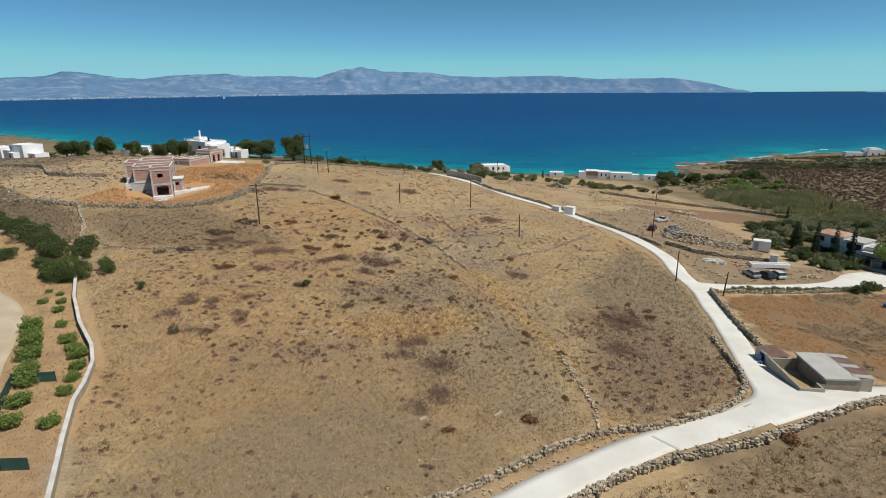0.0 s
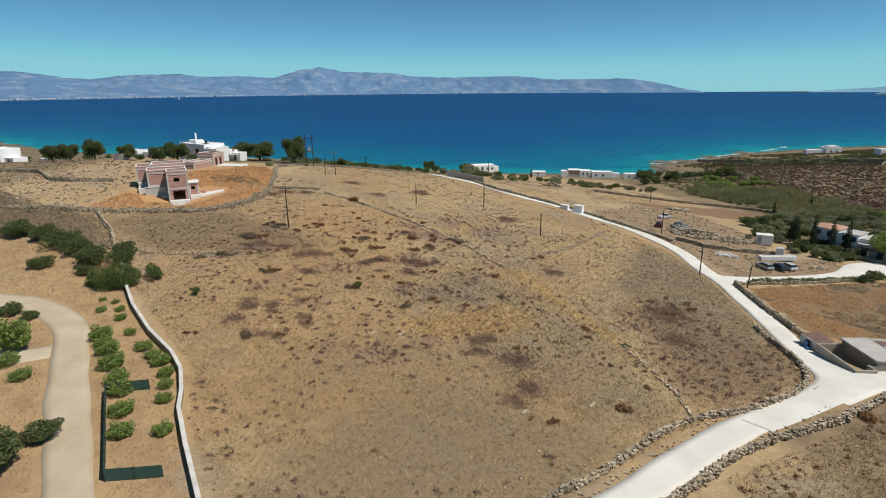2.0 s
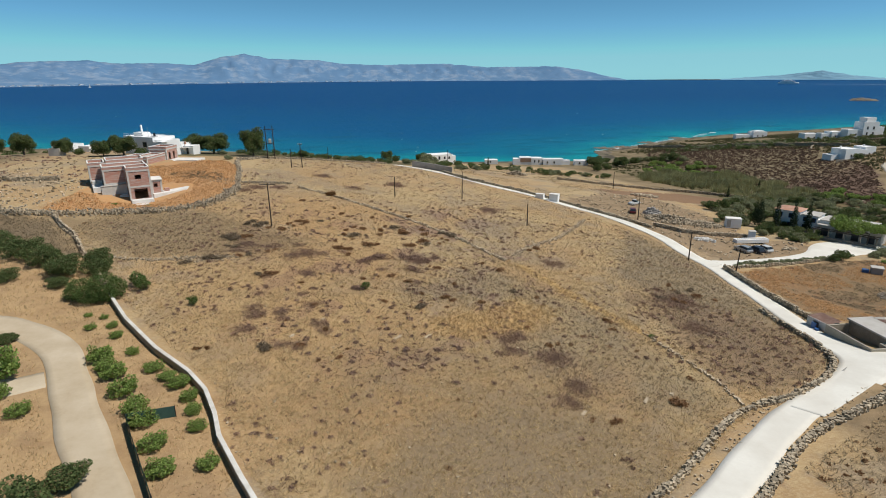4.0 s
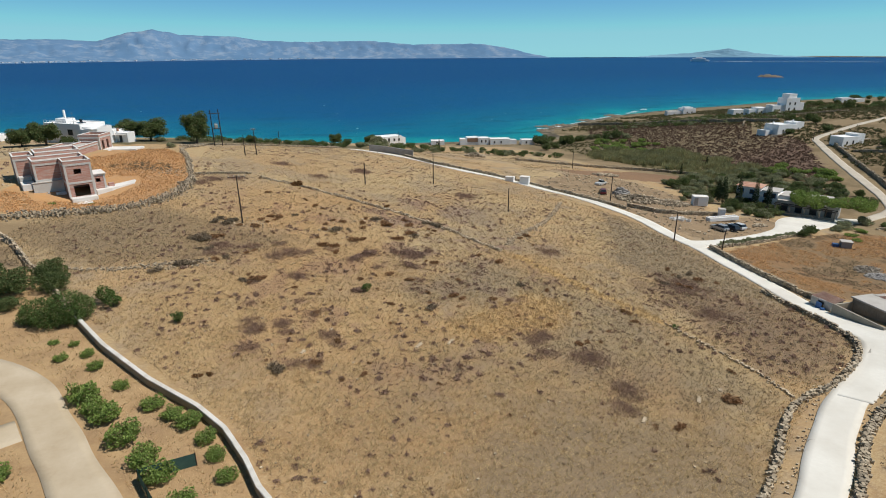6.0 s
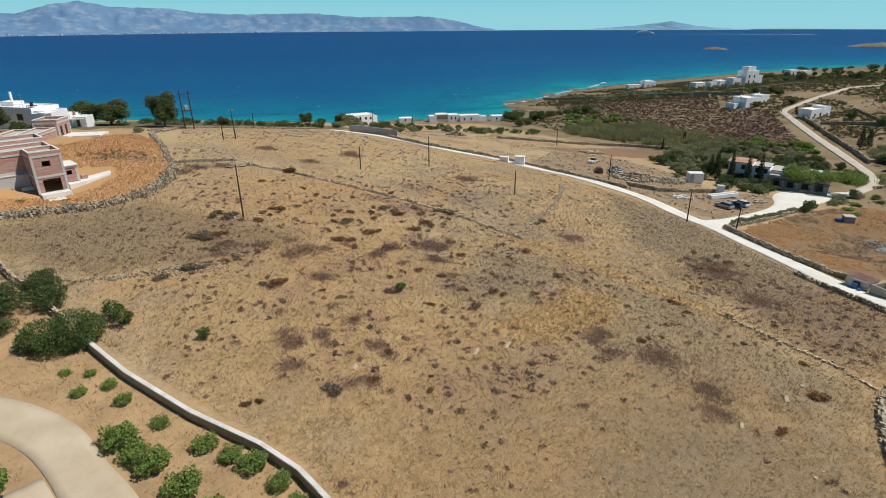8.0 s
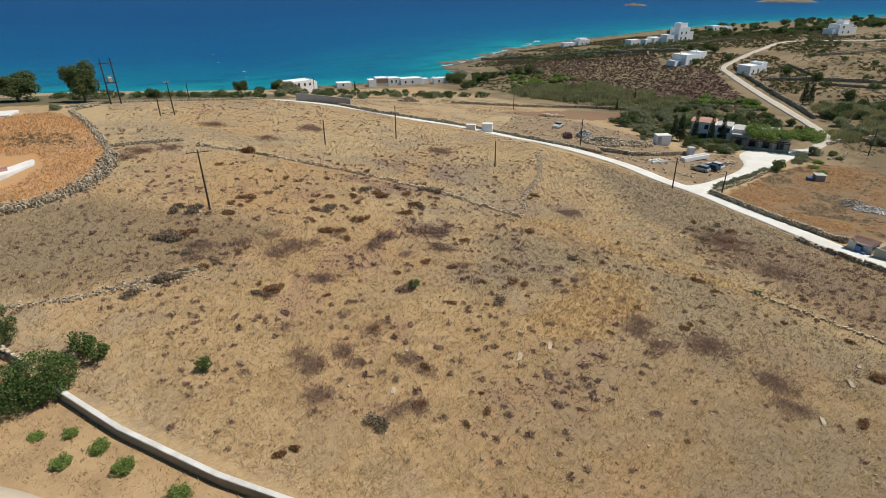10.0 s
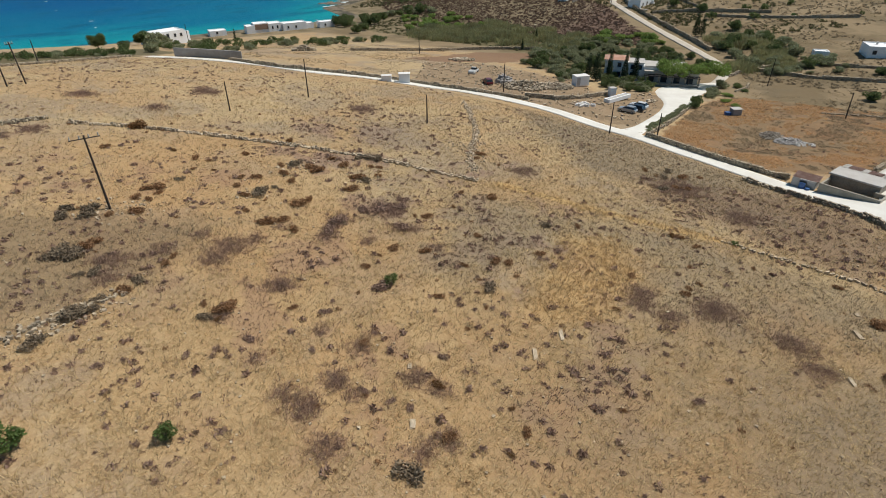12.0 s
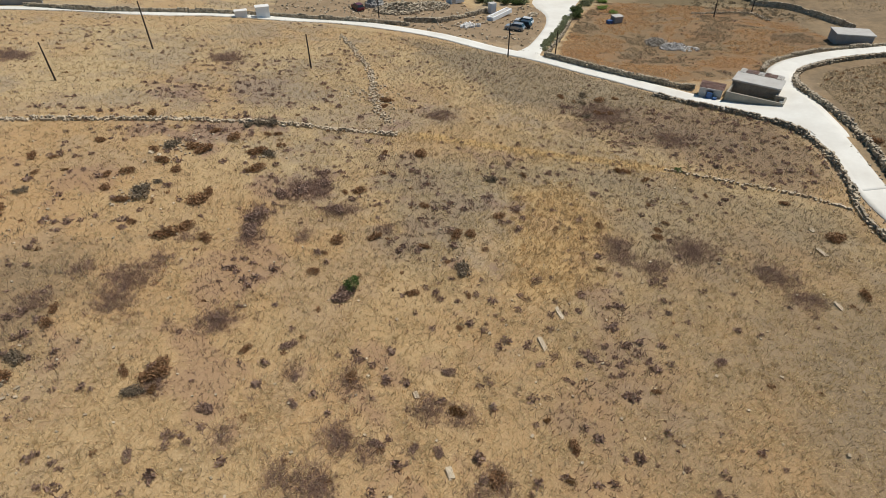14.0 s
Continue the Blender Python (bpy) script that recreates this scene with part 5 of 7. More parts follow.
lx_, ly_ = in_field(rng1, 7000, (-260, -86, 106, 260), [LEFT_SLOPE], 3)
kd = np.array([noise.noise((a * 0.05, b * 0.05, 26)) + 0.5 * noise.noise((a * 0.2, b * 0.2, 27)) for a, b in zip(lx_, ly_)])
clumps("dry_scrub", lx_[kd > 0.02], ly_[kd > 0.02], rng1.uniform(0.3, 1.1, (kd > 0.02).sum()), rng1, M_HEATH, "withered brown scrub over the western slope", 22)
clumps("dry_scrub", lx_[kd < -0.15], ly_[kd < -0.15], rng1.uniform(0.3, 1.0, (kd < -0.15).sum()), rng1, M_OLDGRASS, "grey withered scrub over the western slope", 22)
gx_, gy_ = in_field(rng1, 3000, (86, 180, 120, 300), [ZONES["green"][0]], 2)
clumps("valley_scrub", gx_, gy_, rng1.uniform(0.7, 2.0, len(gx_)), rng1, M_SCRUB, "low dark green scrub on the valley floor", 24)


def loose_stones(label, x, y, s, rng, material, lift=0.0):
    z = land(x, y) + s * 0.2 + lift
    v, f = stones_mesh(np.stack([x, y, z], -1), s[:, None] * rng.uniform(0.6, 1.2, (len(x), 3)), rng.uniform(0, 6.28, len(x)), rng, 0.3)
    return tagged(sheet("loose_stones", v, f, material), label, "stones", kind="stuff")


vx, vy = [], []
for key, half in (("road", 1.9), ("branch", 2.2)):
    ln = LINES[key]
    at = rng1.integers(0, len(ln) - 1, 1500)
    dv = ln[at + 1] - ln[at]
    side = np.where(rng1.random(len(at)) < 0.5, -1, 1) * (half + np.abs(rng1.normal(0, 0.35, len(at))))
    q = ln[at] + dv * rng1.random((len(at), 1)) + np.stack([-dv[:, 1], dv[:, 0]], -1) / np.hypot(dv[:, 0], dv[:, 1])[:, None] * side[:, None]
    vx, vy = np.append(vx, q[:, 0]), np.append(vy, q[:, 1])
clear = (edge_distance(vx, vy, LINES["road"][::2]) > 1.85) & (edge_distance(vx, vy, LINES["branch"][::2]) > 2.1) & (np.hypot(vx - 38, vy - 57) > 7)
vx, vy = vx[clear], vy[clear]
loose_stones("gravel and small stones along the road edge", vx, vy, rng1.uniform(0.05, 0.2, len(vx)), rng1, M_STONE_PALE, 0.05)
tufts("verge_weeds", vx[::2] + 0.1, vy[::2] - 0.1, rng1, 5, 0.3, 0.025, 0.7, M_OLDGRASS, "dry weeds along the road edge")
wx2, wy2 = in_field(rng1, 1600, (-150, -80, 118, 170), [[(-150, 150), (-96, 124), (-82, 126), (-82, 150), (-100, 165), (-150, 170)]], 2)
loose_stones("pale rubble strewn over the western terrace", wx2, wy2, rng1.uniform(0.12, 0.45, len(wx2)), rng1, M_STONE_PALE)
hx2, hy2 = in_field(rng1, 420, (130, 236, 150, 373), [ZONES["heath"][0]], 2)
loose_stones("grey stones scattered in the dark heath", hx2, hy2, rng1.uniform(0.2, 0.7, len(hx2)), rng1, M_STONE)
yx, yy = in_field(rng1, 1500, (38, 92, 104, 180), [ZONES["sand"][0]], 2)
loose_stones("broken stones strewn over the sandy yard", yx, yy, rng1.uniform(0.1, 0.45, len(yx)), rng1, M_STONE_PALE)
yx, yy = in_field(rng1, 500, (38, 92, 104, 180), [ZONES["sand"][0]], 2)
clumps("dry_weeds", yx, yy, rng1.uniform(0.25, 0.8, len(yx)), rng1, M_OLDGRASS, "grey dry weeds about the sandy yard", 24)
ax, ay = in_field(rng1, 2600, (-75, 48, 28, 205), [FIELD])
loose_stones("small pale stones scattered in the dry grass", ax, ay, rng1.uniform(0.06, 0.22, len(ax)), rng1, M_STONE_PALE)
for (cx0, cy0, sx0, sy0, n, smax, lbl) in ((-38.5, 116.5, 3.5, 2.2, 90, 0.26, "pale stones round the foot of the pole"), (-15, 119, 4, 2.2, 50, 0.32, "outcrop of grey stones among shrubs"), (-10, 110, 2.2, 1.4, 36, 0.32, "outcrop of grey stones among shrubs"), (-24, 113.5, 2, 1.2, 30, 0.3, "grey stones among shrubs"), (-50, 98.5, 6, 1.0, 80, 0.3, "stones of a ruined wall line"), (15, 113, 4.5, 4, 120, 0.35, "pale stones spilled from the fallen wall"), (-54, 152, 3, 3, 70, 0.4, "rubble on the slope beside the house")):
    loose_stones(lbl, rng1.normal(cx0, sx0 / 1.6, n), rng1.normal(cy0, sy0 / 1.6, n), rng1.uniform(0.1, smax, n), rng1, M_STONE_PALE)
for x, y, l in ((-19.6, 71.4, 1.5), (-15.5, 71.6, 1.6), (5.7, 52.9, 1.4), (-2.3, 51.4, 1.0), (9.4, 53.9, 0.7), (-29.2, 77.0, 0.8), (-33.1, 72, 0.9)):
    slab = sheet("pale_slab", *stones_mesh([(x, y, gz(x, y) + 0.08)], [(l * 0.75, 0.34, 0.14)], np.array([0.8]), np.random.default_rng(int(l * 10)), 0.42), M_STONE_PALE)
    tagged(slab, "pale flat stone lying in the dry grass", "stone", "pale slabs in the field")


# ---- rubble heaps and the stony yard ----
def rubble_heap(x, y, w, d, h, n, smax, material, label, seed, long=1.0):
    rng = np.random.default_rng(seed)
    a, r = rng.uniform(0, 6.28, n), np.sqrt(rng.random(n))
    px, py = x + np.cos(a) * r * w, y + np.sin(a) * r * d
    s = rng.uniform(0.15, smax, n)
    z = land(px, py) + h * (1 - r**1.5) * rng.uniform(0.2, 1, n) + s * 0.2
    v, f = stones_mesh(np.stack([px, py, z], -1), s[:, None] * rng.uniform(0.6, 1.3, (n, 3)) * (long, 1 / long**0.5, 1 / long**0.5), rng.uniform(0, 6.28, n), rng, 0.3)
    return tagged(sheet("rubble_heap", v, f, material), label, "rubble heap", kind="stuff")


rubble_heap(64, 141, 7, 5, 1.2, 620, 0.6, M_STONE, "heap of quarried stones in the farm yard", 1)
rubble_heap(72, 137, 5, 4, 0.6, 420, 0.5, M_STONE, "low spread of broken stones in the yard", 2)
rubble_heap(62.5, 147, 2.5, 2, 2.0, 150, 0.9, M_CEMENT, "pile of grey boulders beside the yard", 3)
rubble_heap(75.4, 84.6, 2.4, 2.2, 0.4, 300, 0.28, M_STONE_FACE, "spread of grey builders' rubble on the bare plot", 4, 1.8)
rubble_heap(73.8, 80.8, 2.2, 2.4, 0.35, 380, 0.32, M_CEMENT, "scattered grey boards and rubble on the bare plot", 14, 2.6)
rubble_heap(72.6, 77.4, 1.4, 1.8, 0.3, 45, 0.35, M_WHITE_ROUGH, "strewn white plaster debris on the bare plot", 5)
rubble_heap(78, 178, 5, 3, 0.5, 150, 0.7, M_STONE_PALE, "pale stones heaped in the upper field", 6)
rubble_heap(44, 215, 4, 2, 1.6, 130, 0.9, M_STONE, "dark ruined stone pile on the brow", 7)
rubble_heap(61, 121.5, 2.5, 1.2, 0.5, 110, 0.5, M_WHITE_ROUGH, "white building debris beside the parking place", 8)
rubble_heap(79, 114, 2.2, 0.9, 0.4, 90, 0.5, M_STONE_PALE, "pale stones at the edge of the parking place", 9)
stone_wall([(59, 128), (64, 126.5), (70, 125), (76, 124)], 0.9, 0.6, "rough stone wall above the parking place", 41)
stone_wall([(55, 133.5), (57.5, 130.5), (60, 128)], 1.0, 0.7, "stub of a stone wall at the yard entrance", 42)


# ---- buildings ----
def openings_wall(out, a0, a1, w0, w1, holes, place):
    """A wall face split round its openings; place(a0, w0, a1, w1) gives the box."""
    at = a0
    for h0, h1, z0, z1 in sorted(holes):
        if h0 > at:
            out.append(place(at, w0, h0, w1))
        if z0 > w0:
            out.append(place(h0, w0, h1, z0))
        if z1 < w1:
            out.append(place(h0, z1, h1, w1))
        at = h1
    if a1 > at:
        out.append(place(at, w0, a1, w1))


def shell_block(parent, u0, v0, w0, u1, v1, w1, holes=(), wall=None, thick=0.25, inset=0.06, parapet=0.55, bands=(), lower=None):
    """An unfinished storey block: columns, beams, infill walls with true openings, roof slab and parapet."""
    wall = wall or M_BRICK
    for x, y in ((u0, v0), (u1 - 0.35, v0), (u0, v1 - 0.35), (u1 - 0.35, v1 - 0.35)):
        part("column", boxes((x, y, w0 - 0.6, x + 0.35, y + 0.35, w1)), M_CEMENT_RAW, parent)
    i, t = inset, thick
    sides = {
        "front": (u0 + 0.35, u1 - 0.35, lambda a, z, b, zz: (a, v0 + i, z, b, v0 + i + t, zz)),
        "back": (u0 + 0.35, u1 - 0.35, lambda a, z, b, zz: (a, v1 - i - t, z, b, v1 - i, zz)),
        "left": (v0 + 0.35, v1 - 0.35, lambda a, z, b, zz: (u0 + i, a, z, u0 + i + t, b, zz)),
        "right": (v0 + 0.35, v1 - 0.35, lambda a, z, b, zz: (u1 - i - t, a, z, u1 - i, b, zz)),
    }
    for side, (a0, a1, place) in sides.items():
        panels = []
        levels = [w0 - 0.5, *[b + 0.36 for b in bands], w1 - 0.3]
        for z0, z1 in zip(levels[:-1], levels[1:]):
            openings_wall(panels, a0, a1, z0, z1, [(h[1], h[2], max(h[3], z0), min(h[4], z1)) for h in holes if h[0] == side and h[3] < z1 and h[4] > z0], place)
        for panel in panels:
            part("infill_wall", boxes(panel), wall, parent, "red hollow brick infill" if wall is M_BRICK else "")
    for z in (w1 - 0.32,) + tuple(bands):
        for r in ((u0 - 0.02, v0 - 0.02, u1 + 0.02, v0 + 0.33), (u0 - 0.02, v1 - 0.33, u1 + 0.02, v1 + 0.02), (u0 - 0.02, v0 + 0.33, u0 + 0.33, v1 - 0.33), (u1 - 0.33, v0 + 0.33, u1 + 0.02, v1 - 0.33)):
            part("ring_beam", boxes((r[0], r[1], z, r[2], r[3], z + 0.36)), M_CEMENT_RAW, parent, "grey concrete ring beam")
    part("roof_slab", boxes((u0 + 0.3, v0 + 0.3, w1 - 0.25, u1 - 0.3, v1 - 0.3, w1 + 0.02)), M_CEMENT_PALE, parent)
    if parapet:
        for r in ((u0, v0, u1, v0 + 0.22), (u0, v1 - 0.22, u1, v1), (u0, v0 + 0.22, u0 + 0.22, v1 - 0.22), (u1 - 0.22, v0 + 0.22, u1, v1 - 0.22)):
            para = part("parapet", boxes((r[0], r[1], w1 + 0.04, r[2], r[3], w1 + parapet)), M_BRICK, parent)
            part("coping", boxes((r[0] - 0.03, r[1] - 0.03, w1 + parapet, r[2] + 0.03, r[3] + 0.03, w1 + parapet + 0.12)), M_WHITE_ROUGH, para)


def slab(poly, z0, z1):
    """An upright prism over a plan outline."""
    bm = bmesh.new()
    low, high = [bm.verts.new((x, y, z0)) for x, y in poly], [bm.verts.new((x, y, z1)) for x, y in poly]
    bm.faces.new(low[::-1])
    bm.faces.new(high)
    for k in range(len(poly)):
        bm.faces.new((low[k - 1], low[k], high[k], high[k - 1]))
    return bm


def unfinished_house():
    h = thing("unfinished_house", -70.1, 133.6, 28.2, 22, "unfinished two-storey house of bare brick and grey concrete on the slope", "house")
    shell_block(h, 0, 0, -1.1, 4.5, 5.2, 6.1, [("front", 1.0, 3.6, -0.1, 2.05), ("front", 1.5, 2.7, 4.15, 5.1), ("right", 2.6, 3.4, 3.9, 5.0)], bands=(2.35,))
    part("doorstep", boxes((0.1, -1.7, -2.2, 4.4, -0.03, -0.1), (0.6, -3.4, -2.4, 3.2, -1.72, -0.85), bevel=0.03), M_WHITE_ROUGH, h, "pale cement doorstep")
    part("inner_floor", boxes((0.4, 0.4, 2.3, 4.1, 4.8, 2.5)), M_CEMENT, h)
    shell_block(h, -4.2, 5.3, 0.2, 4.5, 11.5, 5.9, [("left", 6.6, 7.6, 3.4, 5.2)], bands=(2.6,))
    low = part("lower_wall", boxes((-4.9, 4.3, -1.6, 0.0, 5.2, 2.5)), M_CEMENT_RAW, h, "rough grey concrete lower wall")
    part("coping", boxes((-4.98, 4.22, 2.5, -0.02, 5.22, 2.62)), M_CEMENT_PALE, low)
    part("side_terrace", boxes((-6.4, 6.2, -1.2, -4.3, 9.8, 2.2), bevel=0.03), M_WHITE_ROUGH, h, "pale cement side terrace")
    part("entry_hood", boxes((-1.7, 2.6, -1.5, -0.05, 4.2, 0.5), bevel=0.05), M_WHITE_ROUGH, h, "pale cement entry block")
    shell_block(h, 4.6, 2.3, -0.8, 6.8, 6.6, 3.2, [("front", 5.1, 5.9, 1.7, 2.5), ("right", 4.0, 5.0, 1.5, 2.5)], parapet=0.0)
    part("roof_terrace", boxes((4.56, 2.1, 3.25, 7.0, 6.8, 3.45), bevel=0.03), M_WHITE_ROUGH, h, "pale cement roof terrace")
    part("terrace", slab([(4.7, 0.4), (7.6, 1.2), (12.0, 3.6), (12.9, 6.0), (12.5, 8.6), (9.8, 10.2), (7.0, 7.0), (6.9, 2.2), (4.7, 2.2)], -2.6, 0.45), M_WHITE_ROUGH, h, "pale cement terrace slab")
    part("brick_pallet", boxes((7.3, 3.0, 0.43, 8.3, 3.9, 1.1), bevel=0.02), M_BRICK, h, "stack of red bricks")
    shell_block(h, -3.0, 11.6, 1.0, 4.6, 17.5, 6.6, bands=())
    shell_block(h, -6.6, 12.0, 1.2, -3.2, 18.0, 6.2, [("left", 14, 15, 3.0, 4.2)])
    part("lean_to", boxes((-6.4, 9.9, -0.4, -4.4, 11.9, 3.0), bevel=0.04), M_CEMENT_RAW, h, "low grey concrete annex")
    part("brick_stack", boxes((-5.2, 3.0, -1.4, -3.9, 4.0, 0.2), bevel=0.03), M_BRICK, h, "stack of red bricks")
    for i in range(5):
        part("step", boxes((-4.2 + 0.32 * i, 3.3, -0.5, -3.85 + 0.32 * i, 4.2, 0.02 + 0.17 * i)), M_CEMENT, h)
    return h


def upper_unit():
    h = thing("unfinished_annex", -73.8, 178.9, gz(-73.8, 178.9) - 0.1, -14, "unfinished single-storey brick annex above the main shell", "house")
    shell_block(h, -5.2, 0, 0, 0, 6.2, 3.3, [("right", 1.2, 2.3, 0, 2.3), ("right", 3.6, 4.7, 0, 2.3), ("front", -1.6, -0.8, 0.9, 2.0)], wall=M_BRICK)
    shell_block(h, -4.6, -9.6, -0.4, -0.4, -0.1, 1.9, [], parapet=0.35)
    shell_block(h, -9.2, -8.2, -0.4, -4.7, -0.1, 1.6, [("front", -7.4, -6.6, 0.4, 1.2)], parapet=0.35)
    part("terrace", boxes((0.1, 0.3, -0.6, 8.5, 5.5, 0.1), (-0.3, -8.4, -0.8, 2.6, 0.2, 0.02), bevel=0.04), M_WHITE_ROUGH, h, "pale cement terrace slab")
    return h


unfinished_house()
upper_unit()


def windowed(parent, x, y, z, w, hgt, face, blue=False):
    """A framed window or door proud of a wall; face is the wall's outward side: f front, r right, l left."""
    t = 0.05
    def b(a0, z0, a1, z1, d0, d1):
        if face == "f":
            return (x + a0, y - d1, z + z0, x + a1, y - d0, z + z1)
        if face == "r":
            return (x + d0, y + a0, z + z0, x + d1, y + a1, z + z1)
        return (x - d1, y + a0, z + z0, x - d0, y + a1, z + z1)
    fr = part("window", boxes(b(0, 0, 0.1, hgt, 0.0, t), b(w - 0.1, 0, w, hgt, 0, t), b(0.1, hgt - 0.1, w - 0.1, hgt, 0, t), b(0.1, 0, w - 0.1, 0.1, 0, t + 0.04)), M_BLUE if blue else M_CEMENT_PALE, parent)
    part("pane", boxes(b(0.1, 0.1, w - 0.1, hgt - 0.1, 0.004, 0.02)), M_GLASS, fr)


def white_house(name, x, y, rz, vols, wins=(), label="", z=None, wall=None, extra=(), group=""):
    """A whitewashed cubic house: blocks with sunken flat roofs, windows and small roof parts."""
    h = thing(name, x, y, gz(x, y) - 0.1 if z is None else z, rz, label, "house", group)
    for x0, y0, z0, x1, y1, z1 in vols:
        bm = bmesh.new()
        box(bm, x0, y0, z0 - 1.5, x1, y1, z1 - 0.25)
        t = 0.25
        for r in ((x0, y0, x1, y0 + t), (x0, y1 - t, x1, y1), (x0, y0 + t, x0 + t, y1 - t), (x1 - t, y0 + t, x1, y1 - t)):
            box(bm, r[0], r[1], z1 - 0.25, r[2], r[3], z1)
        part("wall_block", bm, wall or M_WHITE, h)
    for wx in wins:
        windowed(h, *wx)
    for nm, rows, m in extra:
        part(nm, boxes(*rows, bevel=0.03), m, h)
    return h


# the big white house behind the shell
big = white_house("white_house", -92.4, 202.7, -38, [(0, 0, 0, 14, 8, 6.4), (12.5, 0.6, 0, 17.5, 7, 5.6), (14.5, -0.8, 2.6, 18.6, 0.5, 5.2), (1.0, 3, 6.1, 5.2, 6, 7.3)], [(1.0, 0, 3.6, 0.8, 1.4, "f"), (2.4, 0, 3.6, 0.8, 1.4, "f"), (3.8, 0, 3.6, 0.8, 1.4, "f"), (9, 0, 3.2, 2.0, 1.7, "f"), (15.2, 0.6, 0.3, 1.0, 2.1, "f")], "large two-storey whitewashed house overlooking the sea", z=28.9, extra=(("chimney", ((3.2, 4, 7.3, 3.7, 4.5, 9.6),), M_WHITE), ("roof_railing", tuple((0.2 + 1.15 * i, 0.05, 6.4, 0.32 + 1.15 * i, 0.17, 7.1) for i in range(12)) + ((0.2, 0.06, 7.1, 13.0, 0.16, 7.18),), M_WHITE), ("aerial", ((8.0, 3.0, 6.2, 8.08, 3.08, 9.2), (7.5, 3.0, 8.9, 8.6, 3.06, 8.96)), M_METAL), ("balcony_slab", ((16.6, -0.9, 5.25, 19.3, 2.2, 5.45),), M_WHITE), ("solar_panel", ((10.2, 2.0, 6.45, 12.4, 3.4, 6.6), (10.5, 3.0, 6.6, 11.2, 3.4, 7.4)), M_GLASS)))
annex = white_house("white_house", -79.2, 199.5, -18, [(0, 0, 0, 5.2, 6, 3.4), (5.2, 0.8, 0, 8.6, 5, 2.6)], [(1.0, 0, 0.9, 0.9, 1.2, "f"), (6.2, 0.8, 0, 0.9, 2.0, "f")], "small white annex with an outside stair", extra=(("outer_stair", tuple((-0.4 + 0.38 * i, -0.9, -1, 0.0 + 0.38 * i, -0.02, 3.3 - 0.3 * i) for i in range(11)), M_WHITE), ("red_urn", ((5.4, 1.4, 3.0, 5.9, 1.9, 3.9),), M_REDTILE), ("awning", ((5.2, -0.8, 2.1, 8.4, 0.7, 2.2),), M_CEMENT_PALE)))
white_house("white_house", -124, 226, -25, [(0, 0, 0, 9, 5, 3.2), (10.5, 1, 0, 15, 6, 2.6)], [(2, 0, 1, 1, 1.2, "f"), (5, 0, 1, 1, 1.2, "f")], "low white house behind the tamarisk trees")
white_house("white_house", -186, 243, -30, [(0, 0, 0, 11, 8, 6.0), (-9, 1, 0, 0, 7, 3.0), (11, 1.5, 0, 17, 7, 2.6), (3, -2.6, 0, 8, 0, 3.0)], [(4.6, -2.6, 0.2, 1.4, 2.0, "f"), (1.0, 0, 3.8, 1, 1.2, "f"), (13, 1.5, 0.8, 1.8, 1.2, "f")], "white villa with a raised central block on the far slope")
white_house("white_house", -236, 292, -30, [(0, 0, 0, 16, 9, 7.0), (16, 2, 0, 26, 9, 4.2), (-8, 2, 0, 0, 9, 5.0)], [(3, 0, 1, 1.4, 1.6, "f"), (7, 0, 4.4, 1.4, 1.4, "f"), (11, 0, 1, 1.4, 1.6, "f"), (18, 2, 1, 1.6, 1.6, "f"), (22, 2, 1, 1.6, 1.6, "f")], "white hotel-like house stepped down the far slope")
white_house("white_house", -200, 300, -30, [(0, 0, 0, 12, 7, 3.2)], [(3, 0, 0.8, 1.4, 1.4, "f"), (7, 0, 0.8, 1.4, 1.4, "f")], "low white house on the far slope")
white_house("stone_hut", -112, 196, -10, [(0, 0, 0, 3.4, 3, 2.4)], [], "small grey hut beside a round bush", wall=M_CEMENT_PALE)
# beach houses beyond the brow
white_house("white_house", 20, 278, 8, [(0, 0, 0, 11.5, 7, 3.9), (11.5, 0.5, 0, 13.5, 6, 3.0), (-3, 2, 0, 0, 6, 2.4)], [(4.2, 0, 1.4, 1.1, 1.8, "f"), (7.0, 0, 1.6, 1.0, 1.3, "f"), (9.4, 0, 1.6, 1.0, 1.2, "f")], "white beach house with dark windows among shrubs", group="white houses by the beach")
white_house("white_house", 64, 338, -14, [(0, 0, 0, 8, 6, 2.6)], [(3, 0, 1, 1, 1.2, "f")], "low white beach house", group="white houses by the beach")
white_house("white_house", 80, 331, -14, [(0, 0, 0, 4, 6, 3.6), (4, 0.4, 0, 11, 7, 4.4), (11, 0, 0, 17.5, 7, 4.0)], [(12.5, 0, 1.4, 0.9, 1.6, "f"), (15, 0, 1.4, 0.9, 1.6, "f")], "white beach house with a brick upper wall", extra=(("brick_facade", ((4.3, 0.22, 1.6, 10.7, 0.38, 4.0),), M_BROWNSTONE),), group="white houses by the beach")
white_house("white_house", 97, 325, -14, [(0, 0, 0, 12, 6, 3.6), (12, 0.6, 0, 16, 5, 2.8)], [(2, 0, 1, 1, 1.3, "f"), (6, 0, 1, 1, 1.3, "f")], "long white beach house", group="white houses by the beach")
white_house("white_house", 114, 318, -14, [(0, 0, 0, 8, 5, 3.0)], [(2.5, 0, 0.9, 1, 1.2, "f")], "low white beach house among bushes", group="white houses by the beach")
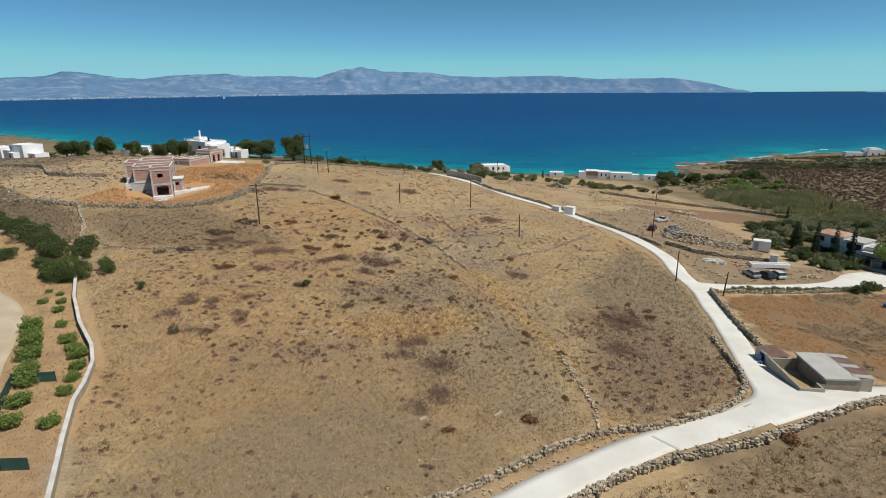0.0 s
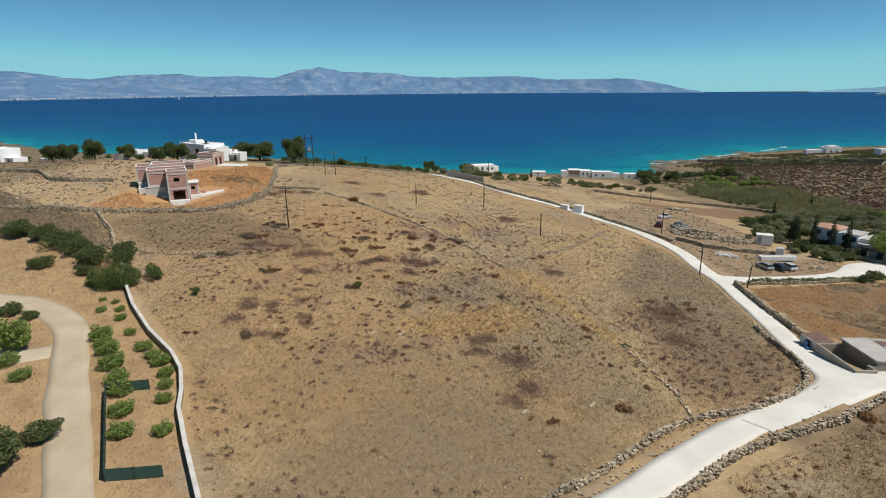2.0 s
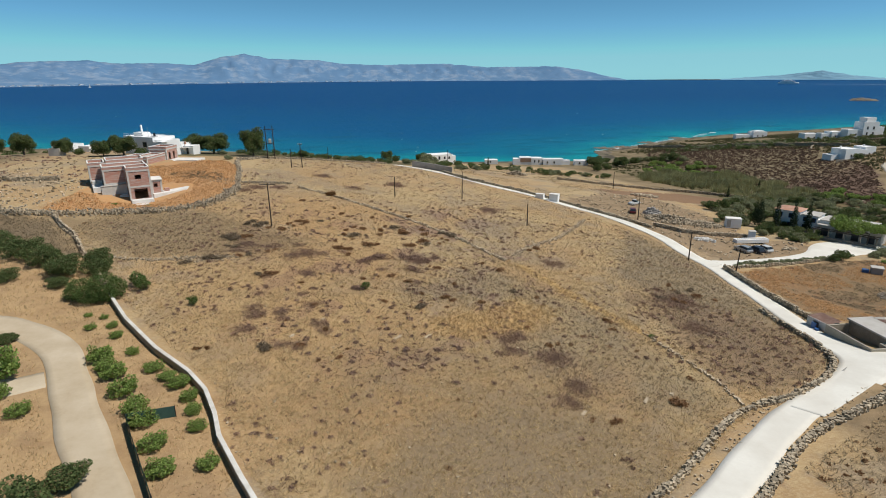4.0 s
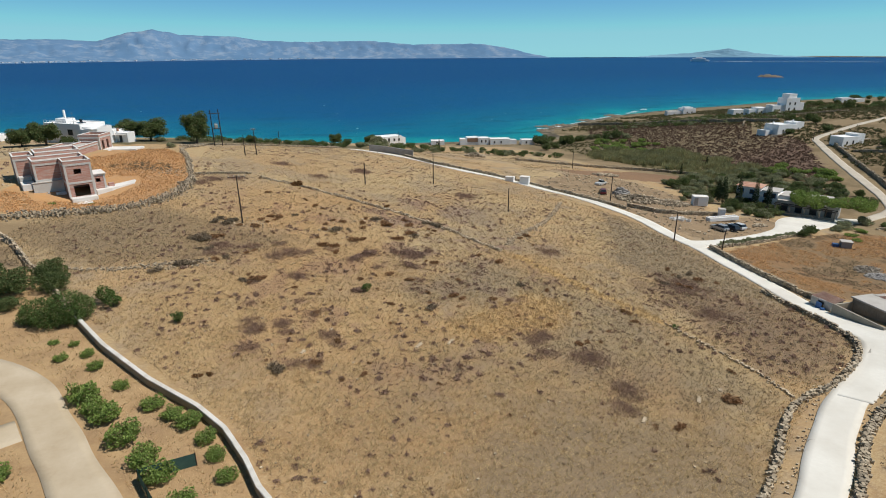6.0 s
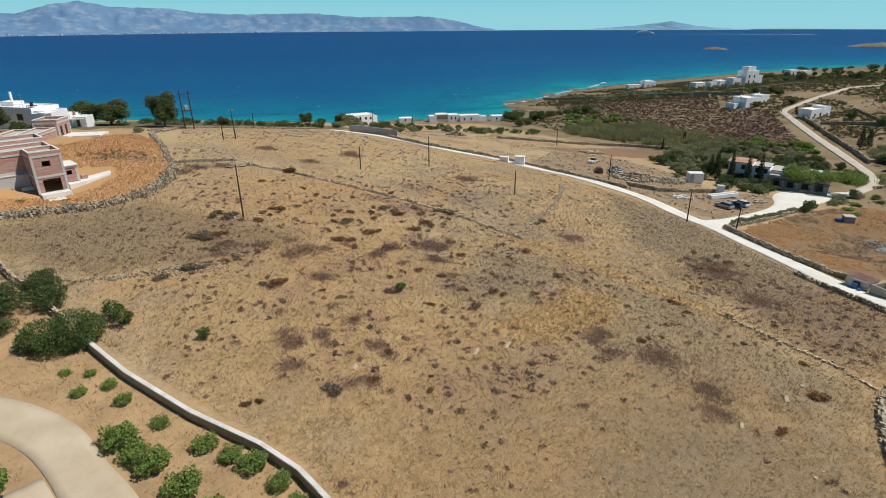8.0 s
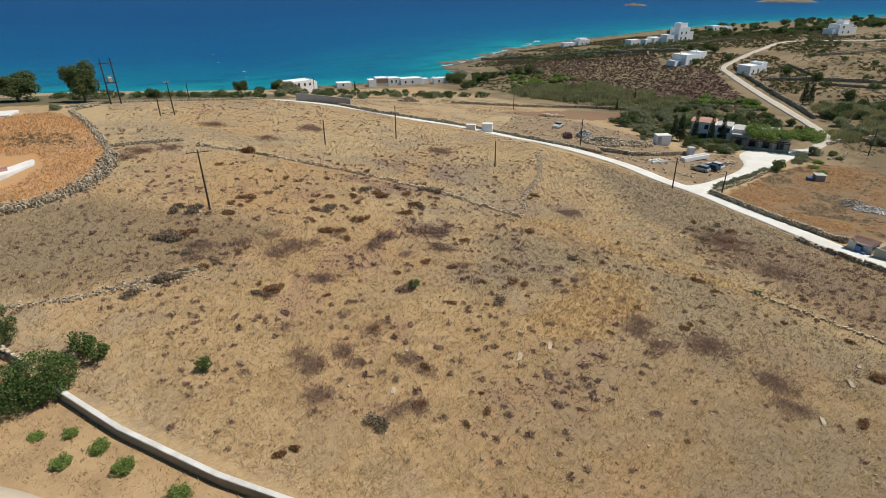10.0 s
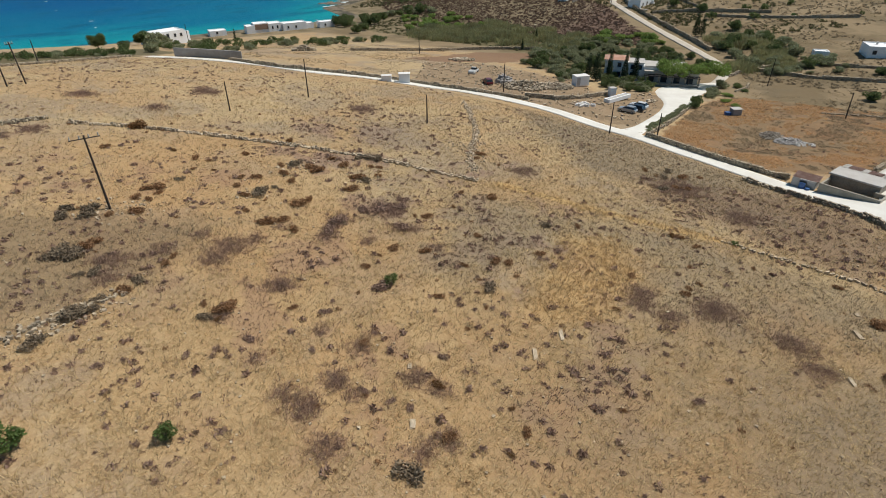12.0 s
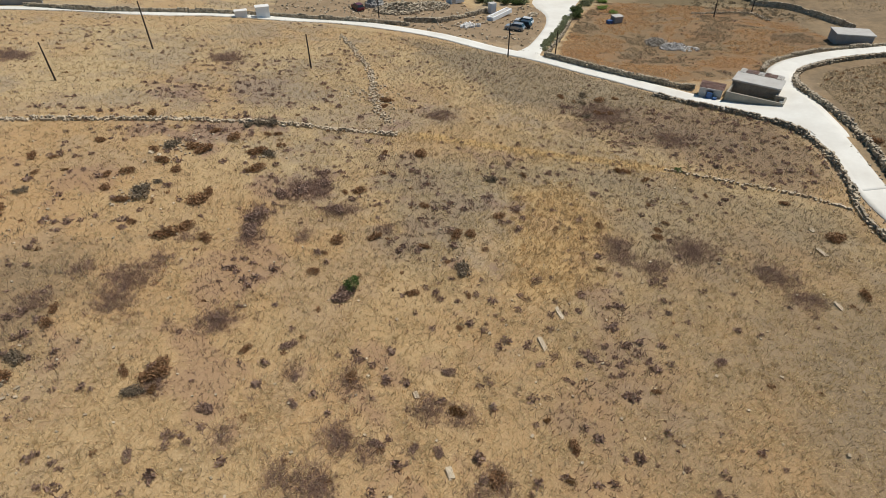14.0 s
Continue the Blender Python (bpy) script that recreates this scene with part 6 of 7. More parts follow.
# villas on the far right slope
white_house("white_villa", 207, 226, 2, [(0, 0, 0, 9, 8, 5.0), (9, 1.2, 0, 14, 8, 4.4), (14, 2.4, 0, 20, 9, 5.3), (-4.5, 3, 0, 0, 8, 2.2)], [(3, 0, 1.4, 0.9, 1.1, "f"), (10, 1.2, 0.4, 0.9, 2.1, "f"), (11.6, 1.2, 0.4, 0.9, 2.1, "f"), (6.5, 0, 1.4, 0.9, 1.1, "f"), (16, 2.4, 1.4, 1.0, 1.2, "f")], "white cubic villa at the edge of the dark heath", extra=(("chimney", ((2, 5, 4.7, 2.5, 5.5, 6.0), (16.5, 6, 5.0, 17, 6.5, 6.2)), M_WHITE), ("garden_wall", ((-7, -2.2, -1.5, 8, -1.9, 0.7),), M_STONE_FACE)), group="white villas on the far slope")
white_house("white_villa", 199.5, 187, 0, [(0, 0, 0, 9, 6, 4.0), (9, 0.5, 0, 13, 6.5, 4.8), (-1.5, -4.5, -1.6, 9, -0.2, 0.3)], [(2, 0, 1, 1, 1.2, "f"), (5.5, 0, 0.4, 1, 2, "f"), (10.5, 0.5, 1.2, 1, 1.2, "f")], "small white villa on a stone terrace", extra=(("stair", tuple((9.2 + 0.35 * i, -1.4, -1.6, 9.55 + 0.35 * i, -0.2, 2.4 - 0.3 * i) for i in range(8)), M_WHITE), ("pergola", ((13.2, 0.8, 2.4, 17, 4.6, 2.55), (16.8, 0.8, -0.5, 17, 1.0, 2.4), (16.8, 4.4, -0.5, 17, 4.6, 2.4)), M_STONE_FACE)), group="white villas on the far slope")
white_house("white_villa", 292, 298, -6, [(0, 0, 0, 10, 8, 9.0), (2, 1, 8.7, 8, 7, 11.6), (10, 0.5, 0, 14, 7, 6.0), (-9, 1, 0, 0, 7, 4.6)], [(2, 0, 1.2, 1.2, 1.8, "f"), (6, 0, 1.2, 1.2, 1.8, "f"), (2, 0, 4.6, 1.2, 1.8, "f"), (6, 0, 4.6, 1.2, 1.8, "f"), (-7.5, 1, 0.8, 1, 1.4, "f"), (-4, 1, 0.8, 1, 1.4, "f")], "tall white villa with balconies near the shore", group="white villas on the far slope")
white_house("white_villa", 278, 306, -6, [(0, 0, 0, 8, 7, 4.4), (8, 1, 0, 13, 7, 3.6), (-6, 1, 0, 0, 6, 3.4)], [(2, 0, 0.9, 1.2, 1.4, "f"), (6, 0, 0.9, 1.2, 1.4, "f"), (9.5, 1, 0.9, 1.2, 1.2, "f")], "low white villa near the shore", group="white villas on the far slope")
white_house("white_villa", 273, 321, -6, [(0, 0, 0, 10, 6, 4.2), (10, 1, 0, 15, 6, 3.2)], [(2, 0, 1, 1.2, 1.2, "f"), (6, 0, 1, 1.2, 1.2, "f")], "white villa among garden trees near the shore", group="white villas on the far slope")
white_house("white_villa", 300, 400, -10, [(0, 0, 0, 11, 9, 4.6), (2, 1, 4.4, 9, 7, 5.6), (-13, 1.5, 0, 0, 6, 2.6)], [(3, 0, 1, 1.2, 1.2, "f"), (7, 0, 1, 1.2, 1.2, "f")], "rounded white villa by the rocky shore", group="white villas on the far slope")
white_house("white_villa", 474, 400, -10, [(0, 0, 0, 14, 8, 4.2), (14, 2, 0, 26, 9, 3.4)], [(3, 0, 0.8, 1.4, 1.6, "f"), (9, 0, 0.8, 1.4, 1.6, "f")], "long low white villa on the headland", group="white villas on the far slope")
white_house("white_villa", 364, 234, -12, [(0, 0, 0, 12, 8, 6.4), (12, 2, 0, 18, 9, 4.2), (-4, 1, 0, 0, 8, 3.6), (5, 2, 6.1, 10, 7, 8.6)], [(3, 0, 1, 1.2, 1.4, "f"), (8, 0, 1, 1.2, 1.4, "f"), (3, 0, 4, 1.2, 1.4, "f")], "two-storey white villa beside the upper lane", group="white villas on the far slope")
white_house("white_house", 164, 90, -62, [(0, 0, 0, 10.5, 8, 3.6)], [(1.2, 0, 1.2, 1.2, 1.3, "f"), (5.6, 0, 1.2, 1.4, 1.1, "f"), (9.0, 0, 0.2, 1.0, 2.1, "f")], "white single-storey house with blue shutters", extra=(("roof_box", ((6.5, 3, 3.3, 7.3, 3.8, 4.3), (3, 5, 3.3, 3.5, 5.5, 4.2)), M_CEMENT_PALE),))
white_house("white_shed", 154.5, 101.5, -60, [(0, 0, 0, 4.0, 3.4, 2.8)], [(0.6, 0, 0.6, 1.2, 1.4, "f")], "small white outbuilding beside the field wall")


# ---- the farm ----
def farm():
    f = thing("farmhouse", 96.7, 125.8, gz(100, 118) - 0.1, -60, "low farmhouse with a shaded terrace under a green vine", "house")
    part("wall_block", boxes((0, 2.4, -1, 14, 8, 2.9)), M_CEMENT_PALE, f)
    part("flat_roof", boxes((-0.2, 2.2, 2.9, 14.2, 8.2, 3.15), bevel=0.03), M_CEMENT_PALE, f)
    part("terrace_wall", boxes((0, -1.6, -1, 14, -1.3, 0.9)), M_STONE_FACE, f)
    for i in range(5):
        part("pillar", boxes((0.1 + 3.4 * i, -1.3, -0.5, 0.45 + 3.4 * i, -0.95, 2.6)), M_STONE_FACE, f)
    part("pergola_beam", boxes((-0.2, -1.4, 2.6, 14.2, -1.1, 2.8), (-0.2, 0.4, 2.6, 14.2, 0.6, 2.8)), M_WOOD, f)
    for i in range(4):
        part("dark_window", boxes((1.0 + 3.4 * i, 2.32, 0.3, 2.6 + 3.4 * i, 2.38, 2.3)), M_GLASS, f)
    part("main_block", boxes((-11.0, 3.4, -1, -5.0, 9, 5.4)), M_WHITE, f, "white two-storey block")
    bm = bmesh.new()
    low, high = [bm.verts.new(p) for p in ((-11.4, 3.0, 5.4), (-4.6, 3.0, 5.4), (-4.6, 9.4, 5.4), (-11.4, 9.4, 5.4))], [bm.verts.new(p) for p in ((-9.0, 6.2, 6.2), (-7.0, 6.2, 6.2))]
    for q in ((low[0], low[1], high[1], high[0]), (low[2], low[3], high[0], high[1]), (low[1], low[2], high[1]), (low[3], low[0], high[0]), (low[3], low[2], low[1], low[0])):
        bm.faces.new(q)
    part("tiled_roof", bm, M_REDTILE, f, "faded red tiled roof")
    part("middle_block", boxes((-4.98, 3.5, -1, -0.52, 9.2, 4.7)), M_WHITE, f)
    part("middle_roof", boxes((-4.55, 3.3, 4.7, -0.3, 9.4, 4.92), bevel=0.03), M_CEMENT_PALE, f, "pale flat cement roof")
    part("side_block", boxes((-0.5, 4.0, -1, 5.2, 10.5, 3.9)), M_WHITE, f)
    part("side_roof", boxes((-0.15, 3.8, 3.9, 5.4, 10.7, 4.15), bevel=0.03), M_CEMENT_PALE, f, "pale flat cement roof")
    part("roof_slab", boxes((5.3, 8.3, -1, 11.4, 13.6, 3.6), bevel=0.03), M_CEMENT_PALE, f)
    for x, z in ((-10.2, 0.9), (-7.6, 0.9), (-4.0, 0.9), (-10.2, 3.4), (-7.6, 3.4), (-4.0, 3.0), (-2.0, 3.0)):
        windowed(f, x, 3.4 if x < -5 else 3.5, z, 1.1, 1.3, "f", True)
    return f


farm()


def barn():
    b = thing("barn", 42.7, 67.2, 16.55, -94.5, "roofless concrete cistern and flat-roofed barn at the road fork", "barn")
    part("front_wall", boxes((0, 0, -1, 8.0, 0.28, 1.9), bevel=0.03), M_BARN, b, "stained cement front wall")
    part("side_wall", boxes((0, 0.28, -1, 0.28, 3.6, 1.85), bevel=0.03), M_BARN, b)
    part("side_wall", boxes((7.72, 0.28, -1, 8.0, 2.6, 1.85), (6.42, 2.6, -1, 8.0, 2.88, 1.85), (6.42, 2.88, -1, 6.7, 3.6, 1.85), bevel=0.03), M_BARN, b)
    part("inner_floor", boxes((0.28, 0.28, -1, 7.72, 2.6, 0.35), (0.28, 2.6, -1, 6.42, 3.6, 0.35)), M_TRACK, b)
    # Darker material than the other walls: it paints in the shade below the slab.
    part("store_wall", boxes((0, 3.62, -1, 6.7, 3.9, 2.4), (0, 3.9, -1, 0.28, 7.6, 2.4), (6.42, 3.9, -1, 6.7, 7.6, 2.4), (0.28, 7.3, -1, 6.42, 7.6, 2.4)), M_STONE_FACE, b, "dark brown store wall, shade of the roof slab in its colour")
    part("roof_slab", boxes((-0.15, 3.35, 2.4, 6.85, 7.4, 2.65), bevel=0.03), M_CEMENT_PALE, b, "pale cement roof slab")
    part("back_wall", boxes((0.1, 7.62, -1, 6.4, 9.2, 2.45)), M_BARN, b)
    for i in range(7):
        part("corrugated_sheet", corrugated(0.1 + 0.9 * i, 7.0 + 0.1 * (i % 3), 0.95 + 0.9 * i, 9.4 - 0.15 * (i % 2), 2.68, 2.5), M_RUSTMETAL if i % 3 else M_WHITE_ROUGH, b, "rusty corrugated sheet" if i % 3 else "pale corrugated sheet")
    s = thing("small_shed", 43.2, 71.9, 16.2, -88, "small cement shed with a blue door and rusty sheet roof", "shed")
    part("wall", boxes((0.9, 0, -1, 1.15, 2.4, 1.9), (3.95, 0, -1, 4.2, 2.4, 1.9), (1.15, 2.15, -1, 3.95, 2.4, 1.9), (3.0, 0, -1, 3.95, 0.25, 1.9), (1.15, 0, -1, 2.0, 0.25, 1.9), (2.0, 0, 1.65, 3.0, 0.25, 1.9)), M_CEMENT_PALE, s)
    part("blue_door", boxes((2.1, -0.45, 0, 2.95, -0.3, 1.5), bevel=0.03), M_BLUE, s, "blue painted door leaning open")
    part("barrel", rod(bmesh.new(), (3.4, -0.6, 0), (3.4, -0.6, 0.95), 0.32, 0.32, 14), M_BLUE, s, "blue plastic barrel")
    for i in range(3):
        part("corrugated_sheet", corrugated(0.8 + 1.2 * i, 0.1 + 0.1 * (i % 2), 2.0 + 1.2 * i, 2.6, 1.92, 2.1), M_RUSTMETAL, s, "rusty corrugated sheet")
    return b


def corrugated(x0, y0, x1, y1, z0, z1):
    """A thin wavy sheet that slopes from z0 at y0 to z1 at y1."""
    bm = bmesh.new()
    n = 16
    rows = []
    for j, (y, z) in enumerate(((y0, z0), (y1, z1))):
        rows.append([bm.verts.new((x0 + (x1 - x0) * i / n, y, z + 0.05 * (i % 2))) for i in range(n + 1)])
    for i in range(n):
        bm.faces.new((rows[0][i], rows[0][i + 1], rows[1][i + 1], rows[1][i]))
    bmesh.ops.solidify(bm, geom=bm.faces[:], thickness=0.02)
    return bm


barn()
wall_mat_thing = thing("retaining_wall", 0, 0, 0, 0, "long grey rendered retaining wall beside the upper road", "wall", kind="structure")
wl_line = smooth_line([(-1.5, 204), (3.5, 199.5), (8.5, 193), (10.5, 191)], 1.0)
bm = bmesh.new()
for a, b in zip(wl_line[:-1], wl_line[1:]):
    d = (b - a) / np.hypot(*(b - a))
    n = np.array((-d[1], d[0])) * -0.2
    off = np.array((2.7, 1.8))
    z0, z1 = gz(*a), gz(*b)
    top = 1.7
    q = [bm.verts.new((*(p + off + s * n), z)) for p, zb in ((a, z0), (b, z1)) for s in (-1, 1) for z in (zb - 0.8, zb + top)]
    for f in ((0, 1, 5, 4), (2, 6, 7, 3), (1, 3, 7, 5), (0, 4, 6, 2), (0, 2, 3, 1), (4, 5, 7, 6)):
        bm.faces.new([q[k] for k in f])
bmesh.ops.remove_doubles(bm, verts=bm.verts[:], dist=0.001)
part("wall_run", bm, M_CEMENT, wall_mat_thing)


def block_thing(name, x, y, rz, rows, label, category, z=None):
    """A thing of several bevelled parts: (part, boxes, material)."""
    t = thing(name, x, y, gz(x, y) if z is None else z, rz, label, category)
    for nm, bx, m in rows:
        part(nm, boxes(*bx, bevel=0.03), m, t)
    return t


block_thing("white_cabin", 34.2, 155.6, -40, [("body", ((0, 0, -0.3, 2.6, 1.7, 1.9),), M_WHITE), ("roof_slab", ((-0.1, -0.1, 1.9, 2.7, 1.8, 2.02),), M_WHITE_ROUGH)], "small white pump cabin beside the road", "cabin")
block_thing("white_cabin", 31.0, 158.3, -40, [("body", ((0, 0, -0.3, 2.4, 1.3, 1.1),), M_WHITE), ("roof_slab", ((-0.08, -0.08, 1.1, 2.48, 1.38, 1.2),), M_WHITE_ROUGH)], "low white meter box beside the road", "cabin")
block_thing("container", 77.0, 134.5, -28, [("body", ((0, 0, 0, 3.8, 2.5, 2.5),), M_WHITE), ("door_panel", ((0.2, -0.05, 0.2, 1.2, -0.01, 2.3),), M_CEMENT_PALE), ("roof", ((-0.05, -0.05, 2.5, 3.85, 2.55, 2.6),), M_WHITE_ROUGH)], "white box container beside the trees", "container")
block_thing("kiosk", 74.5, 122.5, -30, [("body", ((0, 0, 0, 1.5, 1.4, 2.1),), M_WHITE), ("roof", ((-0.1, -0.1, 2.1, 1.6, 1.5, 2.2),), M_CEMENT_PALE)], "small white cabin beside the parking place", "cabin")
block_thing("trough", 68.5, 119.0, -6, [("long_side", ((0, 0, -0.1, 8.2, 0.3, 0.8), (0, 1.4, -0.1, 8.2, 1.7, 0.8)), M_WHITE), ("end_side", ((0, 0.3, -0.1, 0.3, 1.4, 0.8), (7.9, 0.3, -0.1, 8.2, 1.4, 0.8)), M_WHITE), ("cover", ((0.3, 0.3, 0.5, 7.9, 1.4, 0.66),), M_CEMENT_PALE)], "long white masonry trough beside the parking place", "trough")
block_thing("well_house", 82, 95.4, -40, [("body", ((0, 0, -0.2, 2.0, 1.8, 1.3),), M_CEMENT), ("roof_slab", ((-0.15, -0.15, 1.3, 2.15, 1.95, 1.45),), M_CEMENT_PALE), ("blue_tank", ((-1.5, 0.2, 0, -0.3, 1.2, 0.7),), M_BLUE)], "small grey well house with a blue tank", "hut")
block_thing("grey_shed", 85.8, 47.0, -72, [("body", ((-6.5, 0, -0.5, 0, 4, 1.5),), M_CEMENT), ("roof_slab", ((-6.7, -0.2, 1.5, 0.2, 4.2, 1.7),), M_CEMENT_PALE)], "low grey shed with a flat stone roof", "shed")
for i, (x, y, m) in enumerate(((61, 120.3, "M"), (62.5, 119.6, "M"))):
    ring = bmesh.new()
    bmesh.ops.create_cone(ring, cap_ends=False, segments=18, radius1=0.6, radius2=0.6, depth=0.5, matrix=Matrix.Translation((0, 0, 0.25)))
    bmesh.ops.solidify(ring, geom=ring.faces[:], thickness=0.12)
    t = thing("concrete_ring", x, y, gz(x, y), 0, "pale concrete well ring lying beside the debris", "concrete ring", "concrete rings")
    part("ring", ring, M_WHITE_ROUGH, t)


# ---- vehicles ----
def car(x, y, rz, paint, label, kind="hatch"):
    c = thing("car", x, y, gz(x, y) + 0.02, rz, label, "car", "parked cars")
    bm = bmesh.new()
    prof = [(-2.05, 0.35), (-2.1, 0.7), (-1.95, 0.95), (-0.95, 1.02), (-0.9, 1.0), (1.1, 1.0), (2.0, 0.85), (2.1, 0.6), (2.05, 0.35)]
    left, right = [bm.verts.new((a, -0.85, z)) for a, z in prof], [bm.verts.new((a, 0.85, z)) for a, z in prof]
    bm.faces.new(left)
    bm.faces.new(right[::-1])
    for i in range(len(prof)):
        j = (i + 1) % len(prof)
        bm.faces.new((left[i], right[i], right[j], left[j]))
    bmesh.ops.recalc_face_normals(bm, faces=bm.faces[:])
    bmesh.ops.bevel(bm, geom=bm.edges[:], offset=0.05, segments=2, affect="EDGES")
    part("body", bm, paint, c)
    cab = [(-1.9, 0.96), (-1.6, 1.45), (0.2, 1.48), (1.05, 0.98)] if kind == "hatch" else [(-0.2, 0.98), (-0.1, 1.55), (0.6, 1.55), (1.15, 0.98)]
    for nm, mt, s, dz in (("glasshouse", M_GLASS, 0.76, 0.0), ("roof_panel", paint, 0.74, 0.03)):
        bm = bmesh.new()
        if nm == "roof_panel":
            box(bm, cab[1][0], -0.66, cab[1][1] - 0.01, cab[2][0], 0.66, cab[1][1] + 0.06, bevel=0.03)
        else:
            vv = [[bm.verts.new((a, sg * (s if k in (0, 3) else s - 0.12), z)) for k, (a, z) in enumerate(cab)] for sg in (-1, 1)]
            bm.faces.new(vv[0])
            bm.faces.new(vv[1][::-1])
            for i in range(4):
                j = (i + 1) % 4
                bm.faces.new((vv[0][i], vv[1][i], vv[1][j], vv[0][j]))
            bmesh.ops.recalc_face_normals(bm, faces=bm.faces[:])
        part(nm, bm, mt, c)
    for wx in (-1.3, 1.3):
        for wy in (-0.8, 0.8):
            w = part("wheel", rod(bmesh.new(), (wx, wy - 0.1, 0.32), (wx, wy + 0.1, 0.32), 0.32, 0.32, 14), M_DARK, c)
            part("rim", rod(bmesh.new(), (wx, wy - 0.11, 0.32), (wx, wy + 0.11, 0.32), 0.18, 0.18, 10), M_METAL, w)
    for sy in (-0.6, 0.6):
        part("headlight", boxes((2.02, sy - 0.15, 0.62, 2.1, sy + 0.15, 0.76)), M_METAL, c)
    return c


car(64.6, 111.9, 96, M_PAINT_SILVER, "silver hatchback parked on bare earth")
car(67.5, 111.6, 97, M_PAINT_DARK, "dark blue hatchback parked between two cars")
car(70.4, 112.4, 94, M_PAINT_WHITE, "pale silver hatchback parked on bare earth")
car(63.2, 158.8, 25, M_PAINT_WHITE, "white pickup parked in the sandy yard", "pickup")
car(56.4, 147.2, 60, M_PAINT_RED, "dark red hatchback parked beside stones")


# ---- transformer poles ----
tw = thing("transformer_pole", -46.2, 192.2, gz(-46.2, 192.2), 12, "twin wooden poles carrying a grey transformer", "utility pole")
for sx in (-1.1, 1.1):
    part("shaft", rod(bmesh.new(), (sx, 0, -0.5), (sx - 0.15, 0, 10.4), 0.18, 0.12), M_WOOD, tw)
part("crossarm", boxes((-1.7, -0.08, 9.2, 1.5, 0.08, 9.38)), M_WOOD, tw)
part("platform", boxes((-1.3, -0.5, 4.9, 1.1, 0.5, 5.05)), M_WOOD, tw)
part("transformer", boxes((-0.5, -0.4, 5.06, 0.4, 0.4, 6.2), bevel=0.06), M_METAL, tw, "grey transformer box")
for sx in (-0.3, 0, 0.3):
    part("insulator", rod(bmesh.new(), (sx - 0.05, 0, 6.2), (sx - 0.05, 0, 6.6), 0.06, 0.04, 8), M_CEMENT_PALE, tw)


# ---- orchard ----
vine = plant("orchard_shrub", -53.6, 67.1, lobes_round(np.random.default_rng(3), 18, 2.8, 1.9, 0.05), 420, 0.19, M_VINE, "leafy green fruit shrub in the orchard row", "shrub", 0.05, 61, group="orchard shrubs")
scatter_copies(vine, [(-51.2, 63.6, 1.0, 0.9), (-49, 60.1, 1.0, 1), (-47, 57, 0.9, 0.9), (-45.7, 54.8, 0.9, 0.9), (-57.4, 75, 0.5, 0.8), (-56.8, 77.8, 0.4, 0.8), (-53.7, 72.6, 0.55, 0.9), (-55, 75.4, 0.5, 0.8), (-50.7, 68.6, 0.55, 0.8), (-47.4, 64.7, 0.75, 0.8), (-45.6, 62.8, 0.7, 0.8), (-44.1, 61.2, 0.85, 0.8), (-42.4, 58.6, 0.65, 0.9), (-41.5, 56.2, 0.6, 0.9), (-40.6, 53.4, 0.6, 0.9), (-38.6, 47.8, 0.7, 0.9), (-42.3, 47.4, 0.9, 0.8), (-43.8, 51, 0.9, 0.8), (-52.4, 65.3, 0.8, 0.9), (-58.9, 78.6, 0.4, 0.6)])
scatter_copies(vine, [(-62.1, 63.7, 1.5, 1.5), (-57.4, 57.5, 0.8, 0.8), (-60.7, 60.6, 0.9, 0.8), (-62.5, 58, 0.8, 0.9)])
garden_tree = plant("garden_tree", -50.6, 42.5, lobes_round(np.random.default_rng(8), 10, 5.5, 3.6, 0.2), 380, 0.24, M_TREE, "dense dark garden tree beside the track", "tree", 0.18, 63, group="trees beside the track")
scatter_copies(garden_tree, [(-68.3, 73.3, 0.65, 0.7), (-65, 72.2, 0.45, 0.8), (-54, 39, 1.1, 1), (-70.5, 65.5, 0.8, 0.8), (-49.3, 46.8, 0.7, 0.8)])


def net_fence():
    f = thing("shade_net_fence", 0, 0, 0, 0, "dark green shade net fence round the vegetable bed", "fence")
    ring = [(-43.0, 55.6), (-47.1, 54.7), (-45.4, 51.0), (-43.0, 46.0), (-40.6, 40.9), (-36.0, 41.4)]
    for a, b in zip(ring[:-1], ring[1:]):
        n = max(1, int(math.hypot(b[0] - a[0], b[1] - a[1]) / 2))
        for i in range(n):
            p = (a[0] + (b[0] - a[0]) * i / n, a[1] + (b[1] - a[1]) * i / n)
            q = (a[0] + (b[0] - a[0]) * (i + 1) / n, a[1] + (b[1] - a[1]) * (i + 1) / n)
            part("post", rod(bmesh.new(), (*p, gz(*p) - 0.2), (*p, gz(*p) + 1.3), 0.04, sides=6), M_WOOD, f)
            bm = bmesh.new()
            v = [bm.verts.new((*r, gz(*r) + h)) for r, h in ((p, 0.05), (q, 0.05), (q, 1.25), (p, 1.25))]
            bm.faces.new(v)
            bmesh.ops.solidify(bm, geom=bm.faces[:], thickness=0.02)
            part("net_panel", bm, M_NET, f)
    return f


net_fence()

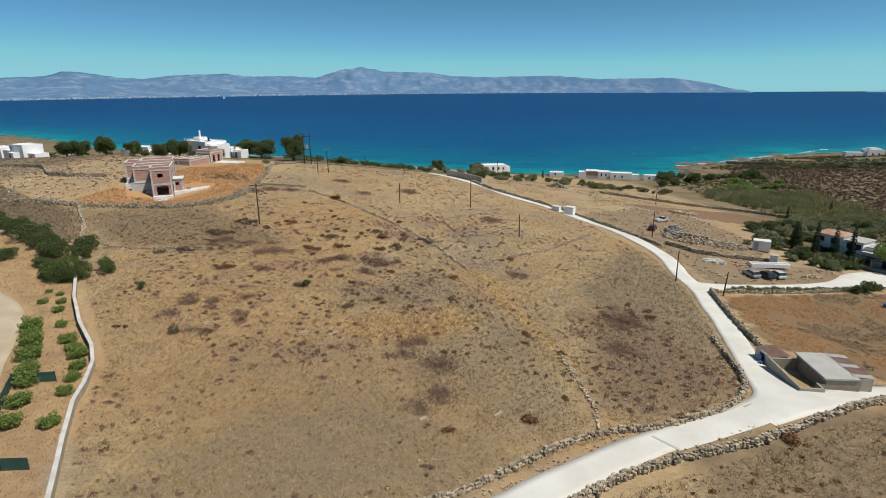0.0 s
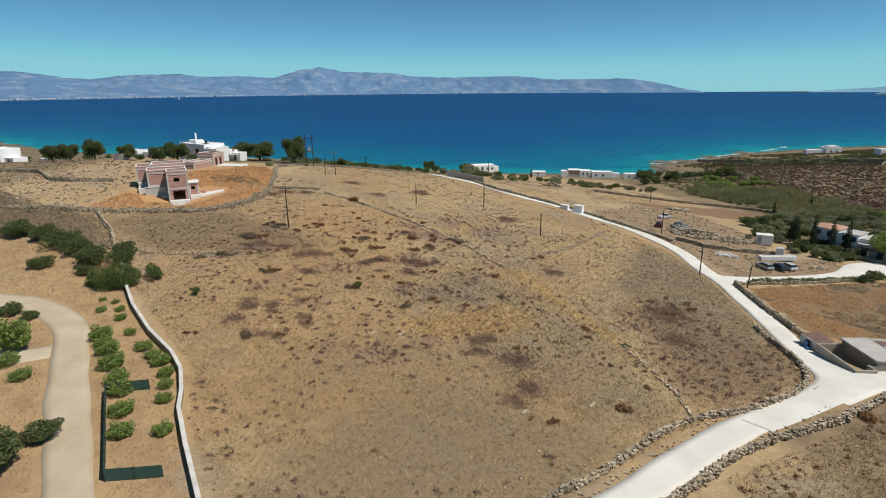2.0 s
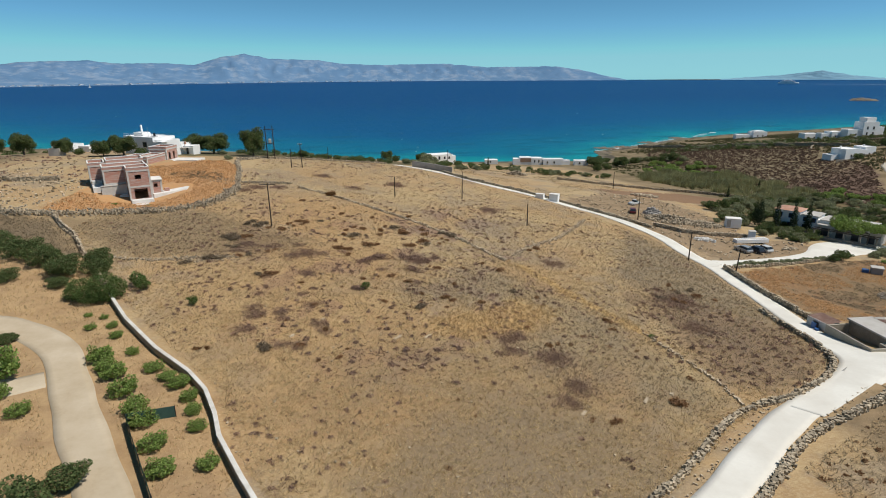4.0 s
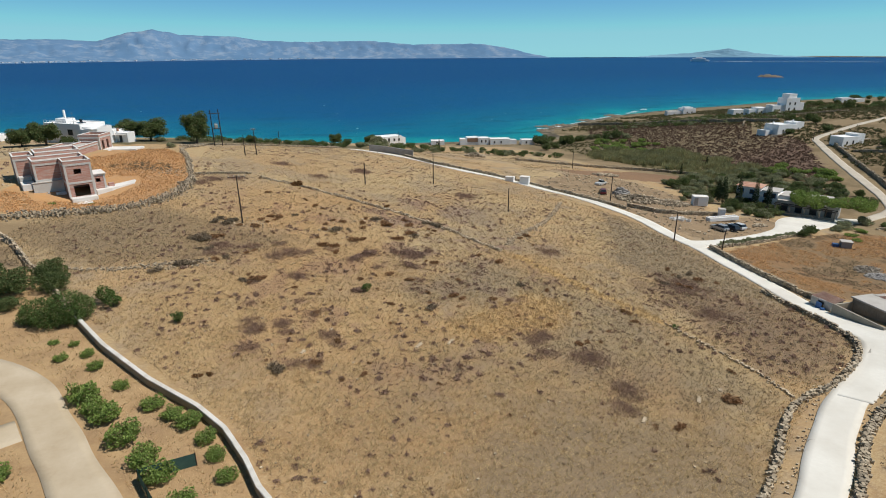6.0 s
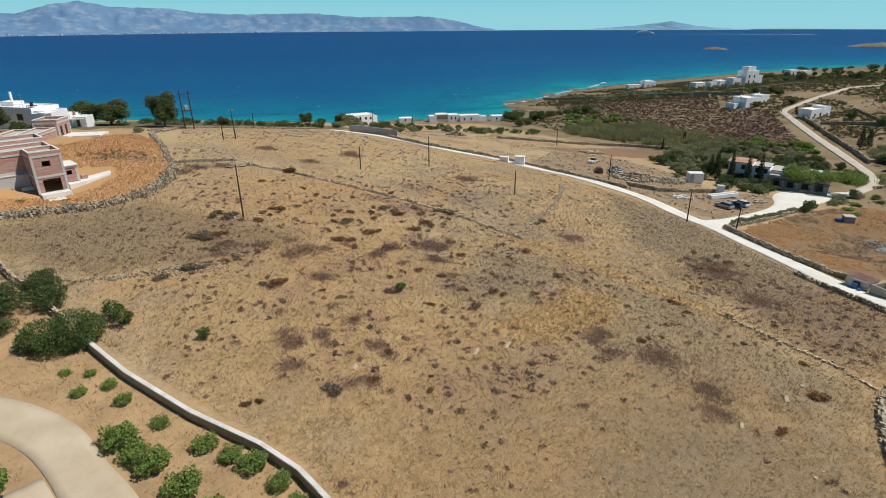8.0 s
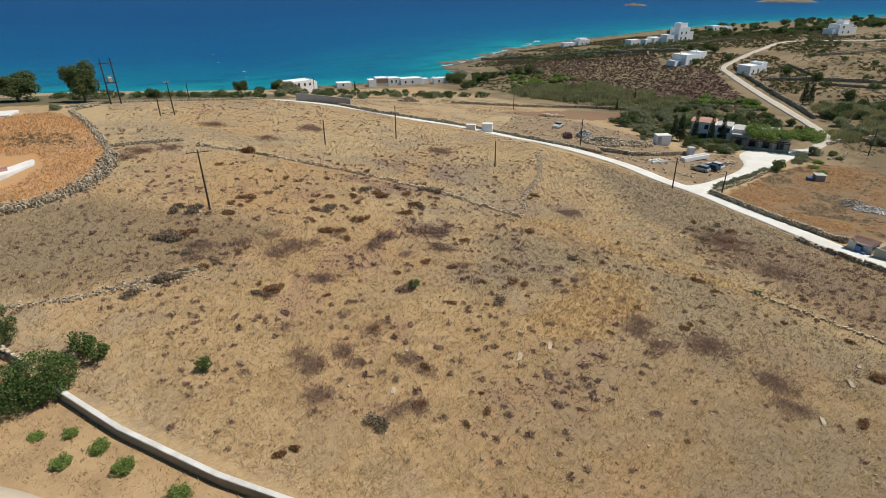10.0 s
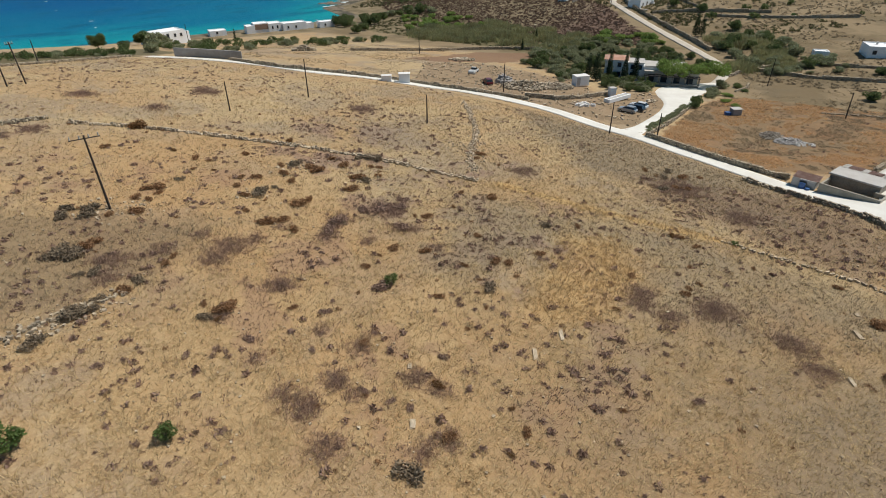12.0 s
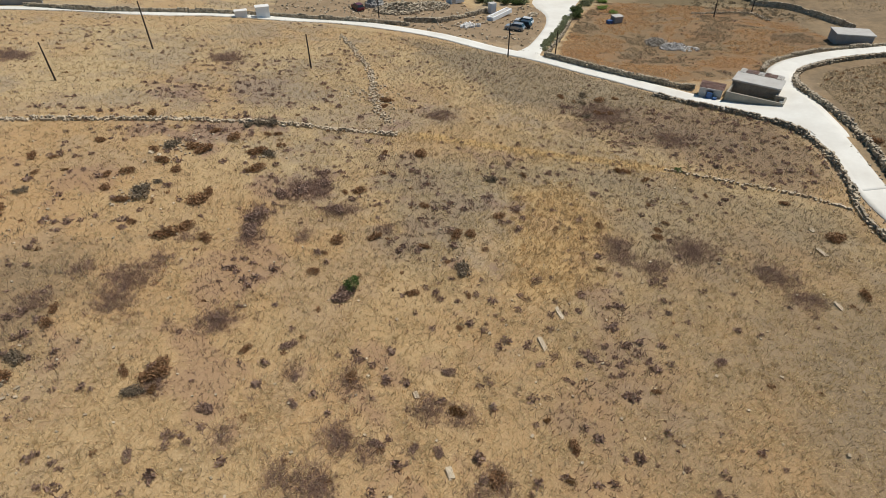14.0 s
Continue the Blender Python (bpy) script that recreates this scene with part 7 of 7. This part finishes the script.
# ---- valley and hillside plants ----
rng2 = np.random.default_rng(21)
cypress = plant("cypress", 92.6, 134.4, [(0, 0, 1.4 + 0.75 * i, 1.15 - 0.09 * i + 0.12 * (i % 2), 1.1 - 0.09 * i, 0.85) for i in range(10)], 330, 0.22, M_CYPRESS, "dark pointed cypress beside the farmhouse", "cypress", 0.15, 71, group="cypress trees")
scatter_copies(cypress, [(95.0, 131, 1.0, 0.95), (98.2, 129.6, 1.05, 0.95), (90.2, 139.5, 1.0, 0.8), (88.6, 136, 1.5, 0.6), (165.9, 144.6, 1.25, 0.75), (167.5, 143, 1.2, 0.7), (116, 185, 0.55, 0.9), (138, 196, 0.55, 0.9), (49, 276, 0.55, 1.0)])
rng_v = np.random.default_rng(17)
canopy = plant("vine_canopy", 103, 117.5, [(u + rng_v.normal(0, 0.6), v + rng_v.normal(0, 0.4), 3.7 + rng_v.uniform(0, 1.9), rng_v.uniform(1.3, 2.2), rng_v.uniform(1.2, 1.9), rng_v.uniform(0.8, 1.5)) for u in (-7.5, -5.5, -3.5, -1.5, 1, 3.5, 6, 8) for v in (-1.8, 0.8, 3.2)], 300, 0.3, M_VINE, "spreading bright green vine canopy over the farm terrace", "tree", 0.14, 73)
canopy.matrix_basis = pose(103.6, 116.4, gz(103, 117) - 0.05, 0, 0, -60)
grey_bush = plant("grey_bush", 88, 150, lobes_round(rng2, 8, 4.2, 2.8, 0.0), 240, 0.3, M_GREYBUSH, "grey green tamarisk bush on the valley floor", "bush", 0.08, 75, group="valley bushes")
dark_bush = plant("valley_bush", 95.5, 146, lobes_round(rng2, 8, 4.4, 3.2, 0.0), 240, 0.3, M_TREE, "dark green lentisk bush on the valley floor", "bush", 0.1, 76, group="valley bushes")


def strewn(poly, n, seed, smin, smax, avoid=3.0):
    r = np.random.default_rng(seed)
    p = np.array(poly)
    x, y = r.uniform(p[:, 0].min(), p[:, 0].max(), n * 6), r.uniform(p[:, 1].min(), p[:, 1].max(), n * 6)
    ok = inside(x, y, poly, 0.5) > 0.5
    for k in LINES:
        ok &= edge_distance(x, y, LINES[k][::3]) > avoid
    x, y = x[ok][:n], y[ok][:n]
    return [(float(a), float(b), float(s), float(h)) for a, b, s, h in zip(x, y, r.uniform(smin, smax, len(x)), r.uniform(0.7, 1.1, len(x)))]


def joined_bushes(name, rows, per, size, material, label):
    """Far bushes too many to count, all in one mesh."""
    r = np.random.default_rng(len(rows))
    lobes = []
    for x, y, s_, h_ in rows:
        z = gz(x, y)
        lobes += [(x + a * s_, y + b * s_, z + c * s_ * h_, u * s_, v * s_, w * s_ * h_) for a, b, c, u, v, w in lobes_round(r, 6, 4.4, 3.0, 0.0)]
    v, f = leaf_cloud(lobes, per, size, r)
    return tagged(sheet(name, v, f, material), label, "bushes", kind="stuff")


THICKET = [(76, 141), (92, 165), (112, 176), (140, 176), (150, 158), (138, 136), (124, 128), (112, 136), (108, 146), (92, 146), (88, 136)]
scatter_copies(grey_bush, strewn(THICKET, 125, 1, 0.5, 1.15))
scatter_copies(dark_bush, strewn(THICKET, 40, 2, 0.6, 1.2))
scatter_copies(dark_bush, [(105, 128.5, 0.9, 1), (84, 130, 0.75, 0.9), (90, 124, 0.9, 0.7), (94, 122.5, 0.8, 0.7), (87, 121.5, 0.7, 0.7), (97, 126, 0.8, 0.9), (81.5, 104.2, 0.55, 1.1), (84.5, 105.2, 0.75, 1.1), (88, 107, 0.6, 0.7)])
scatter_copies(grey_bush, [(68 + 2.2 * i, 103.5 + 0.5 * i, 0.42, 0.55) for i in range(7)] + [(58, 101.6, 0.4, 0.5), (61.5, 102.2, 0.4, 0.5), (54.5, 101, 0.4, 0.6), (95.5, 106.5, 0.8, 0.8), (99, 107.5, 0.9, 0.9), (108, 109.2, 0.9, 1.0), (82.5, 127, 0.7, 1.0)])
scatter_copies(dark_bush, strewn([(108, 128), (114, 142), (132, 142), (142, 131), (130, 121), (118, 116)], 18, 31, 0.6, 1.1))
scatter_copies(grey_bush, strewn([(84, 128), (92, 138), (98, 132), (92, 121), (84, 120)], 12, 32, 0.6, 1.0))
scatter_copies(dark_bush, strewn([(84, 128), (92, 138), (98, 132), (92, 121), (84, 120)], 12, 33, 0.6, 1.0))
EAST = [(140, 121), (178, 148), (184, 134), (172, 112), (150, 96), (136, 104)]
scatter_copies(grey_bush, strewn(EAST, 24, 3, 0.7, 1.4))
scatter_copies(dark_bush, strewn(EAST, 12, 4, 0.7, 1.3))
scatter_copies(dark_bush, [(204, 160.5, 1.2, 1.0), (209, 176, 1.1, 1.1), (213, 179, 0.9, 1.1), (117, 70, 1.5, 0.9), (122, 62, 1.4, 0.9), (118, 77, 1.0, 0.8), (146.8, 82, 0.9, 0.8), (225, 215, 1.3, 0.9), (236, 240, 1.4, 0.9), (243, 236, 1.4, 0.9), (250, 245, 1.5, 0.9), (247, 254, 1.3, 0.9), (212, 224, 1.1, 0.8)])
SHORE_SCRUB = [(186, 348), (230, 372), (290, 352), (330, 330), (345, 300), (300, 290), (262, 262), (240, 262), (226, 275), (214, 305)]
joined_bushes("coastal_bushes", strewn(SHORE_SCRUB, 190, 5, 0.4, 1.0), 60, 0.5, M_TREE, "dark green bushes strewn over the coastal slope")
joined_bushes("coastal_bushes", strewn(SHORE_SCRUB, 150, 6, 0.4, 0.9), 60, 0.5, M_GREYBUSH, "grey green bushes strewn over the coastal slope")
FAR_SCRUB = [(345, 300), (420, 420), (600, 440), (800, 400), (700, 280), (500, 250), (360, 250)]
joined_bushes("headland_bushes", strewn(FAR_SCRUB, 220, 7, 0.8, 2.0), 40, 0.8, M_TREE, "dark scrub on the far headland")
joined_bushes("slope_bushes", strewn([(182, 150), (205, 162), (240, 192), (300, 218), (400, 220), (400, 130), (270, 90), (215, 105)], 60, 51, 0.5, 1.2), 70, 0.45, M_TREE, "dark bushes dotted over the eastern slope")
COVE = [(112, 318), (150, 330), (172, 318), (168, 290), (150, 296), (128, 296)]
scatter_copies(dark_bush, strewn(COVE, 14, 8, 1.1, 1.9))
scatter_copies(grey_bush, strewn(COVE, 10, 9, 1.0, 1.6))
BROW = [(-2, 222), (20, 215), (60, 232), (110, 245), (112, 262), (60, 262), (20, 272), (0, 250)]
joined_bushes("brow_bushes", strewn(BROW, 46, 10, 0.5, 1.1), 120, 0.35, M_TREE, "dark bushes below the brow of the hill")
scatter_copies(grey_bush, strewn(BROW, 30, 11, 0.6, 1.1))
scatter_copies(grey_bush, [(16, 268, 1.7, 1.1), (20, 270, 1.4, 1.0), (-58, 184, 0.6, 1.0), (-63, 203, 0.9, 0.7), (-20, 222, 0.5, 0.7), (-26, 218, 0.5, 0.7)])
scatter_copies(dark_bush, [(-1, 240, 0.9, 1.1), (110, 280, 1.3, 1.0), (118, 285, 1.3, 1.0), (-104, 197, 0.9, 0.8)])
scatter_copies(grey_bush, [(56 + 1.7 * i, 101.9 + 0.23 * i, 0.36 + 0.06 * ((i * 7) % 3), 0.8) for i in range(17)])
joined_bushes("brow_bushes", strewn([(-60, 203), (-5, 216), (-5, 228), (-60, 216)], 70, 41, 0.4, 0.8), 140, 0.3, M_TREE, "dark bushes behind the wall on the brow")
scatter_copies(grey_bush, strewn([(-60, 203), (-5, 216), (-5, 228), (-60, 216)], 30, 42, 0.3, 0.7))
scatter_copies(dark_bush, [(-84, 190, 0.9, 1.0), (-80.5, 190.5, 0.8, 0.9), (108, 103, 0.5, 0.5), (111, 106, 0.6, 0.5), (113, 107, 0.5, 0.6)])
scatter_copies(grey_bush, strewn([(120, 118), (150, 112), (160, 100), (150, 88), (138, 92)], 30, 43, 0.4, 1.0))
LEFT_FAR = [(-150, 240), (-210, 285), (-270, 330), (-300, 380), (-220, 380), (-150, 300)]
joined_bushes("far_bushes", strewn(LEFT_FAR, 60, 12, 0.6, 1.3), 60, 0.5, M_TREE, "dark bushes on the far slope")


def reeds():
    rng = np.random.default_rng(4)
    n = 520
    x, y = rng.normal(0, 1.5, n), rng.normal(0, 1.1, n)
    h = rng.uniform(1.2, 2.4, n)
    a = rng.uniform(0, 6.28, n)
    lx, ly = rng.normal(0, 0.35, n), rng.normal(0, 0.35, n)
    w = 0.07
    v = np.stack([np.stack([x - np.cos(a) * w, y - np.sin(a) * w, 0 * h], -1), np.stack([x + np.cos(a) * w, y + np.sin(a) * w, 0 * h], -1), np.stack([x + lx, y + ly, h], -1), np.stack([x + lx * 0.4 - np.cos(a) * w * 2, y + ly * 0.4, h * 0.6], -1)], 1).reshape(-1, 3)
    p = thing("reed_clump", 122, 239, gz(122, 239), 0, "tall pale green reed clump along the valley ditch", "reeds", "reed clumps")
    sheet("foliage", v, np.arange(n * 4).reshape(n, 4), M_REED, p)
    return p


reed = reeds()
REEDBED = [(116, 240), (122, 262), (136, 262), (153, 235), (152, 205), (146, 180), (132, 172), (118, 172), (120, 200)]
scatter_copies(reed, strewn(REEDBED, 120, 13, 0.9, 1.4))
scatter_copies(reed, strewn([(125, 116), (140, 122), (152, 110), (146, 100)], 24, 44, 0.7, 1.1))
scatter_copies(reed, strewn([(150, 112), (163, 137), (170, 132), (160, 108)], 26, 14, 0.9, 1.3))
green_reed = plant("green_thicket", 140, 262, lobes_round(rng2, 9, 5.0, 2.4, 0.0), 240, 0.32, M_VINE, "bright green bramble thicket in the valley", "bush", 0.05, 79, group="green thickets")
scatter_copies(green_reed, strewn([(128, 268), (150, 296), (168, 286), (160, 250), (150, 232), (142, 246)], 26, 15, 0.8, 1.3))
scatter_copies(green_reed, strewn([(139, 168), (151, 176), (160, 160), (150, 146)], 12, 16, 0.8, 1.2))
scatter_copies(green_reed, [(100, 104, 0.6, 0.6), (94, 102, 0.6, 0.5), (91, 98.5, 0.5, 0.5), (136, 113, 0.7, 0.6), (132, 111, 0.6, 0.6), (122, 60, 0.8, 0.7), (-72, 130, 0.3, 0.5), (-66, 131, 0.25, 0.5)])


# ---- at sea ----
def islet(x, y, w, d, h, seed, label):
    xs, ys = np.linspace(-1, 1, 60), np.linspace(-1, 1, 24)
    X, Y = np.meshgrid(xs, ys)
    rag = np.array([noise.fractal((a * 3, b * 2, seed), 1.0, 2.0, 5) for a, b in zip(X.ravel(), Y.ravel())]).reshape(X.shape)
    prof = np.clip(1 - (X**2 + Y**2), 0, 1) ** 0.6
    Z = h * prof * (1 + 0.6 * rag) - 1.0
    idx = np.arange(X.size).reshape(X.shape)
    f = np.stack([idx[:-1, :-1], idx[:-1, 1:], idx[1:, 1:], idx[1:, :-1]], -1).reshape(-1, 4)
    ob = sheet("islet", np.stack([X * w, Y * d, Z], -1).reshape(-1, 3), f, M_ROCK, smooth=True)
    ob.matrix_basis = pose(x, y, 0, 0, 0, -45)
    return tagged(ob, label, "islet", "rocky islets")


islet(974, 940, 25, 10, 5.5, 1, "low brown rocky islet in the sea")
islet(1392, 858, 70, 20, 8, 2, "long brown rocky islet in the sea")
for i, (x, y, w) in enumerate(((172, 392, 14), (186, 396, 10), (160, 372, 9), (220, 418, 10), (262, 440, 12))):
    islet(x, y, w, 4, 1.9, 10 + i, "low wave-washed rock at the shore")


def foam(pts, width, seed, label):
    """A broken line of white foam on the water."""
    rng = np.random.default_rng(seed)
    line = smooth_line(pts, 3.0)
    n = len(line)
    c = line[rng.integers(0, len(line), n)] + rng.normal(0, width, (n, 2))
    s = rng.uniform(0.6, 2.2, n)
    v, f = stones_mesh(np.stack([c[:, 0], c[:, 1], np.full(n, 0.05)], -1), np.stack([s * 2.2, s * 0.7, np.full(n, 0.1)], -1), np.full(n, -0.4) + rng.normal(0, 0.3, n), rng, 0.3)
    return tagged(sheet("surf", v, f, M_FOAM), label, "surf", kind="stuff")


foam([(158, 384), (180, 391), (210, 409), (251, 434), (290, 456), (327, 482)], 1.3, 1, "white surf breaking on the rocks")
foam([(605, 505), (720, 484), (820, 465), (960, 450)], 3.0, 2, "white surf along the headland")
foam([(128, 341), (140, 342), (148, 346)], 1.5, 3, "white surf in the small cove")
rng3 = np.random.default_rng(77)
cap_x, cap_y = rng3.uniform(-900, 1500, 260), rng3.uniform(300, 2400, 260)
deep = inland(cap_x, cap_y) < -40
cap_v, cap_f = stones_mesh(np.stack([cap_x[deep], cap_y[deep], np.full(deep.sum(), 0.05)], -1), np.stack([rng3.uniform(0.8, 2.6, deep.sum()), rng3.uniform(0.3, 0.7, deep.sum()), np.full(deep.sum(), 0.12)], -1), rng3.normal(-0.2, 0.3, deep.sum()), rng3, 0.3)
tagged(sheet("whitecaps", cap_v, cap_f, M_FOAM), "small white wave crests scattered over the sea", "waves", kind="stuff")
ferry = thing("ferry", 2040, 2340, 0, -40, "white ferry trailing a long wake", "ship")
part("hull", boxes((-42, -7, -1, 42, 7, 7), bevel=1.5), M_WHITE, ferry)
part("superstructure", boxes((-34, -6, 7, 26, 6, 14), (-20, -5, 14, 12, 5, 18), bevel=0.8), M_WHITE, ferry)
wake = sheet("ferry_wake", [(2060, 2290, 0.3), (2075, 2300, 0.3), (2560, 1830, 0.3), (2535, 1815, 0.3)], [(0, 1, 2, 3)], M_FOAM)
tagged(wake, "long white wake behind the ferry", "wake")
boat = thing("sailing_boat", -1150, 3050, 0, 20, "small white sailing boat far out", "boat")
part("hull", boxes((-6, -2, -0.5, 6, 2, 2), bevel=0.5), M_WHITE, boat)
bm = bmesh.new()
for p in ((-4, 0, 2.5), (4, 0, 2.5), (0.5, 0, 17)):
    bm.verts.new(p)
bm.faces.new(bm.verts[:])
bmesh.ops.solidify(bm, geom=bm.faces[:], thickness=0.2)
part("sail", bm, M_WHITE, boat)


# ---- far shore towns ----
def far_town(n, lo, hi, seed):
    rng = np.random.default_rng(seed)
    az = np.radians(rng.uniform(lo, hi, n))
    dip = np.interp(np.degrees(az), (-62, -50, -37, -25, -7, 9, 27), (1.35, 1.08, 0.87, 0.80, 0.70, 0.66, 0.66))
    r = EYE / np.tan(np.radians(dip)) + 12 + rng.exponential(50, n)
    s = rng.uniform(4, 11, n)
    v, f = stones_mesh(np.stack([r * np.sin(az), r * np.cos(az), 2 + rng.uniform(0, 5, n)], -1), np.stack([s * 1.8, s, s * 0.6], -1), rng.uniform(0, 3, n), rng, 0.05)
    return tagged(sheet("far_houses", v, f, M_HAZEWHITE), "pale houses along the far shore", "houses", kind="stuff")


far_town(560, -58, 8, 1)
